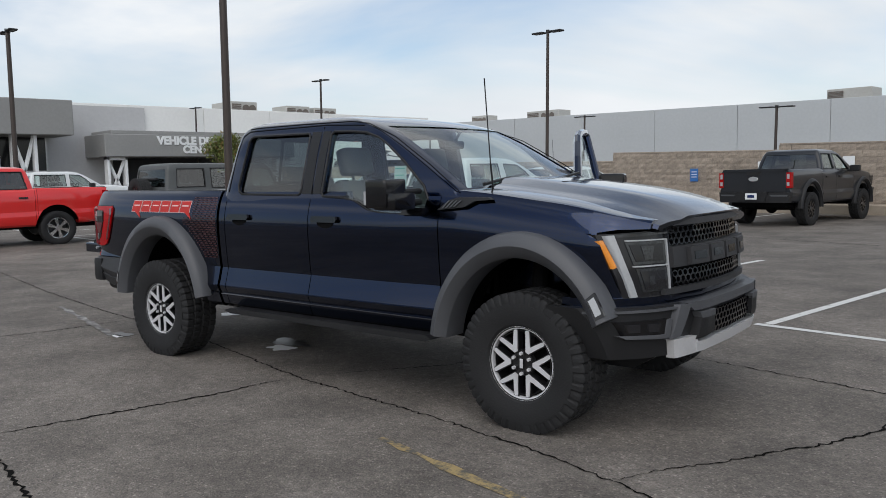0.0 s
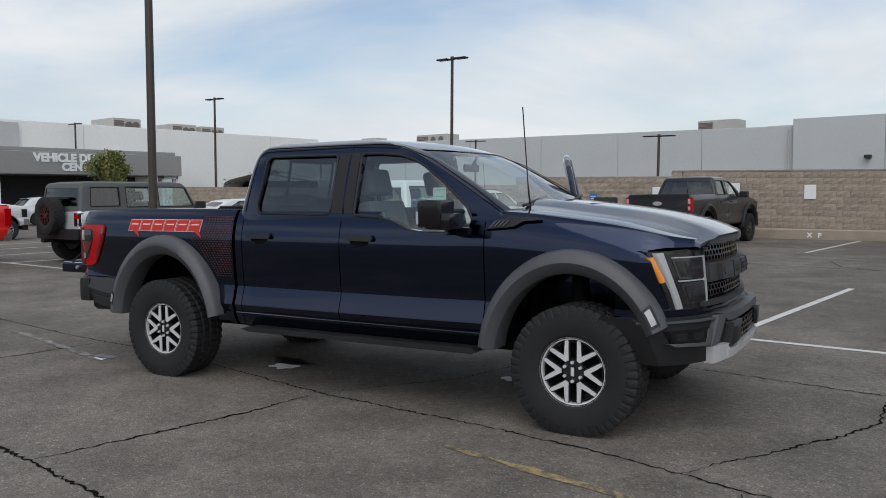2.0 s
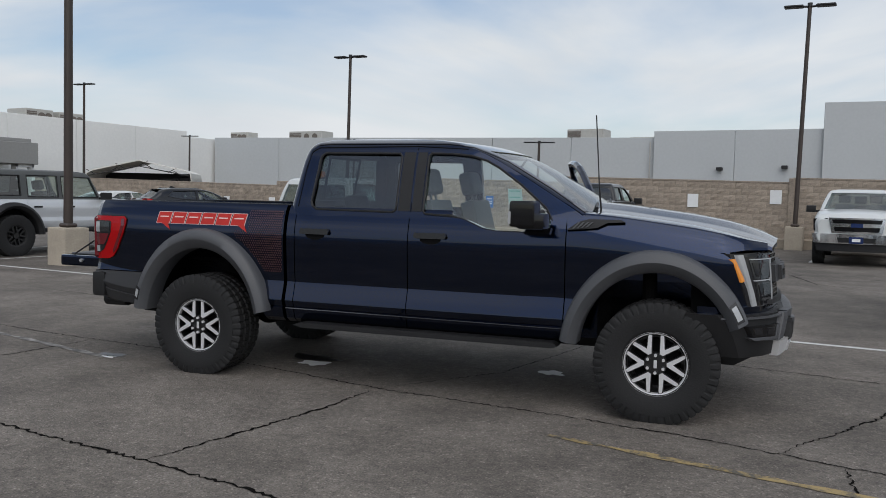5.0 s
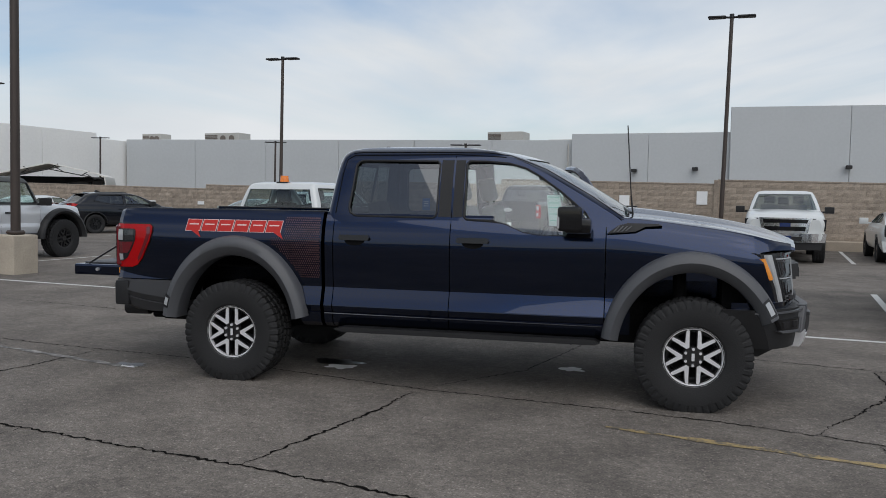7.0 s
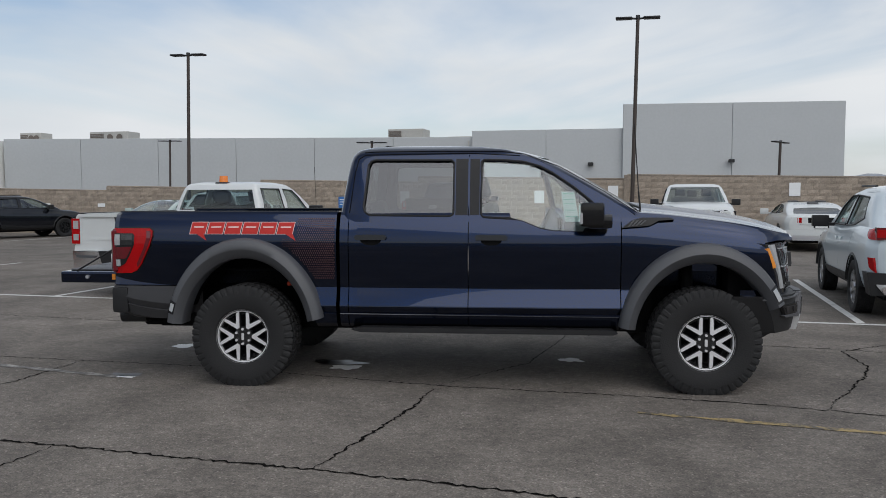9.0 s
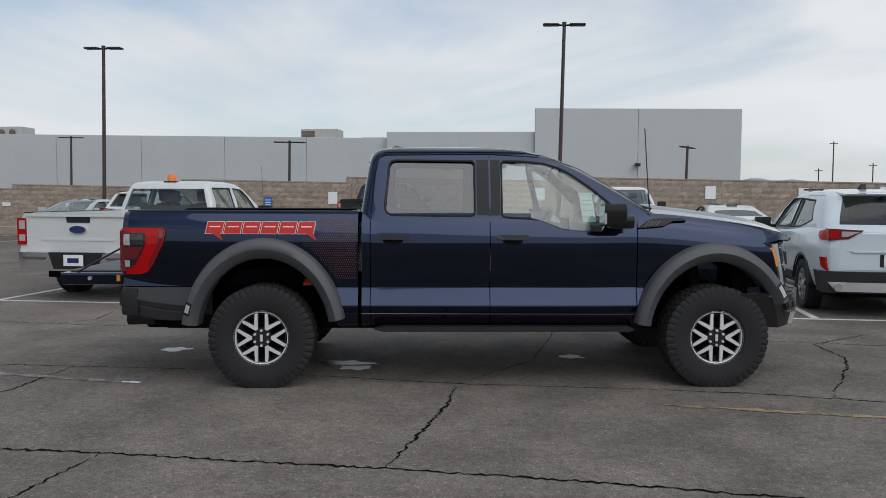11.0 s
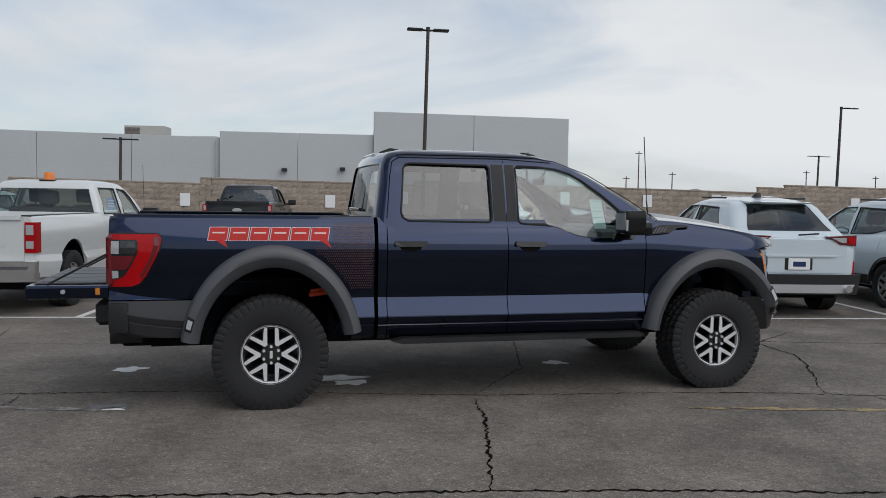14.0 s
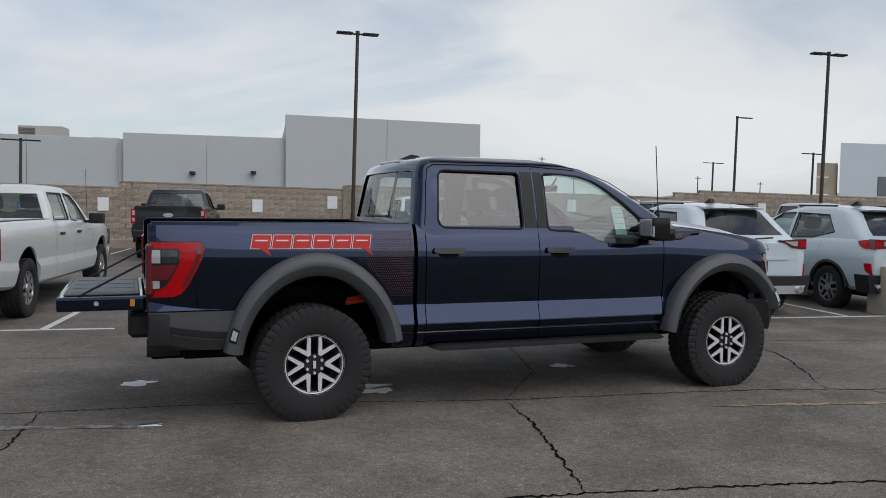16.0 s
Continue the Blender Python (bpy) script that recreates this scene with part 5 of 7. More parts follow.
        # pale slivers: silver frame edges, with their bright highlights put into the colour
        q([(0.845, 1.157), (0.612, 1.155), (0.612, 1.147), (0.845, 1.149)], 0.013, 0.02, CLEAR_LENS, "lamp_edge_glint")
        q([(0.82, 1.013), (0.612, 1.012), (0.612, 1.004), (0.82, 1.005)], 0.013, 0.02, CLEAR_LENS, "lamp_edge_glint")
        q([(0.615, 1.155), (0.607, 1.155), (0.607, 0.86), (0.615, 0.86)], 0.013, 0.02, CLEAR_LENS, "lamp_edge_glint")
        q([(0.785, 1.12), (0.70, 1.12), (0.72, 1.045), (0.77, 1.045)], 0.016, 0.02, LAMP_GLASS, "bulb")
        q([(0.75, 0.955), (0.715, 0.955), (0.715, 0.905), (0.75, 0.905)], 0.016, 0.02, LAMP_GLASS, "bulb")
    # grille
    g = part("grille", face_quad(nose, [(-0.58, 1.25), (0.58, 1.25), (0.56, 0.83), (-0.56, 0.83)], -0.03, 0.08, 10, 4), UNDER, hero, "black honeycomb grille with a wide centre bar", True)

    def hexes(z0, z1, half, surf, off, cell=0.052):
        b = bmesh.new()
        row = 0
        z = z0
        while z < z1:
            y = -half + (cell / 2 if row % 2 else 0)
            while y < half:
                ring = []
                for rr in (cell * 0.56, cell * 0.40):
                    ring.append([(y + rr * math.sin(math.pi / 3 * k), z + rr * 0.8 * math.cos(math.pi / 3 * k)) for k in range(6)])
                A = [b.verts.new((surf(p[0], p[1]) + off, *p)) for p in ring[0]]
                B = [b.verts.new((surf(p[0], p[1]) + off, *p)) for p in ring[1]]
                C = [b.verts.new((surf(p[0], p[1]) + off - 0.03, *p)) for p in ring[1]]
                for k in range(6):
                    j = (k + 1) % 6
                    b.faces.new((A[k], A[j], B[j], B[k]))
                    b.faces.new((B[k], B[j], C[j], C[k]))
                y += cell
            z += cell * 0.66
            row += 1
        return b
    part("honeycomb", hexes(1.13, 1.22, 0.55, nose, 0.0), GLOSS_BLACK, g)
    part("honeycomb", hexes(0.88, 0.98, 0.54, nose, 0.0), GLOSS_BLACK, g)
    part("top_bar", face_quad(nose, [(-0.58, 1.258), (0.58, 1.258), (0.57, 1.222), (-0.57, 1.222)], 0.02, 0.06, 10, 2), VALANCE, g, "", True)
    part("centre_bar", face_quad(nose, [(-0.60, 1.105), (0.60, 1.105), (0.60, 0.99), (-0.60, 0.99)], 0.035, 0.06, 10, 2), VALANCE, g, "grey bar with raised plain blocks", True)
    for k in range(4):
        y = -0.36 + 0.24 * k
        part("raised_block", face_quad(nose, [(y - 0.1, 1.098), (y + 0.1, 1.098), (y + 0.1, 0.997), (y - 0.1, 0.997)], 0.06, 0.03, 4, 2), VALANCE, g, "", True)
        part("block_inset", face_quad(nose, [(y - 0.065, 1.07), (y + 0.065, 1.07), (y + 0.065, 1.025), (y - 0.065, 1.025)], 0.063, 0.01, 4, 2), GLOSS_BLACK, g, "", True)
    part("lower_bar", face_quad(nose, [(-0.66, 0.872), (0.66, 0.872), (0.66, 0.84), (-0.66, 0.84)], 0.03, 0.06, 10, 2), VALANCE, g, "", True)
    part("nose_panel", face_quad(nose, [(-0.985, 0.835), (0.985, 0.835), (0.985, 0.77), (-0.985, 0.77)], 0.012, 0.15, 20, 3), NAVY, hero, "", True)

    def bump(y, z):
        return float(np.interp(abs(y), [0, 0.45, 0.62, 0.8, 0.95, 1.03, 1.06], [4.575, 4.56, 4.51, 4.425, 4.29, 4.16, 4.06])) - 0.25 * max(0, 0.62 - z)
    bp = part("front_bumper", face_quad(bump, [(-1.05, 0.79), (1.05, 0.79), (0.96, 0.5), (-0.96, 0.5)], -0.02, 0.2, 24, 4), TRIM_BLACK, hero, "black steel bumper with silver skid plate", True)
    part("bumper_top", face_quad(bump, [(-0.6, 0.795), (0.6, 0.795), (0.54, 0.745), (-0.54, 0.745)], 0.014, 0.06, 14, 3), PLASTIC, bp, "", True)
    mirrored("bumper_edge", [(1.04, 0.772), (0.6, 0.78), (0.6, 0.768), (1.04, 0.76)], 0.006, 0.03, PLASTIC, bp, surf=bump)
    mirrored("bumper_strut", [(0.655, 0.79), (0.575, 0.79), (0.655, 0.615), (0.715, 0.60)], 0.02, 0.05, PLASTIC, bp, surf=bump)
    mirrored("fog_recess", [(0.965, 0.715), (0.72, 0.72), (0.75, 0.63), (0.93, 0.625)], 0.006, 0.03, GLOSS_BLACK, bp, surf=bump)
    mirrored("fog_frame", [(0.965, 0.64), (0.715, 0.635), (0.735, 0.612), (0.935, 0.62)], 0.014, 0.03, PLASTIC, bp, "grey lamp surround", surf=bump)
    mirrored("fog_frame", [(0.735, 0.715), (0.705, 0.718), (0.72, 0.614), (0.75, 0.624)], 0.014, 0.03, PLASTIC, bp, "grey lamp surround", surf=bump)
    mirrored("fog_lamp", [(0.935, 0.70), (0.875, 0.70), (0.875, 0.655), (0.925, 0.655)], 0.014, 0.02, SMOKED, bp, surf=bump)
    mirrored("fog_lamp", [(0.84, 0.70), (0.775, 0.70), (0.785, 0.655), (0.835, 0.655)], 0.014, 0.02, SMOKED, bp, surf=bump)
    part("lower_honeycomb", hexes(0.60, 0.73, 0.3, bump, 0.012), GLOSS_BLACK, bp)
    mirrored("tow_frame", [(0.52, 0.735), (0.34, 0.735), (0.34, 0.7), (0.5, 0.7)], 0.034, 0.05, PLASTIC, bp, surf=bump)
    mirrored("tow_shroud", [(0.5, 0.715), (0.34, 0.715), (0.34, 0.6), (0.53, 0.58)], 0.03, 0.06, TRIM_BLACK, bp, surf=bump)
    part("skid_plate", face_quad(bump, [(-0.52, 0.565), (0.52, 0.565), (0.5, 0.5), (-0.5, 0.5)], 0.03, 0.06, 14, 3), MACHINED, bp, "silver aluminium skid plate", True)
    mirrored("skid_wing", [(0.70, 0.6), (0.51, 0.6), (0.49, 0.495), (0.66, 0.485)], 0.022, 0.05, MACHINED, bp, "silver skid plate corner", surf=bump)
    b = bmesh.new()
    prism(b, [(3.9, 0.5), (4.4, 0.5), (4.2, 0.38), (3.95, 0.38)], -0.6, 0.6)
    part("belly_pan", b, TRIM_BLACK, hero)


hero_front()


def hero_sides():
    for s in (-1, 1):
        # mirror
        b = bmesh.new()
        box(b, 2.705, 2.88, s * 1.06, s * 1.27, 1.335, 1.515, 0.03, seg=3)
        box(b, 2.75, 2.945, s * 1.05, s * 1.25, 1.32, 1.43, 0.03, seg=2)
        swung = bpy.data.objects["open_door"] if s > 0 else None      # the open door carries its mirror
        mi = part("door_mirror", b, GLOSS_BLACK, swung or hero, "gloss black door mirror", True, 40)
        pieces = [mi]
        b = bmesh.new()
        box(b, 2.78, 2.88, s * 0.9, s * 1.1, 1.345, 1.385, 0.012)
        box(b, 2.78, 2.88, s * 0.9, s * 1.1, 1.415, 1.45, 0.012)
        pieces.append(part("mirror_arm", b, TRIM_BLACK, swung or mi))
        b = bmesh.new()
        box(b, 2.701, 2.708, s * 1.085, s * 1.25, 1.36, 1.495, 0.002)
        pieces.append(part("mirror_glass", b, CHROME, swung or mi))
        b = bmesh.new()
        box(b, 2.7, 2.718, s * 1.262, s * 1.273, 1.355, 1.44, 0.003)
        pieces.append(part("mirror_signal", b, CLEAR_LENS, swung or mi))
        pieces.append(part("mirror_base", side_slab(hs, [(2.74, 1.28), (2.93, 1.28), (2.94, 1.325), (2.77, 1.33)], s, 0.03, 0.05), GLOSS_BLACK, swung or mi))
        if swung:
            for o in pieces:
                o.matrix_local = Matrix.Translation((-3.04, -0.95, 0))
        b = bmesh.new()
        for lo, hi in ((0.89, 1.82), (1.855, 2.18))[:1 if s > 0 else 2]:
            box(b, lo, hi, s * 0.86, s * 0.914, 1.39, 1.402, 0.004)
        part("belt_moulding", b, TRIM_BLACK, hero)
        # running board
        b = bmesh.new()
        prism(b, [(0.98, 0.475), (2.98, 0.475), (3.02, 0.49), (2.98, 0.515), (0.98, 0.515), (0.9, 0.495)], s * 0.88, s * 1.03)
        rb = part("running_board", b, TRIM_BLACK, hero, "black running board")
        for x in (1.2, 2.0, 2.8):
            b = bmesh.new()
            rod(b, (x, s * 0.6, 0.52), (x, s * 0.95, 0.48), 0.025, 6)
            part("step_bracket", b, UNDER, rb)
        # thin paler slab painted in for the highlight along the sill crease
        part("sill_highlight", side_slab(hs, [(0.8, 0.612), (3.03, 0.607), (3.03, 0.612), (0.8, 0.618)], s, 0.003, 0.01), PLASTIC, hero)
        # tail lamp
        tl = part("tail_lamp", side_slab(hs, [(-1.11, 1.305), (-0.79, 1.305), (-0.765, 1.285), (-0.765, 1.24), (-0.79, 1.16), (-0.865, 1.01), (-0.91, 0.955), (-0.96, 0.935), (-1.11, 0.93)], s, 0.014, 0.06), RED_LENS, hero, "red framed tail lamp with clear reverse lenses")
        part("lamp_core", side_slab(hs, [(-1.105, 1.265), (-0.935, 1.265), (-0.918, 1.25), (-0.922, 1.17), (-0.965, 1.08), (-1.01, 1.01), (-1.06, 0.985), (-1.105, 0.985)], s, 0.018, 0.02), SMOKED, tl)
        part("reverse_lens", side_slab(hs, [(-1.1, 1.255), (-1.045, 1.255), (-1.045, 1.165), (-1.1, 1.165)], s, 0.022, 0.02), CLEAR_LENS, tl)
        part("smoked_lens", side_slab(hs, [(-1.035, 1.255), (-0.935, 1.255), (-0.935, 1.17), (-1.035, 1.165)], s, 0.022, 0.02), LAMP_GLASS, tl)
        part("brake_lens", side_slab(hs, [(-1.105, 1.148), (-0.94, 1.153), (-0.975, 1.085), (-1.0, 1.055), (-1.105, 1.052)], s, 0.022, 0.02), RED_DARK, tl)
        part("reverse_lens", side_slab(hs, [(-1.1, 1.045), (-1.05, 1.045), (-1.05, 0.995), (-1.1, 0.99)], s, 0.022, 0.02), CLEAR_LENS, tl)
        part("corner_lens", side_slab(hs, [(-0.815, 1.285), (-0.78, 1.285), (-0.775, 1.24), (-0.8, 1.165), (-0.87, 1.02), (-0.9, 0.985), (-0.905, 1.01), (-0.84, 1.14), (-0.81, 1.23)], s, 0.018, 0.02), RED_DARK, tl)
        part("lamp_back", box(bmesh.new(), -1.135, -1.08, s * 0.79, s * 0.965, 0.935, 1.3, 0.02), RED_DARK, tl)
        part("lamp_recess", side_slab(hs, [(-1.11, 1.314), (-0.785, 1.314), (-0.755, 1.288), (-0.755, 1.24), (-0.78, 1.155), (-0.856, 1.003), (-0.903, 0.946), (-0.96, 0.926), (-1.11, 0.921)], s, 0.003, 0.03), GLOSS_BLACK, hero)
        # graphic of six plain slanted plaques and its fading dot field
        b = bmesh.new()
        for i in range(26):
            for j in range(27):
                x, z = 0.33 + i * 0.0166 + (0.0083 if j % 2 else 0), 1.385 - j * 0.0185
                dx, dz = x - 0.02, z - 0.435
                if (dx / 0.69) ** 2 + (dz / 0.825) ** 2 < 1 or x > 0.757 or (z > 1.235 and x < 0.45):
                    continue
                k = 0.0078 * (0.45 + 0.55 * min(1, max(0, (x - 0.3) / 0.4))) * (1 - 0.4 * j / 27)
                b.faces.new([b.verts.new((xx, s * (hs.y(xx, zz) + 0.003), zz)) for xx, zz in ((x - k, z - 0.0045), (x + k * 0.6, z - 0.0065), (x + k, z + 0.0045), (x - k * 0.6, z + 0.0065))])
        dk = part("decal", b, DECAL_DIM, hero, "red block graphic with a fading dot field", out=(0, s, 0))
        x0, wd, zt, zb = -0.45, 0.146, 1.355, 1.262

        def slant(xa, xb, za, zc, off, material, name="decal_block"):
            k = 0.18
            part(name, side_slab(hs, [(xa + k * (za - zb), za), (xb + k * (za - zb), za), (xb + k * (zc - zb), zc), (xa + k * (zc - zb), zc)], s, off, 0.003), material, dk)
        for k in range(6):
            xx = x0 + k * wd
            slant(xx, xx + wd - 0.008, zb - 0.004, zt + 0.004, 0.003, DECAL_PALE, "decal_edge")
            slant(xx + 0.005, xx + wd - 0.013, zb, zt, 0.0045, DECAL_RED)
            slant(xx + 0.026, xx + wd - 0.034, zb + 0.05, zb + 0.06, 0.006, DECAL_PALE, "decal_slot")
        for xa in (x0 + 0.06, x0 + 6 * wd - 0.07):
            part("decal_block", side_slab(hs, [(xa, zb), (xa + 0.06, zb), (xa + 0.085, zb - 0.055)], s, 0.005, 0.004), DECAL_RED, dk)
        # rear lower valance and bumper corner
        b = bmesh.new()
        box(b, -1.12, -0.98, s * 0.62, s * 1.0, 0.6, 0.82, 0.04, seg=2)
        part("bumper_corner", b, TRIM_BLACK, hero, "", True)
        b = bmesh.new()
        cyl(b, 0.065, 0.22, pose(-1.13, s * 0.78, 0.56, 0, 90, 0), 16, 0.06)
        part("tailpipe", b, TRIM_BLACK, hero, "", True)
        b = bmesh.new()
        rod(b, (-1.0, s * 0.78, 0.54), (-0.6, s * 0.55, 0.55), 0.035, 8)
        part("exhaust_pipe", b, UNDER, hero)
        # shock absorbers
        b = bmesh.new()
        rod(b, (0.3, s * 0.74, 0.83), (0.47, s * 0.72, 0.85), 0.018, 10)
        rod(b, (0.31, s * 0.74, 0.86), (0.46, s * 0.72, 0.88), 0.012, 10)
        part("rear_shock", b, SPRING_RED, hero, "red shock absorber")
        b = bmesh.new()
        rod(b, (3.62, s * 0.72, 0.5), (3.6, s * 0.62, 1.1), 0.05, 10)
        part("front_shock", b, UNDER, hero)
        part("bed_rail_cap", box(bmesh.new(), -1.1, 0.76, s * 0.775, s * 0.86, 1.432, 1.446, 0.006), TRIM_BLACK, hero)
    b = bmesh.new()
    box(b, -1.25, -1.05, -0.7, 0.7, 0.62, 0.8, 0.03)
    part("rear_bumper", b, TRIM_BLACK, hero)
    # tailgate, folded down
    b = bmesh.new()
    box(b, -1.70, -1.13, -0.76, 0.76, 0.825, 0.925, 0.02, seg=2)
    tg = part("tailgate", b, NAVY, hero, "navy tailgate folded flat")
    b = bmesh.new()
    box(b, -1.66, -1.17, -0.68, 0.68, 0.925, 0.94, 0.01)
    for k in range(4):
        box(b, -1.62, -1.2, -0.62 + k * 0.32, -0.34 + k * 0.32, 0.938, 0.943, 0.004)
    part("tailgate_liner", b, PLASTIC, tg)
    b = bmesh.new()
    box(b, -1.235, -1.205, -0.764, -0.76, 0.855, 0.905)
    part("warning_label", b, AMBER, tg)
    for s in (-1, 1):
        b = bmesh.new()
        rod(b, (-1.56, s * 0.74, 0.93), (-1.1, s * 0.77, 1.18), 0.008, 6)
        part("support_cable", b, TRIM_BLACK, tg)
        b = bmesh.new()
        cyl(b, 0.016, 0.02, pose(-1.45, s * 0.76, 0.88, 90 * -s), 10)
        part("latch_pin", b, SATIN, tg)
    splash(hero, hs, (AR["rear"], AR["front"]))
    axle(hero, 0, 0.43, 0.85)
    b = bmesh.new()
    for s in (-1, 1):
        box(b, -1.1, 4.1, s * 0.42 - 0.05, s * 0.42 + 0.05, 0.42, 0.6, 0.02)
    part("frame_rails", b, UNDER, hero)
    for x in (0.0, 3.693):
        for s in (-1, 1):
            wheel(hero, x, s * 1.05, 0.422, 0.315, 0.223, "fork", 46, 0.012, 0, 0.424)


hero_sides()


# ---- parked vehicles ----
def build_car(owner, paint, shell, house, wins, arches, wheels, seams, bed=None, roof=None, front_glass=None, rear_glass=None, side_glass=GLASS, back_glass=None, ends=(), trim=None, clad=None, cavity=None, handles=(), mirror=None, cabin=True, flares=None):
    """A vehicle: lower body split at its seams, glazed house, wheels, and the slabs named in ends."""
    cuts = [prism(bmesh.new(), oval(x, z, a, b_, 36), s * 0.6, s * 1.3) for x, z, a, b_ in arches for s in (-1, 1)]
    if bed:
        cuts.append(box(bmesh.new(), bed[0], bed[1], -bed[2], bed[2], bed[3], 3))
    z_low = house.tab[0][0]
    r0 = house.row(z_low)
    cav = cavity or (r0[0] + 0.25, r0[1] - 0.35)
    cuts.append(box(bmesh.new(), cav[0], cav[1], -r0[2] + 0.1, r0[2] - 0.1, z_low - 0.4, 3))
    body = cut(shell.solid(40), *cuts)
    lims = [None, *seams, None]
    names = ["rear_body"] + ["door"] * (len(seams) - 1) + ["front_body"]
    for nm, lo, hi in zip(names, lims, lims[1:]):
        part(nm, clip(body, None if lo is None else lo + 0.004, None if hi is None else hi - 0.004), paint, owner, "", True, 24)
    body.free()
    c = [house.solid(0.05)]
    for p in wins:
        c.append(prism(bmesh.new(), p, -1.3, 1.3))
    fg, rg = front_glass, rear_glass
    mid = (r0[0] + r0[1]) / 2
    c.append(yz_cut(house, *fg, mid + 0.2, r0[1] + 0.6, 0.08))
    c.append(yz_cut(house, *rg, r0[0] - 0.6, r0[0] + 0.75, max(0.1, house.kr + 0.012 if house.kr > 0.1 else 0.0)))
    part("roof_shell", cut(house.solid(), *c), roof or paint, owner, "", True, 26)
    part("windshield", house.front(fg[0] - 0.02, fg[1] + 0.015, 0.98), SHIELD, owner, "", True, out=(1, 0, 1)).visible_shadow = False
    part("rear_window", house.front(rg[0] - 0.02, rg[1] + 0.015, 0.97, rear=True), back_glass or side_glass, owner, "", True, out=(-1, 0, 0.3)).visible_shadow = False
    for s in (-1, 1):
        for k, p in enumerate(wins):
            cx, cz = sum(q[0] for q in p) / len(p), sum(q[1] for q in p) / len(p)
            part("side_window", house.pane([((x - cx) * 1.05 + cx, (z - cz) * 1.08 + cz) for x, z in p], s), side_glass if k == 0 else GLASS, owner, out=(0, s, 0.2)).visible_shadow = False
            b = bmesh.new()
            for a, d in zip(p, p[1:] + p[:1]):
                rod(b, (a[0], s * house.row(a[1])[2], a[1]), (d[0], s * house.row(d[1])[2], d[1]), 0.012, 5)
            part("window_seal", b, TRIM_BLACK, owner)
        for x, z in handles:
            part("door_handle", side_slab(shell, [(x, z - 0.02), (x + 0.2, z - 0.02), (x + 0.2, z + 0.02), (x, z + 0.02)], s, 0.025, 0.02), trim or paint, owner)
        if mirror:
            x, y, z, mm = mirror
            b = bmesh.new()
            box(b, x - 0.1, x + 0.06, s * y, s * (y + 0.24), z - 0.09, z + 0.09, 0.03, seg=2)
            box(b, x - 0.04, x + 0.03, s * (y - 0.12), s * (y + 0.05), z - 0.08, z - 0.03, 0.01)
            part("door_mirror", b, mm, owner, "", True)
        if clad:
            for poly, mm in clad:
                part("cladding", side_slab(shell, poly, s, 0.014, 0.03), mm, owner)
        for fl in flares or ():
            part("arch_moulding", flare(*fl[0], s, *fl[1]), fl[2], owner, "", True, 50)
    for nm, mm, quad, off, thick, both, lab in ends:
        for s in ((1, -1) if both else (1,)):
            rear = quad[0][0] == "r"
            pts = [(s * y, z) for y, z in quad[1]]
            lim = max(abs(y) for y, z in pts) + 0.02

            def surf(y, z, rear=rear):
                zz = min(max(z, 0.45), shell.row(shell.x0 + 0.05 if rear else shell.x1 - 0.05)[1])
                bow = quad[2]
                return (shell.x0 if rear else shell.x1) + (1 if rear else -1) * bow * abs(y) ** 3
            k = -1 if rear else 1
            part(nm, face_quad(surf, pts, off * k, thick * k, 6, 2), mm, owner, lab, True, 40)
    if cabin:
        b = bmesh.new()
        w = r0[2] - 0.12
        box(b, cav[1] - 0.3, cav[1], -w, w, z_low - 0.3, z_low + 0.02, 0.04, seg=2)
        part("dashboard", b, SEAT_DARK, owner, "", True)
        for y in (-0.38, 0.38):
            seat(owner, cav[1] - 1.05, y, z_low - 0.22, SEAT_DARK, 0.48, 0.45, "front_seat")
        if cav[1] - cav[0] > 2:
            seat(owner, max(cav[1] - 1.95, cav[0] + 0.5), 0, z_low - 0.2, SEAT_DARK, 1.25, 0.4, "rear_seat")
        steering_wheel(owner, cav[1] - 0.5, 0.38, z_low + 0.02)
    r, w, rim, style, deep = wheels[:5]
    for x, z, a, b_ in arches:
        for s in (-1, 1):
            wheel(owner, x, s * wheels[5], r, w, rim, style, 32, deep, 11 * (1 + x))
    splash(owner, shell, arches, wheels[5] - w - 0.02)
    axle(owner, arches[0][0], r, wheels[5] - 0.1)


TRUCK_PROF = [(0.0, 0.9), (0.05, 0.955), (0.12, 0.975), (0.27, 0.995), (0.3, 0.993), (0.39, 0.965), (0.41, 0.964), (0.55, 0.978), (0.7, 0.985), (0.82, 0.975), (0.92, 0.95), (0.97, 0.93), (1.0, 0.9)]
CAR_PROF = [(0.0, 0.86), (0.06, 0.93), (0.15, 0.96), (0.3, 0.985), (0.45, 0.99), (0.62, 1.0), (0.72, 0.998), (0.76, 0.985), (0.86, 0.965), (0.94, 0.935), (0.98, 0.905), (1.0, 0.88)]


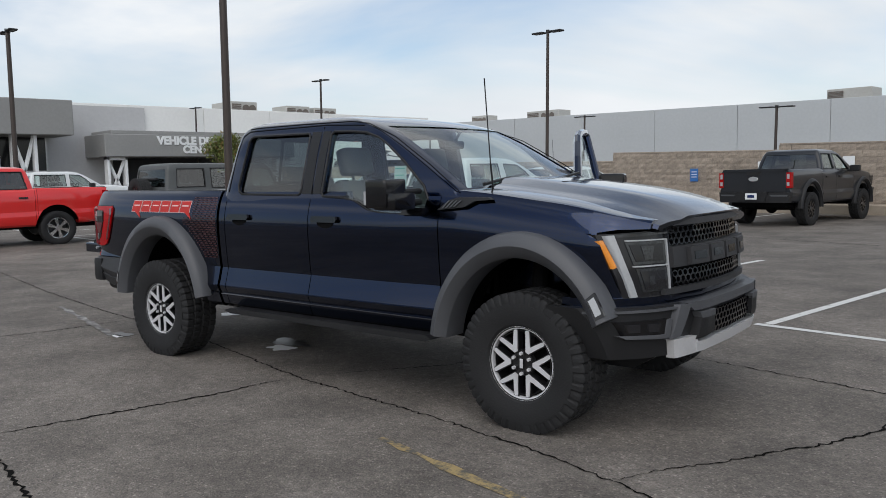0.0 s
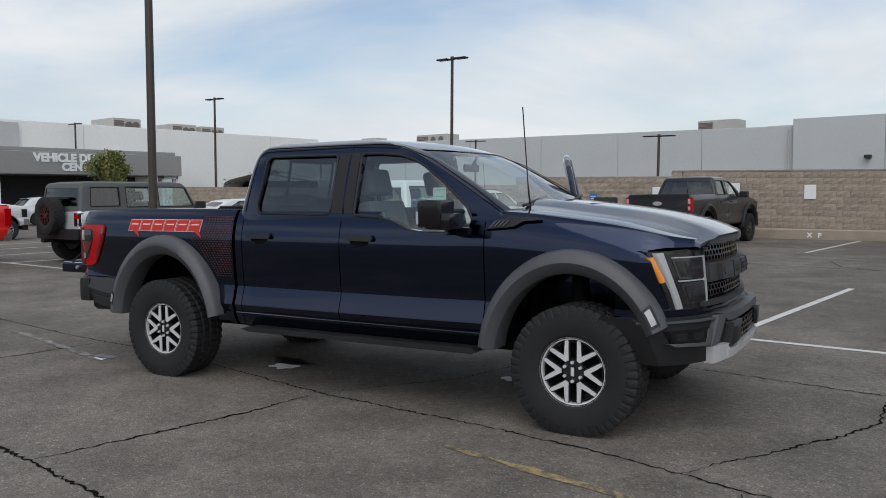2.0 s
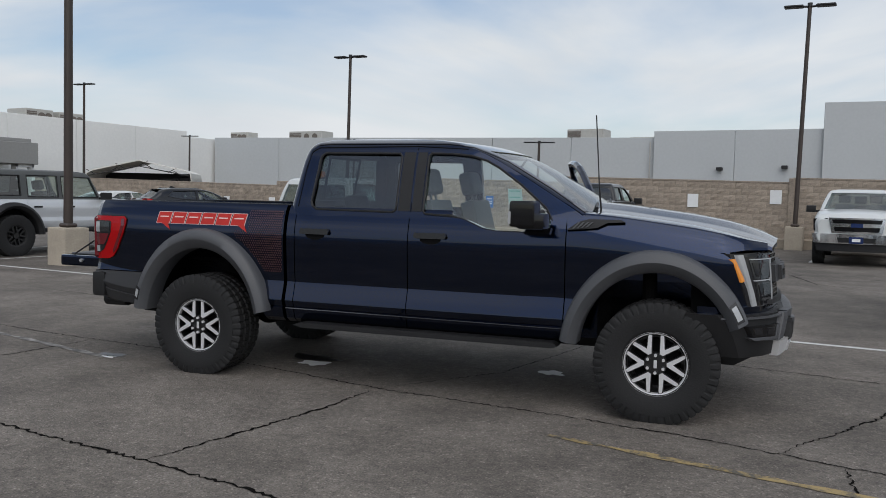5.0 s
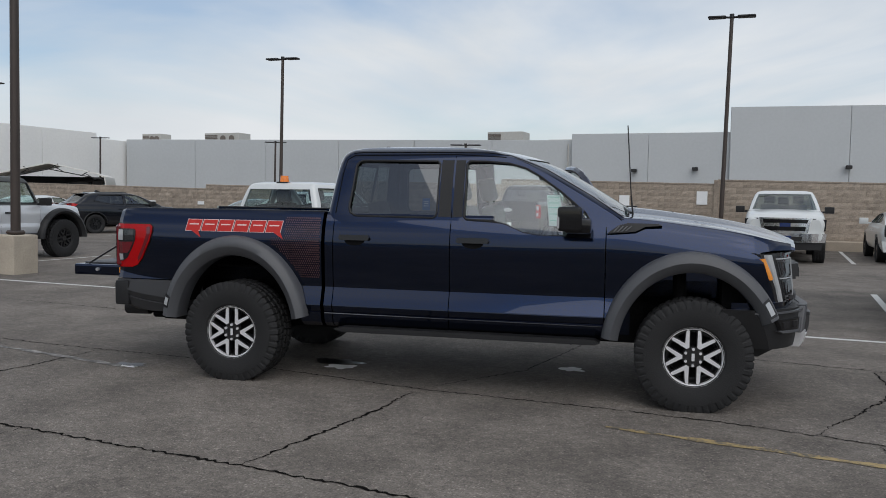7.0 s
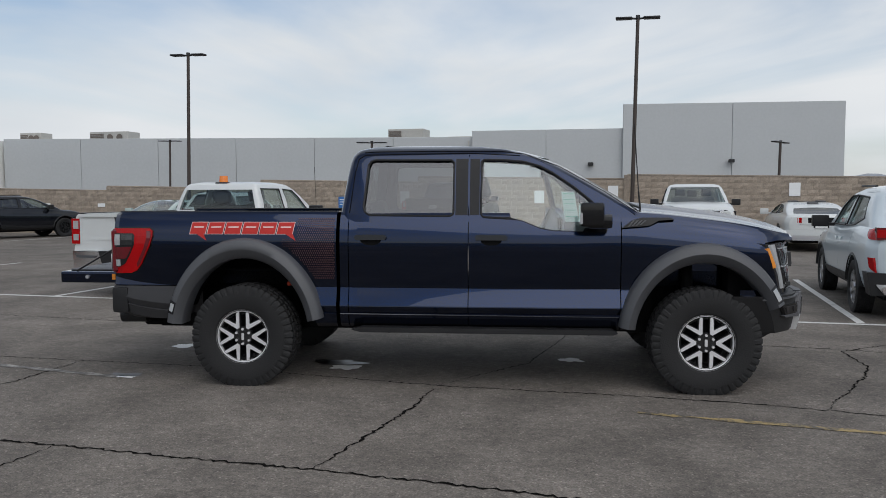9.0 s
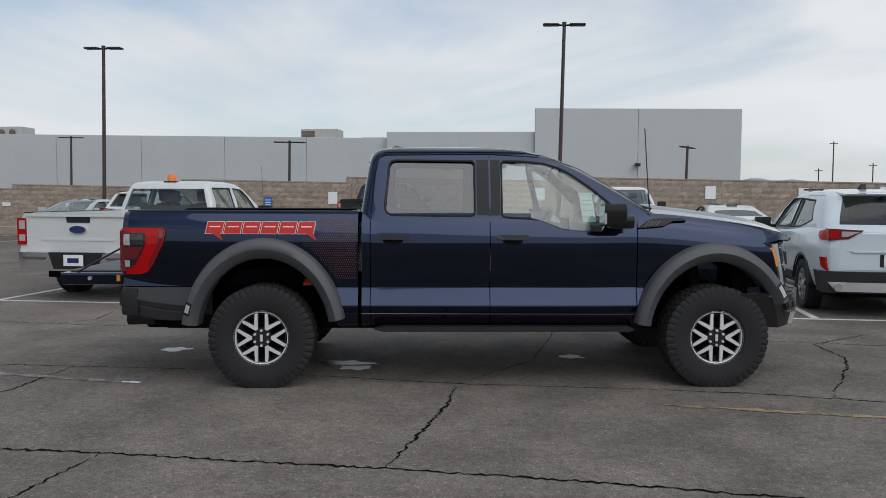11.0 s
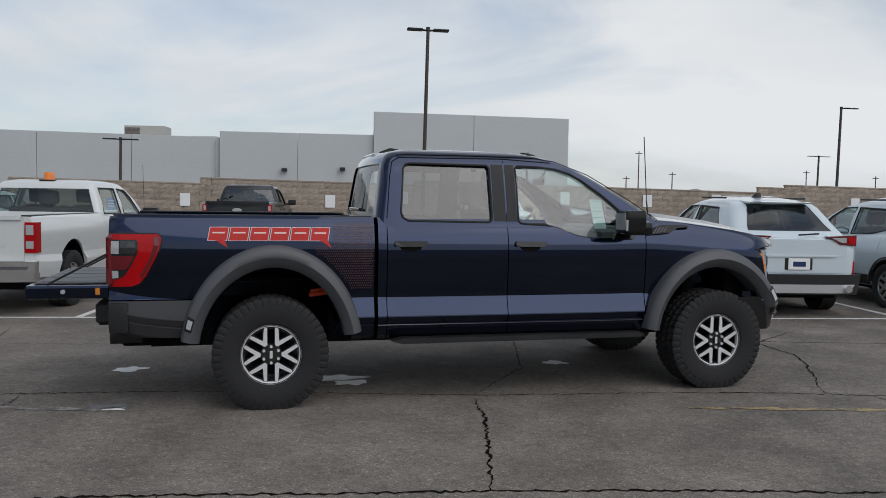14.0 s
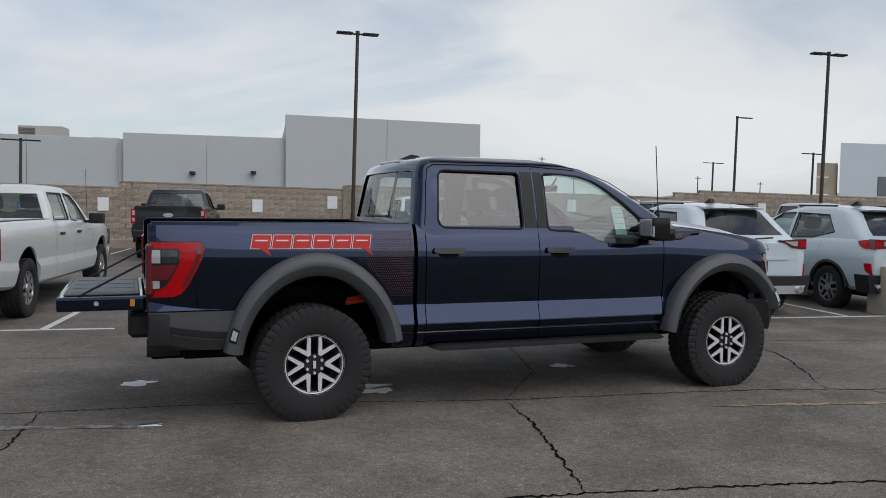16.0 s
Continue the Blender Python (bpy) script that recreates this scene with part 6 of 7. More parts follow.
def pickup(label, paint, m, wb=3.69, cab=2.3, group="", style="silver", wide=1.0, rad=0.4, lift=0.0, flare_mat=None, tail="block", front="chrome", side_glass=GLASS, beacon=False, bumper=CHROME, rim=0.235, lamp_mat=RED_LENS, four_door=True):
    t = thing("pickup_truck", label, "pickup truck", group, m)
    f = wb + 0.87
    x_cab = wb - 0.62 - cab                      # rear of the cab
    L = lift
    tab = [(-1.2, 0.6 + L, 1.36 + L, 0.97 * wide, 0.9, 0.0), (-1.1, 0.55 + L, 1.37 + L, 0.99 * wide, 0.9, 0.0), (0, 0.48 + L, 1.37 + L, wide, 0.9, 0.0), (x_cab - 0.05, 0.46 + L, 1.37 + L, wide, 0.9, 0.0), (x_cab + 0.3, 0.46 + L, 1.33 + L, wide, 0.9, 0.0),
           (wb - 0.7, 0.46 + L, 1.33 + L, wide, 0.9, 0.02), (wb - 0.2, 0.48 + L, 1.31 + L, wide, 0.9, 0.07), (wb + 0.4, 0.5 + L, 1.25 + L, 0.985 * wide, 0.9, 0.06), (f - 0.12, 0.55 + L, 1.2 + L, 0.94 * wide, 0.9, 0.03), (f, 0.58 + L, 1.12 + L, 0.86 * wide, 0.9, 0.0)]
    sh = Shell(tab, TRUCK_PROF)
    xw = wb - 0.62                               # windshield's foot
    ho = House([(1.27 + L, x_cab, xw + 0.05, 0.93), (1.34 + L, x_cab + 0.015, xw - 0.02, 0.9), (1.5 + L, x_cab + 0.05, xw - 0.25, 0.86), (1.7 + L, x_cab + 0.1, xw - 0.56, 0.79), (1.8 + L, x_cab + 0.14, xw - 0.75, 0.745), (1.86 + L, x_cab + 0.2, xw - 0.92, 0.68), (1.89 + L, x_cab + 0.35, xw - 1.1, 0.54)], 0.12, 0.04)
    xs = xw - 1.22 if four_door or cab > 2 else x_cab + 0.2   # split between the windows
    w1 = [(x_cab + 0.16, 1.36 + L), (xs - 0.09, 1.355 + L), (xs - 0.09, 1.765 + L), (x_cab + 0.24, 1.765 + L)]
    w2 = [(xs + 0.06, 1.35 + L), (xw - 0.75, 1.30 + L), (xw - 0.28, 1.28 + L), (xw - 0.62, 1.62 + L), (xw - 0.8, 1.74 + L), (xs + 0.06, 1.765 + L)]
    rz, rr = rad - 0.01, rad + 0.1
    ends = [
        ("tailgate", paint, ("r", [(-0.835, 1.355 + L), (0.835, 1.355 + L), (0.835, 0.8 + L), (-0.835, 0.8 + L)], 0.0), 0.02, 0.05, False, ""),
        ("tailgate_handle", TRIM_BLACK, ("r", [(-0.2, 1.345 + L), (0.2, 1.345 + L), (0.18, 1.23 + L), (-0.18, 1.23 + L)], 0.0), 0.03, 0.02, False, ""),
        ("tailgate_swage", paint, ("r", [(-0.6, 1.0 + L), (0.6, 1.0 + L), (0.56, 0.965 + L), (-0.56, 0.965 + L)], 0.0), 0.028, 0.02, False, ""),
        ("tailgate_lip", paint, ("r", [(-0.82, 1.36 + L), (0.82, 1.36 + L), (0.8, 1.315 + L), (-0.8, 1.315 + L)], 0.0), 0.045, 0.05, False, ""),
        ("tail_lamp", lamp_mat, ("r", [(0.845, 1.29 + L), (0.99 * wide, 1.29 + L), (0.99 * wide, 0.9 + L), (0.845, 0.9 + L)], 0.0), 0.02, 0.14, True, "red tail lamp with clear lenses"),
        ("reverse_lens", CLEAR_LENS, ("r", [(0.862, 1.255 + L), (0.955 * wide, 1.255 + L), (0.955 * wide, 1.13 + L), (0.862, 1.13 + L)], 0.0), 0.026, 0.02, True, ""),
        ("reverse_lens", CLEAR_LENS, ("r", [(0.862, 1.05 + L), (0.955 * wide, 1.05 + L), (0.955 * wide, 0.955 + L), (0.862, 0.955 + L)], 0.0), 0.026, 0.02, True, ""),
        ("rear_bumper", bumper, ("r", [(-0.98 * wide, 0.79 + L), (0.98 * wide, 0.79 + L), (0.95 * wide, 0.53 + L), (-0.95 * wide, 0.53 + L)], 0.1), 0.12, 0.18, False, ""),
        ("bumper_step", TRIM_BLACK, ("r", [(-0.42, 0.8 + L), (0.42, 0.8 + L), (0.34, 0.56 + L), (-0.34, 0.56 + L)], 0.1), 0.14, 0.1, False, ""),
        ("bumper_recess", PLASTIC, ("r", [(0.46, 0.73 + L), (0.9, 0.73 + L), (0.88, 0.69 + L), (0.5, 0.69 + L)], 0.1), 0.126, 0.02, True, ""),
        ("grille_frame", bumper, ("f", [(-0.62, 1.17 + L), (0.62, 1.17 + L), (0.54, 0.8 + L), (-0.54, 0.8 + L)], 0.12), 0.05, 0.08, False, ""),
        ("grille", GLOSS_BLACK, ("f", [(-0.54, 1.13 + L), (0.54, 1.13 + L), (0.47, 0.84 + L), (-0.47, 0.84 + L)], 0.12), 0.056, 0.02, False, ""),
        ("grille_bar", bumper, ("f", [(-0.52, 1.035 + L), (0.52, 1.035 + L), (0.5, 0.95 + L), (-0.5, 0.95 + L)], 0.12), 0.066, 0.02, False, ""),
        ("grille_badge", BLUE_BADGE, ("f", [(-0.13, 1.04 + L), (0.13, 1.04 + L), (0.13, 0.945 + L), (-0.13, 0.945 + L)], 0.12), 0.076, 0.02, False, "plain oval badge"),
        ("headlamp", SMOKED, ("f", [(0.64, 1.16 + L), (0.97 * wide, 1.13 + L), (0.95 * wide, 0.84 + L), (0.64, 0.83 + L)], 0.22), 0.05, 0.2, True, "dark lamp with amber and clear lenses"),
        ("light_lens", CLEAR_LENS, ("f", [(0.68, 1.13 + L), (0.8, 1.12 + L), (0.8, 1.03 + L), (0.68, 1.03 + L)], 0.22), 0.06, 0.02, True, ""),
        ("light_lens", AMBER, ("f", [(0.83, 1.1 + L), (0.9, 1.09 + L), (0.9, 0.9 + L), (0.83, 0.9 + L)], 0.22), 0.06, 0.02, True, ""),
        ("front_bumper", bumper, ("f", [(-0.98 * wide, 0.78 + L), (0.98 * wide, 0.78 + L), (0.94 * wide, 0.55 + L), (-0.94 * wide, 0.55 + L)], 0.22), 0.12, 0.2, False, ""),
        ("air_dam", TRIM_BLACK, ("f", [(-0.9, 0.56 + L), (0.9, 0.56 + L), (0.86, 0.36 + L), (-0.86, 0.36 + L)], 0.22), 0.06, 0.2, False, ""),
        ("bumper_inlet", TRIM_BLACK, ("f", [(-0.42, 0.7 + L), (0.42, 0.7 + L), (0.38, 0.58 + L), (-0.38, 0.58 + L)], 0.22), 0.126, 0.02, False, ""),
    ]
    fl = None
    if flare_mat:
        fl = [((x, rz + 0.01, rad + 0.22, rad + 0.34, rad + 0.1, rad + 0.2), (0.95 * wide, 1.05 * wide, 2, 178), flare_mat) for x in (0.0, wb)]
    build_car(t, paint, sh, ho, [w1, w2], [(0.0, rz, rr, rr + 0.06), (wb, rz, rr, rr + 0.06)], (rad, 0.28, rim, style, 0.012 if flare_mat else 0.008, 0.99 if not flare_mat else 1.02 * wide), [x_cab - 0.03, x_cab + 0.02, xs, wb - 0.67] if four_door else [x_cab - 0.03, x_cab + 0.02, wb - 0.67],
              bed=(-1.3, x_cab - 0.1, 0.77, 0.9 + L), front_glass=(1.36 + L, 1.79 + L), rear_glass=(1.38 + L, 1.75 + L), side_glass=side_glass, back_glass=GLASS_DARK if paint in (LEAD_P, GREY_P) else GLASS_REAR, ends=ends, handles=[(x_cab + 0.18, 1.15 + L), (xs + 0.12, 1.15 + L)] if four_door else [(xs + 0.12, 1.15 + L)],
              trim=TRIM_BLACK, mirror=(xw - 0.45, 1.02, 1.36 + L, TRIM_BLACK), cavity=(x_cab + 0.1, xw - 0.05), flares=fl)
    plate(t, -1.36, 0, 0.69 + L, -1)
    part("badge", prism(bmesh.new(), oval(0, 1.13 + L, 0.125, 0.052, 28), -1.255, -1.215, "x"), BLUE_BADGE if paint is not LEAD_P else SATIN, t, "plain oval maker's badge")
    part("badge_rim", prism(bmesh.new(), oval(0, 1.13 + L, 0.135, 0.06, 28), -1.25, -1.215, "x"), CHROME, t)
    for s in (-1, 1):
        part("bed_rail_cap", box(bmesh.new(), -1.18, x_cab - 0.06, s * 0.78, s * 0.9 * wide, 1.362 + L, 1.38 + L, 0.006), TRIM_BLACK, t)
    plate(t, f + 0.14, 0, 0.64 + L, 1, BLUE_BADGE, SIGN_WHITE)
    b = bmesh.new()
    box(b, x_cab + 0.16, x_cab + 0.24, -0.2, 0.2, 1.80 + L, 1.83 + L, 0.01)
    part("high_brake_lamp", b, RED_DARK, t)
    if beacon:
        b = bmesh.new()
        cyl(b, 0.085, 0.12, pose(x_cab + 0.27, 0.0, 1.885 + L), 20, 0.075)
        part("beacon", b, BEACON, t, "orange warning beacon", True)
        part("beacon_base", box(bmesh.new(), x_cab + 0.17, x_cab + 0.37, -0.12, 0.12, 1.85 + L, 1.89 + L, 0.01), TRIM_BLACK, t)
        b = bmesh.new()
        rod(b, (wb - 0.35, -0.8, 1.33), (wb - 0.42, -0.8, 2.15), 0.004, 5)
        part("mast_antenna", b, TRIM_BLACK, t)
    return t


def crossover(label, paint, m, wb=2.71, ro=0.93, fo=0.9, h=1.66, half=0.92, rad=0.35, style="silver", clad=True, name="suv", group="", side_glass=GLASS_MID, rake=0.6, belt=1.05, lamps="slim", spoiler=True, roof=None, rear_glass=None, category="suv"):
    """A crossover or, with a low roof and long rake, a saloon or coupe."""
    t = thing(name, label, category, group, m)
    x0, x1 = -ro, wb + fo
    up = 0.05 if clad else 0.0                   # the belt rises to the rear
    tab = [(x0, 0.5, belt - 0.05 + up, half * 0.78, 0.9, 0), (x0 + 0.03, 0.46, belt - 0.02 + up, half * 0.86, 0.9, 0), (x0 + 0.1, 0.42, belt + up, half * 0.925, 0.9, 0), (x0 + 0.26, 0.36, belt + 0.02 + up, half * 0.975, 0.9, 0), (0, 0.32, belt + 0.02 + up, half, 0.9, 0), (wb * 0.5, 0.3, belt, half, 0.9, 0), (wb - 0.45, 0.3, belt - 0.01, half, 0.9, 0.03),
           (wb, 0.32, belt - 0.07, half * 0.99, 0.9, 0.07), (x1 - 0.3, 0.36, belt - 0.16, half * 0.95, 0.9, 0.06), (x1 - 0.08, 0.42, belt - 0.27, half * 0.85, 0.9, 0.03), (x1, 0.48, belt - 0.38, half * 0.7, 0.9, 0)]
    sh = Shell(tab, CAR_PROF)
    xw = wb - 0.18
    g = h - belt
    ho = House([(belt - 0.06, x0 + 0.12, xw + 0.1, half * 0.9), (belt + 0.02, x0 + 0.15, xw, half * 0.885), (belt + g * 0.35, x0 + 0.15 + rake * 0.45, xw - 0.4, half * 0.825), (belt + g * 0.65, x0 + 0.15 + rake * 0.8, xw - 0.75, half * 0.745), (belt + g * 0.8, x0 + 0.15 + rake, xw - 1.0, half * 0.685),
                (belt + g * 0.9, x0 + 0.22 + rake * 1.25, xw - 1.25, half * 0.6), (belt + g * 0.96, x0 + 0.4 + rake * 1.55, xw - 1.45, half * 0.48), (h - 0.01, x0 + 0.75 + rake * 1.7, xw - 1.65, half * 0.3)], 0.14, 0.1, 0.17 if clad else 0.14)
    zb, zt = belt + 0.05, belt + g * 0.76
    xm = wb * 0.42
    rx = x0 + 0.15 + rake
    w1 = [(rx * 0.6 + (0.12 if clad else 0.0), zb + (0.12 if clad else 0.06)), (xm - 0.62, zb + 0.02), (xm - 0.03, zb - 0.005), (xm - 0.03, zt), (rx + 0.45, zt - 0.03)]
    w2 = [(xm + 0.05, zb - 0.005), (xw - 0.42, zb - 0.01), (xw - 0.72, zb + (zt - zb) * 0.6), (xw - 1.0, zt - 0.01), (xm + 0.05, zt)]
    rr = rad + 0.07
    zl = belt - 0.09
    ends = [
        ("rear_bumper", TRIM_BLACK if clad else paint, ("r", [(-half * 0.985, 0.6), (half * 0.985, 0.6), (half * 0.93, 0.32), (-half * 0.93, 0.32)], 0.09), 0.05, 0.3, False, ""),
        ("bumper_insert", SATIN, ("r", [(-half * 0.88, 0.46), (half * 0.88, 0.46), (half * 0.78, 0.34), (-half * 0.78, 0.34)], 0.09), 0.065, 0.05, False, ""),
        ("liftgate", paint, ("r", [(-half * 0.74, belt + up - 0.03), (half * 0.74, belt + up - 0.03), (half * 0.74, 0.62), (-half * 0.74, 0.62)], 0.03), 0.012, 0.05, False, ""),
        ("gate_swage", paint, ("r", [(-half * 0.6, belt - 0.2), (half * 0.6, belt - 0.2), (half * 0.56, belt - 0.225), (-half * 0.56, belt - 0.225)], 0.03), 0.03, 0.03, False, ""),
        ("grille", GLOSS_BLACK, ("f", [(-0.5, belt - 0.3), (0.5, belt - 0.3), (0.42, belt - 0.52), (-0.42, belt - 0.52)], 0.5), 0.03, 0.08, False, ""),
        ("headlamp", CLEAR_LENS, ("f", [(0.5, belt - 0.24), (half * 0.92, belt - 0.2), (half * 0.9, belt - 0.33), (0.5, belt - 0.36)], 0.5), 0.02, 0.25, True, ""),
        ("front_bumper", TRIM_BLACK if clad else paint, ("f", [(-half * 0.9, 0.55), (half * 0.9, 0.55), (half * 0.85, 0.28), (-half * 0.85, 0.28)], 0.5), 0.03, 0.15, False, ""),
    ]
    if lamps == "slim":
        zl = belt + 0.01
        ends += [("tail_lamp", RED_DARK, ("r", [(0.4, zl + 0.055), (half * 0.885, zl + 0.075), (half * 0.885, zl - 0.08), (0.58, zl - 0.06)], 0.06), 0.03, 0.12, True, "slim red wraparound tail lamp"),
                 ("clear_lens", CLEAR_LENS, ("r", [(0.45, zl + 0.035), (half * 0.72, zl + 0.04), (half * 0.72, zl - 0.03), (0.6, zl - 0.03)], 0.06), 0.036, 0.02, True, ""),
                 ("lamp_stripe", RED_LENS, ("r", [(half * 0.74, zl + 0.05), (half * 0.88, zl + 0.05), (half * 0.88, zl - 0.05), (half * 0.76, zl - 0.045)], 0.06), 0.036, 0.02, True, "")]
        for s in (-1, 1):
            part("tail_lamp", side_slab(sh, [(x0 + 0.05, zl + 0.072), (x0 + 0.2, zl + 0.062), (x0 + 0.34, zl + 0.04), (x0 + 0.26, zl - 0.03), (x0 + 0.16, zl - 0.075), (x0 + 0.05, zl - 0.078)], s, 0.012, 0.04, 0.05), RED_LENS, t, "red side of the tail lamp")
            part("bumper_reflector", side_slab(sh, [(x0 + 0.06, 0.78), (x0 + 0.15, 0.78), (x0 + 0.13, 0.66), (x0 + 0.05, 0.6)], s, 0.01, 0.03, 0.05), RED_LENS, t)
    elif lamps == "bars":
        for k in range(3):
            y = 0.5 + 0.1 * k
            ends.append(("tail_lamp", RED_LENS, ("r", [(y, zl + 0.05), (y + 0.07, zl + 0.05), (y + 0.07, zl - 0.09), (y, zl - 0.09)], 0.2), 0.05, 0.1, True, "red bar tail lamp"))
        ends.append(("rear_panel", GLOSS_BLACK, ("r", [(-0.46, zl + 0.05), (0.46, zl + 0.05), (0.46, zl - 0.09), (-0.46, zl - 0.09)], 0.22), 0.02, 0.05, False, ""))
    else:
        ends.append(("tail_lamp", RED_LENS, ("r", [(0.5, zl + 0.06), (half * 0.97, zl + 0.06), (half * 0.97, zl - 0.1), (0.56, zl - 0.08)], 0.2), 0.06, 0.2, True, "red tail lamp"))
    cl = None
    if clad:
        cl = [([(rad + 0.12, 0.32), (wb - rad - 0.12, 0.3), (wb - rad - 0.1, 0.46), (rad + 0.1, 0.48)], TRIM_BLACK)]
    fl = [((x, rad - 0.01, rr + 0.045, rr + 0.045, rr - 0.02, rr - 0.02), (half * 0.955, half * 1.005, 6, 174), TRIM_BLACK) for x in (0.0, wb)] if clad else None
    build_car(t, paint, sh, ho, [w1, w2], [(0.0, rad - 0.01, rr, rr), (wb, rad - 0.01, rr, rr)], (rad, 0.23, rad * 0.66, style, 0.006, half - 0.01), [-0.15 + rr * 0.9, xm, wb - 0.52], roof=roof, front_glass=(belt + 0.05, belt + g * 0.86), rear_glass=rear_glass or ((belt + 0.13, belt + g * 0.8) if clad else (belt + 0.06, belt + g * 0.82)), side_glass=side_glass, back_glass=GLASS_DARK,
              ends=ends, handles=[(xm - 0.3, belt - 0.13), (xm + 0.1, belt - 0.14)], mirror=(xw - 0.42, half * 0.98, belt + 0.08, paint if not clad else TRIM_BLACK), clad=cl, cavity=(x0 + 0.5, xw), flares=fl)
    if spoiler:
        z = belt + g * 0.9
        b = bmesh.new()
        prism(b, [(x0 + 0.06 + rake * 0.85, z - 0.03), (x0 + 0.4 + rake * 1.25, z + 0.012), (x0 + 0.4 + rake * 1.25, z - 0.03), (x0 + 0.08 + rake * 0.85, z - 0.05)], -half * 0.5, half * 0.5)
        part("roof_spoiler", b, paint, t)
        b = bmesh.new()
        prism(b, [(x0 + rake + 0.7, h - 0.02), (x0 + rake + 0.95, h - 0.015), (x0 + rake + 0.76, h + 0.06)], -0.03, 0.03)
        part("shark_fin", b, TRIM_BLACK, t)
        b = bmesh.new()
        rod(b, (x0 + 0.02, 0.0, belt + 0.08), (x0 + 0.04, -0.3, belt + 0.1), 0.012, 6)
        part("rear_wiper", b, TRIM_BLACK, t)
    if clad:
        for s in (-1, 1):
            b = bmesh.new()
            cyl(b, 0.05, 0.14, pose(x0 - 0.075, s * half * 0.76, 0.4, 0, 90, 0), 14)
            part("tailpipe", b, CHROME, t, "", True)
            b = bmesh.new()
            rod(b, (x0 + 0.5 + rake, s * half * 0.66, h - 0.03), (xw - 1.35, s * half * 0.66, h - 0.02), 0.014, 6)
            part("roof_rail", b, TRIM_BLACK, t)
    b = box(bmesh.new(), x0 - 0.02, x0 + 0.05, -0.2, 0.2, 0.66, 0.83, 0.01)
    part("plate_recess", b, TRIM_BLACK if clad else GLOSS_BLACK, t)
    plate(t, x0 - 0.022, 0, 0.745, -1)
    return t


def off_roader(m):
    t = thing("off_road_suv", "silver off-road suv with grey hardtop and rear spare wheel", "suv", m=m)
    wb, half, rad = 2.95, 0.98, 0.46
    tab = [(-0.82, 0.72, 1.2, 0.9, 0.9, 0), (-0.76, 0.64, 1.24, 0.95, 0.9, 0), (0, 0.58, 1.25, half, 0.9, 0), (wb - 0.6, 0.56, 1.25, half, 0.9, 0.02), (wb, 0.58, 1.24, half, 0.9, 0.05), (wb + 0.55, 0.62, 1.2, 0.96, 0.9, 0.04), (wb + 0.68, 0.7, 1.08, 0.88, 0.9, 0)]
    sh = Shell(tab, TRUCK_PROF)
    xw = wb - 0.5
    ho = House([(1.2, -0.78, xw + 0.03, 0.9), (1.28, -0.77, xw - 0.02, 0.88), (1.6, -0.72, xw - 0.2, 0.83), (1.82, -0.68, xw - 0.34, 0.79), (1.88, -0.62, xw - 0.42, 0.75), (1.91, -0.45, xw - 0.6, 0.6)], 0.06, 0.03)
    w0 = [(-0.5, 1.33), (0.25, 1.33), (0.25, 1.77), (-0.46, 1.77)]
    w1 = [(0.42, 1.3), (1.2, 1.3), (1.2, 1.78), (0.42, 1.78)]
    w2 = [(1.3, 1.3), (xw - 0.16, 1.3), (xw - 0.36, 1.76), (1.3, 1.78)]
    ends = [("tail_lamp", SMOKED, ("r", [(0.72, 1.18), (0.92, 1.18), (0.92, 0.88), (0.72, 0.88)], 0.05), 0.03, 0.1, True, "dark tail lamp"),
            ("lamp_glow", RED_LENS, ("r", [(0.75, 1.15), (0.89, 1.15), (0.89, 1.05), (0.75, 1.05)], 0.05), 0.036, 0.02, True, ""),
            ("rear_bumper", TRIM_BLACK, ("r", [(-0.95, 0.82), (0.95, 0.82), (0.9, 0.58), (-0.9, 0.58)], 0.1), 0.12, 0.2, False, ""),
            ("front_bumper", TRIM_BLACK, ("f", [(-0.95, 0.85), (0.95, 0.85), (0.9, 0.6), (-0.9, 0.6)], 0.15), 0.14, 0.2, False, ""),
            ("grille", GLOSS_BLACK, ("f", [(-0.85, 1.12), (0.85, 1.12), (0.85, 0.9), (-0.85, 0.9)], 0.12), 0.03, 0.06, False, "")]
    fl = [((x, rad, rad + 0.26, rad + 0.26, rad + 0.1, rad + 0.12), (0.93, 1.1, 0, 180), TRIM_BLACK) for x in (0.0, wb)]
    build_car(t, SILVER_P, sh, ho, [w0, w1, w2], [(0, rad, rad + 0.12, rad + 0.14), (wb, rad, rad + 0.12, rad + 0.14)], (rad, 0.31, 0.23, "dark", 0.014, 1.07), [0.36, 1.25, wb - 0.62], roof=HARDTOP, front_glass=(1.3, 1.82), rear_glass=(1.34, 1.76), side_glass=GLASS_DARK,
              ends=ends, handles=[(0.5, 1.08), (1.35, 1.08)], trim=TRIM_BLACK, mirror=(xw - 0.1, 1.0, 1.33, TRIM_BLACK), cavity=(-0.5, xw), flares=fl)
    for s in (-1, 1):
        part("rock_rail", box(bmesh.new(), 0.6, 2.35, s * 0.88, s * 1.0, 0.5, 0.6, 0.02), TRIM_BLACK, t)
    w = wheel(t, -1.0, -0.15, rad - 0.02, 0.28, 0.23, "dark", 32, 0.014, 0, 1.12)
    w.name = "spare_wheel"
    w.matrix_local = Matrix.Translation((-1.02, 0.0, 1.12)) @ pose(0, 0, 0, 0, -90, 0)
    part("spare_carrier", box(bmesh.new(), -0.9, -0.76, -0.2, 0.2, 0.9, 1.3, 0.02), TRIM_BLACK, t)
    b = bmesh.new()
    box(b, -0.86, -0.78, -0.5, 0.5, 1.5, 1.56, 0.01)
    part("brake_lamp_bracket", b, TRIM_BLACK, t)
    return t


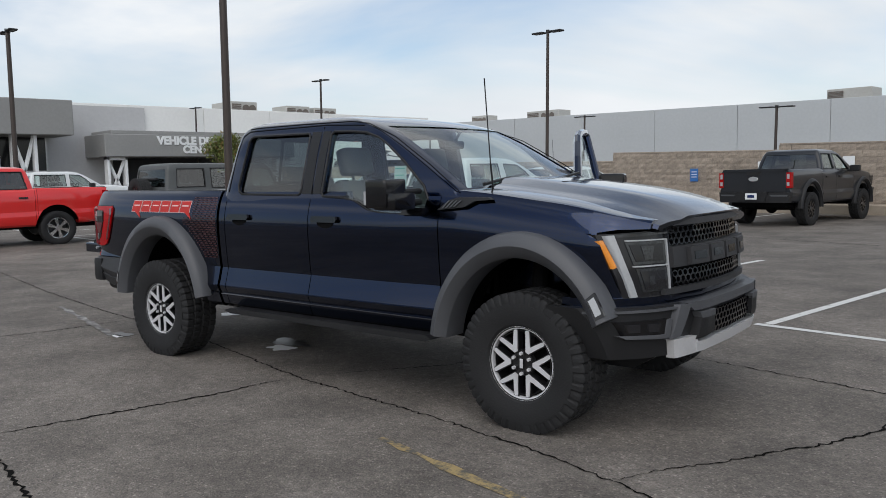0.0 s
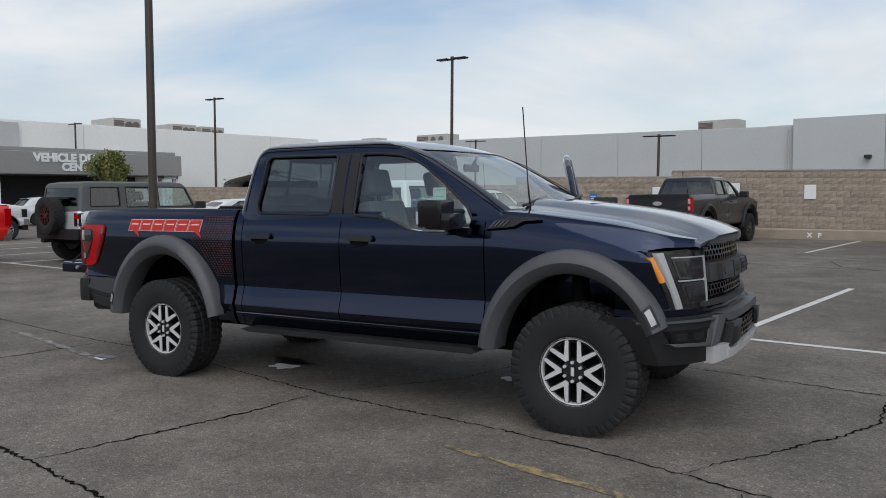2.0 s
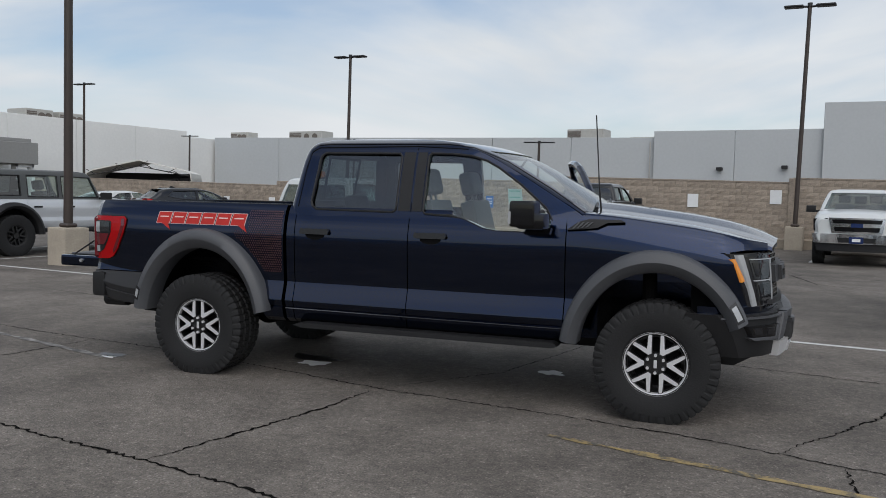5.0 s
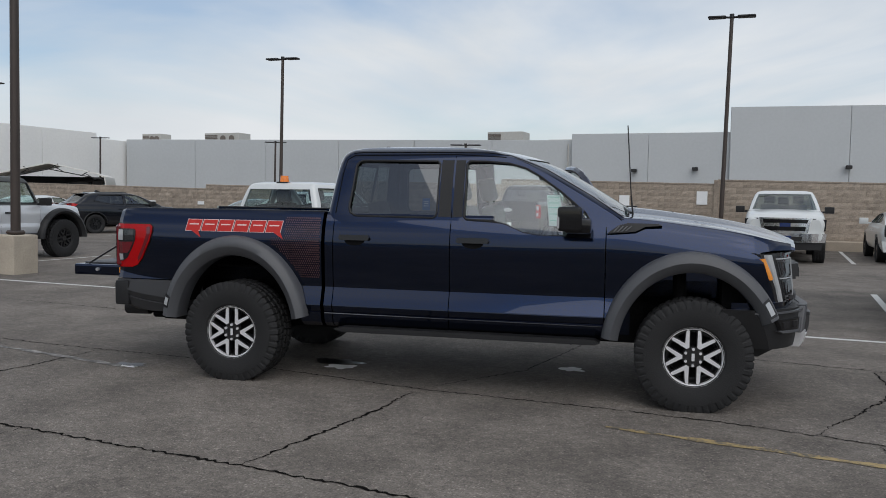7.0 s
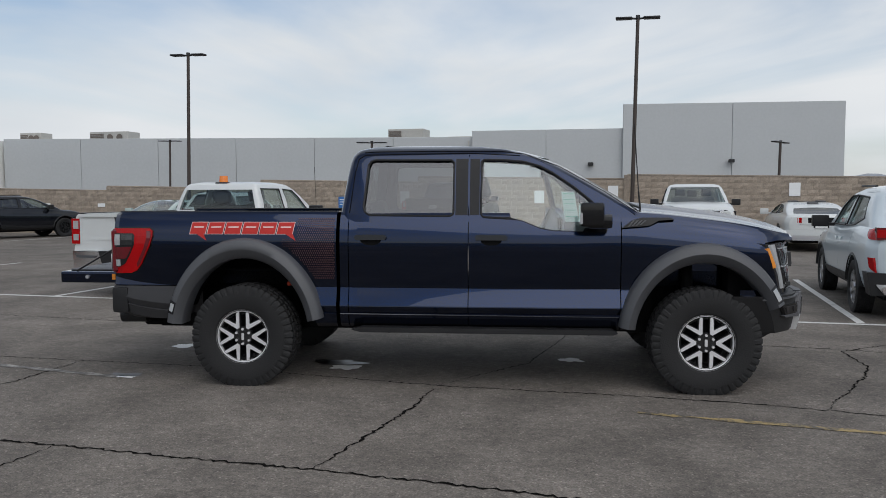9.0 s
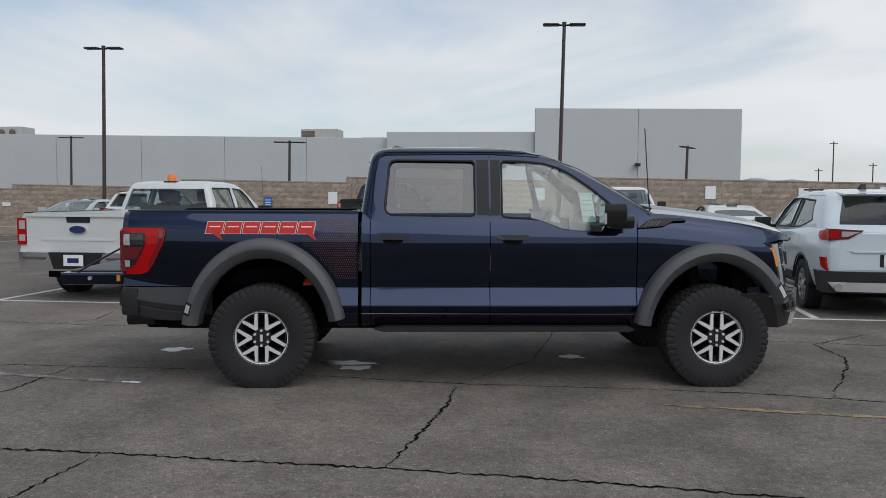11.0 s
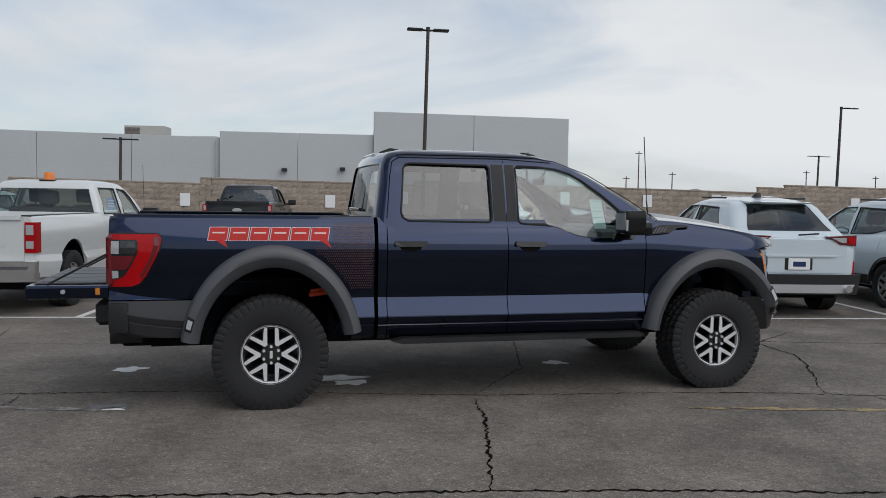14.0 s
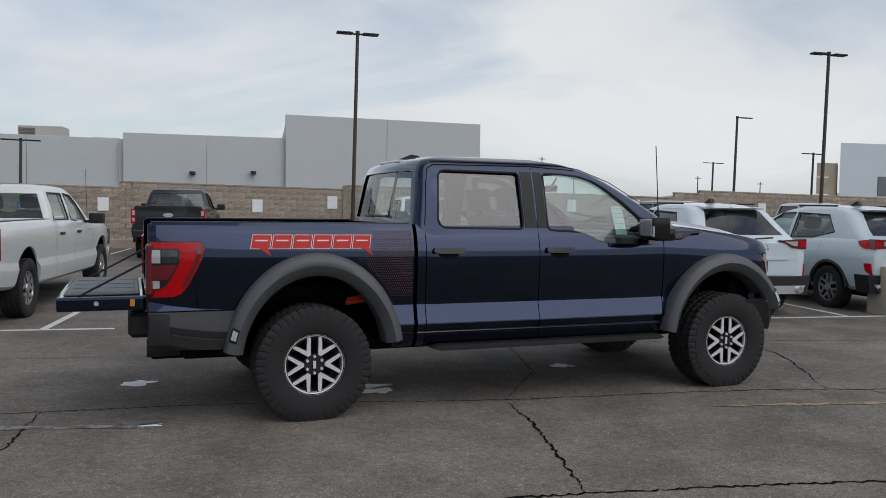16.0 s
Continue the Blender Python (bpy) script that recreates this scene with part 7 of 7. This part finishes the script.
def at_stall(x, y, yaw):
    return pose(x, y, 0, 0, 0, yaw)


pickup("white extended-cab work pickup with orange roof beacon", WHITE_P, at_stall(-4.27, 4.94, 88.0), 4.16, 2.25, beacon=True, style="silver", lift=-0.08)
pickup("dark grey off-road pickup parked by the wall", LEAD_P, at_stall(-2.75, 17.3, 89.0), 3.4, 2.1, style="dark", wide=0.97, rad=0.44, lift=0.1, flare_mat=TRIM_BLACK, side_glass=GLASS_MID, bumper=TRIM_BLACK)
pickup("white pickup with chrome grille backed to the wall", WHITE_P, at_stall(4.72, 20.25, -90.0), 3.65, 2.4)
pickup("bright red pickup with chrome wheels", RED_P, at_stall(-14.75, 2.6, -91.0), 3.69, 2.6, style="chrome", side_glass=GLASS_DARK, bumper=CHROME, rad=0.41, rim=0.26)
pickup("white pickup parked behind the red one", WHITE_P, at_stall(-25.2, 4.5, 90.0), 3.69, 2.6)
crossover("pale blue-white crossover with black cladding", ICE_P, at_stall(6.93, 4.7, 87.0), h=1.7, half=0.93, belt=1.07, rake=0.62, group="pale crossovers")
crossover("pale blue-white crossover beside another one", ICE_P, at_stall(9.75, 4.7, 90.0), h=1.7, half=0.93, belt=1.07, rake=0.62, group="pale crossovers")
crossover("white coupe with three-bar tail lamps at the wall", WHITE_P, at_stall(7.95, 17.7, 90.0), 2.72, 1.05, 0.9, 1.38, 0.94, 0.35, "dark", False, "coupe", rake=1.15, belt=0.98, lamps="bars", spoiler=False, category="car")
crossover("black crossover parked at the wall", BLACK_P, at_stall(-20.6, 17.6, 67.0), 2.85, 0.98, 0.95, 1.62, 0.95, 0.37, "dark", True, side_glass=GLASS_DARK, belt=1.08)
crossover("pale green saloon nosed out from the wall", SAGE_P, at_stall(-13.2, 20.0, -92.0), 2.85, 1.05, 0.95, 1.45, 0.92, 0.34, "silver", False, "saloon_car", rake=1.0, belt=0.98, lamps="block", spoiler=False, category="car")
crossover("white suv with dark rear glass at the wall", WHITE_P, at_stall(-10.6, 17.4, 90.0), 2.9, 1.0, 0.95, 1.72, 0.96, 0.37, "silver", True, belt=1.08, rake=0.35)
crossover("white saloon parked near the wall", WHITE_P, at_stall(-24.2, 17.4, 90.0), 2.85, 1.05, 0.95, 1.45, 0.92, 0.34, "silver", False, "saloon_car", rake=1.0, belt=0.98, lamps="block", spoiler=False, category="car")
crossover("white crossover parked far across the lot", WHITE_P, at_stall(-40.4, 16.4, 90.0), 2.9, 0.95, 0.9, 1.62, 0.94, 0.37, "dark", False, belt=1.0)
pickup("dark blue-grey pickup nosed out from the wall", GREY_P, at_stall(13.5, 20.2, -90.0), 3.6, 2.5, side_glass=GLASS_DARK)
pickup("grey crew-cab pickup nosed out from the wall", SILVER_P, at_stall(19.0, 20.0, -90.0), 3.6, 2.5, side_glass=GLASS_DARK)
off_roader(at_stall(-12.4, 5.07, 92.0))


# ---- on and behind the wall ----
def wall_sign(x, z, w, h, material, label, bars=None):
    t = thing("wall_sign", label, "sign", "stall signs on the wall", pose(x, WALL_Y - 0.05, z))
    part("plate", box(bmesh.new(), -w / 2, w / 2, -0.012, 0.0, -h / 2, h / 2, 0.004), material, t)
    for s in (-1, 1):
        part("standoff", cyl(bmesh.new(), 0.012, 0.05, pose(0, 0, s * h * 0.4, -90), 8), SATIN, t)
    if bars:
        for k in range(3):
            part("print_bar", box(bmesh.new(), -w * 0.32, w * 0.32, -0.016, -0.011, h * (0.22 - 0.2 * k), h * (0.28 - 0.2 * k)), bars, t)
    return t


for x, z in ((-5.65, 1.5), (-2.89, 1.6), (-0.48, 1.51), (2.18, 1.675), (8.26, 1.75), (11.45, 1.69), (14.15, 1.74), (19.77, 1.68)):
    wall_sign(x, z, 0.36, 0.46, SIGN_WHITE, "blank white sign panel on the block wall")
wall_sign(-8.21, 1.3, 0.32, 0.46, SIGN_BLUE, "blue and white parking sign on the wall", SIGN_WHITE)
for x in (-21.86, -19.13, -16.4, -24.6):
    wall_sign(x, 1.19, 0.36, 0.15, SIGN_WHITE, "small white stall sign on the wall")
lettering("painted_mark", "X", 0.2, pose(-0.4, WALL_Y - 0.36, 0.07, 90), SIGN_WHITE, wall_north, depth=0.002)
lettering("painted_mark", "P", 0.2, pose(-0.1, WALL_Y - 0.36, 0.07, 90), SIGN_WHITE, wall_north, depth=0.002)
b = bmesh.new()
box(b, 2.56, 2.74, WALL_Y - 0.06, WALL_Y + 0.1, 0.0, 2.3, 0.01)
part("pilaster", b, BLOCK, wall_north)

# carport behind the wall
carport = thing("carport", "white canvas carport with open gable", "carport", m=pose(-41.9, 35.0, -0.12, 0, 0, 38))
prof = [(-3.7, 2.2), (-3.6, 2.75), (-3.2, 2.98), (0.0, 3.75), (3.2, 3.05), (3.6, 2.85), (3.7, 2.3)]
b = bmesh.new()
loft(b, [[Vector((x, y, z)) for x, z in prof] + [Vector((x * 0.985, y, z - 0.07)) for x, z in reversed(prof)] for y in (0, 2, 4, 6)])
part("canopy", b, ROOF_WHITE, carport, "", True, 50)
for x in (-3.6, 3.6):
    for y in (0.1, 5.9):
        part("post", rod(bmesh.new(), (x, y, 0), (x, y, 2.3 if x else 3.7), 0.05), SATIN, carport)
for k in range(7):
    x = -3.0 + 1.0 * k
    zt = 3.68 - 0.23 * abs(x)
    part("truss_bar", rod(bmesh.new(), (x, 0.1, zt - 0.35), (x + 0.6 * (1 if k % 2 else -1), 0.1, zt), 0.03), BLACK_METAL, carport)
part("truss_chord", rod(bmesh.new(), (-3.5, 0.1, 2.55), (0, 0.1, 3.3), 0.035), BLACK_METAL, carport)
part("truss_chord", rod(bmesh.new(), (3.5, 0.1, 2.65), (0, 0.1, 3.3), 0.035), BLACK_METAL, carport)
# sheet across the back, coloured as the dark of the inside
part("back_panel", box(bmesh.new(), -3.6, 3.5, 5.7, 5.8, 0.1, 2.9), SHADE_IN, carport)
for i, (x, w, h) in enumerate(((-1.2, 1.9, 2.4), (1.0, 1.2, 2.5), (2.4, 0.7, 2.6), (-2.6, 1.0, 2.4))):
    tagged(link("storage_crate", box(bmesh.new(), 0, w, 0, 0.8, 0, h, 0.04), BLACK_METAL), "dark stacked crate under the carport", "crate", "crates under the carport").matrix_world = pose(-41.9, 35.0, -0.12, 0, 0, 38) @ pose(x, 3.0, 0)

# far buildings, poles and hills past the wall
depot = thing("pale_building", "pale blue-grey metal building beyond the wall", "building", m=pose(45.2, 50.0, 0))
part("wall", prism(bmesh.new(), [(0, 0), (40, 0), (61, 25), (21, 25)], 0, 7.25, "z"), mat("pale_blue_siding", (0.5, 0.56, 0.6), 0.6, var=0.05, scale=0.5), depot)
for k in range(8):
    part("window", box(bmesh.new(), 3.6 + k * 1.7, 5.1 + k * 1.7, -0.06, 0.05, 3.0, 4.6, 0.02), GREY_P, depot)
part("annex", prism(bmesh.new(), [(-1.9, 0.3), (0.0, 0.3), (3.0, 4), (1.2, 4)], 0, 5.6, "z"), KERB, depot)
for k in range(3):
    part("annex_joint", box(bmesh.new(), -1.93, -0.8, 0.27, 0.3, 1.6 + 1.4 * k, 1.7 + 1.4 * k), PANEL_CREAM, depot)
lamp_pole(35.65, 50.0, 8.95, base=False, heads=1, r=0.11, yaw=0, arm=1.3, label="tall dark street light with a single head")
lamp_pole(50.5, 78.0, 7.2, base=False, r=0.12, arm=1.3, label="distant dark street light with twin heads")
lamp_pole(42.6, 50.0, 6.3, base=False, r=0.1, arm=1.0, label="distant dark street light with twin heads")
for x, y, h in ((55, 150, 12.2), (52.5, 150, 7.2), (62, 150, 8.2), (96, 160, 9.5), (112, 160, 8.5), (150, 150, 11), (30, 220, 9)):
    t = thing("utility_pole", "far thin wooden utility pole with crossarm", "utility pole", "utility poles", pose(x, y, 0))
    part("pole", cyl(bmesh.new(), 0.15, h, pose(0, 0, 0), 8, 0.1), BARK, t)
    part("crossarm", box(bmesh.new(), -0.7, 0.7, -0.07, 0.07, h - 0.5, h - 0.36), BARK, t)
b = bmesh.new()
rnd = random.Random(5)
prev = None
for i in range(160):
    a = radians(5 + i * 0.62)
    r = 2600
    e = 30 + 34 * noise.noise((i * 0.11, 3.1, 0)) + 16 * noise.noise((i * 0.37, 9.2, 0)) + 5 * rnd.random()
    v = (b.verts.new((r * math.cos(a), r * math.sin(a), -5)), b.verts.new((r * math.cos(a), r * math.sin(a), max(6, e * 0.8 + 26))), b.verts.new((r * 1.15 * math.cos(a), r * 1.15 * math.sin(a), -5)))
    if prev:
        b.faces.new((prev[0], v[0], v[1], prev[1]))
        b.faces.new((prev[1], v[1], v[2], prev[2]))
    prev = v
tagged(link("backdrop", b, HILL, True, 80), "hazy blue desert hills on the horizon", "hills", kind="structure")

# made-up plain low wall behind the camera, seen only in reflections
b = bmesh.new()
box(b, -90, 90, -44, -43.6, -0.2, 2.4)
wall_south = tagged(link("wall_south", b, PANEL_GREY), "unseen plain grey wall added for reflections", "wall", kind="structure")


# ---- tree and shrub ----
def leafy(name, label, m, h_trunk, rx, rz, n, seed, bronze=0.3):
    rnd = random.Random(seed)
    t = thing(name, label, "tree" if h_trunk > 0.5 else "shrub", m=m)
    b = bmesh.new()
    top = h_trunk + rz
    rod(b, (0, 0, 0), (0.05, 0.03, h_trunk), 0.12 if h_trunk > 0.5 else 0.04, 8, 0.08 if h_trunk > 0.5 else 0.03)
    tips = []
    for k in range(9):
        a = 2.4 * k
        e = Vector((rx * 0.75 * math.cos(a) * rnd.uniform(0.5, 1), rx * 0.75 * math.sin(a) * rnd.uniform(0.5, 1), h_trunk + rz * rnd.uniform(0.3, 1.6)))
        rod(b, (0.05, 0.03, h_trunk * rnd.uniform(0.75, 1)), e, 0.05 if h_trunk > 0.5 else 0.02, 6, 0.012)
        tips.append(e)
    part("trunk", b, BARK, t)
    clumps = [(e, rx * rnd.uniform(0.3, 0.5)) for e in tips] + [(Vector((rx * 0.6 * rnd.uniform(-1, 1), rx * 0.6 * rnd.uniform(-1, 1), h_trunk + rz * rnd.uniform(0.1, 1.75))), rx * rnd.uniform(0.2, 0.42)) for _ in range(16)]
    for mt, nm, share in ((LEAF, "crown", 1 - bronze), (LEAF_BRONZE, "bronze_leaves", bronze)):
        vs, fs = [], []
        for _ in range(int(n * share)):
            c, r = clumps[rnd.randrange(len(clumps))]
            d = Vector((rnd.gauss(0, 1), rnd.gauss(0, 1), rnd.gauss(0, 0.8))).normalized() * r * rnd.uniform(0.5, 1.05)
            p = c + d
            u = Vector((rnd.gauss(0, 1), rnd.gauss(0, 1), rnd.gauss(0, 1))).normalized()
            w = u.orthogonal().normalized()
            s = rnd.uniform(0.06, 0.12)
            k = len(vs)
            vs += [p - u * s, p + w * s * 0.45, p + u * s, p - w * s * 0.45]
            fs.append((k, k + 1, k + 2, k + 3))
        me = bpy.data.meshes.new(nm)
        me.from_pydata([tuple(v) for v in vs], [], fs)
        me.materials.append(mt)
        o = new(nm, me)
        o.parent = t
        o["kind"] = "stuff"


leafy("tree", "small green and bronze leafy parking lot tree", pose(-45.0, 23.7, 0), 2.0, 1.45, 1.3, 6500, 3, 0.15)
leafy("shrub", "dark green shrub beside the showroom", pose(-46.6, 32.0, 0), 0.2, 1.1, 0.7, 1400, 8, 0.0)

# ---- blocks of the wall, last ----
BW, BH = 0.4, 0.2


def block_verts(rnd, w):
    """A split-face block: a rough front, set between its joints."""
    g = []
    for j in range(3):
        for i in range(4):
            edge = i in (0, 3) or j in (0, 2)
            g.append((0.003 + (w - 0.006) * i / 3, 0.004 if edge else rnd.uniform(-0.022, 0.004), 0.003 + (BH - 0.006) * j / 2))
    g += [(0.003, 0.03, 0.003), (w - 0.003, 0.03, 0.003), (w - 0.003, 0.03, BH - 0.003), (0.003, 0.03, BH - 0.003)]
    f = [(j * 4 + i, j * 4 + i + 1, j * 4 + i + 5, j * 4 + i + 4) for j in range(2) for i in range(3)]
    f += [(0, 12, 13, 3), (3, 13, 14, 11), (11, 14, 15, 8), (8, 15, 12, 0)]
    f[6] = (0, 12, 13, 3, 2, 1)
    f[7] = (3, 13, 14, 11, 7)
    f[8] = (11, 14, 15, 8, 9, 10)
    f[9] = (8, 15, 12, 0, 4)
    return g, f


def block_wall():
    rnd = random.Random(11)
    kinds = []
    for k in range(8):
        v, f = block_verts(rnd, BW)
        me = bpy.data.meshes.new("block")
        me.from_pydata(v, [], f)
        me.materials.append(BLOCK)
        kinds.append(me)
    made = 0
    for x0, x1, h in SECT:
        vs, fs = [], []
        rows = int((h - 0.06) / BH + 0.5)
        bh = (h - 0.06) / rows
        for j in range(rows):
            x = x0 - (BW / 2 if j % 2 else 0)
            while x < x1 - 0.02:
                a, c = max(x, x0), min(x + BW, x1)
                full = c - a > BW - 0.01
                if full and -5.0 < x < 6.4 and made < 300 and 0.2 < j * bh:
                    o = new("block", kinds[rnd.randrange(8)])
                    o.matrix_world = Matrix.Translation((x0, 0, 0)) @ UPRIGHT @ Matrix.LocRotScale((x - x0, WALL_Y - 0.02, j * bh), None, (1, 1, bh / BH))
                    o.parent = wall_north
                    made += 1
                elif c - a > 0.05:
                    v, f = block_verts(rnd, c - a)
                    k = len(vs)
                    vs += [(p[0] + a, p[1] + WALL_Y - 0.02, p[2] * bh / BH + j * bh - RISE * (p[0] + a - x0)) for p in v]
                    fs += [tuple(i + k for i in q) for q in f]
                x += BW
        me = bpy.data.meshes.new("blocks")
        me.from_pydata(vs, [], fs)
        me.materials.append(BLOCK)
        o = new("blocks", me)
        o.parent = wall_north
        o["kind"] = "stuff"


block_wall()
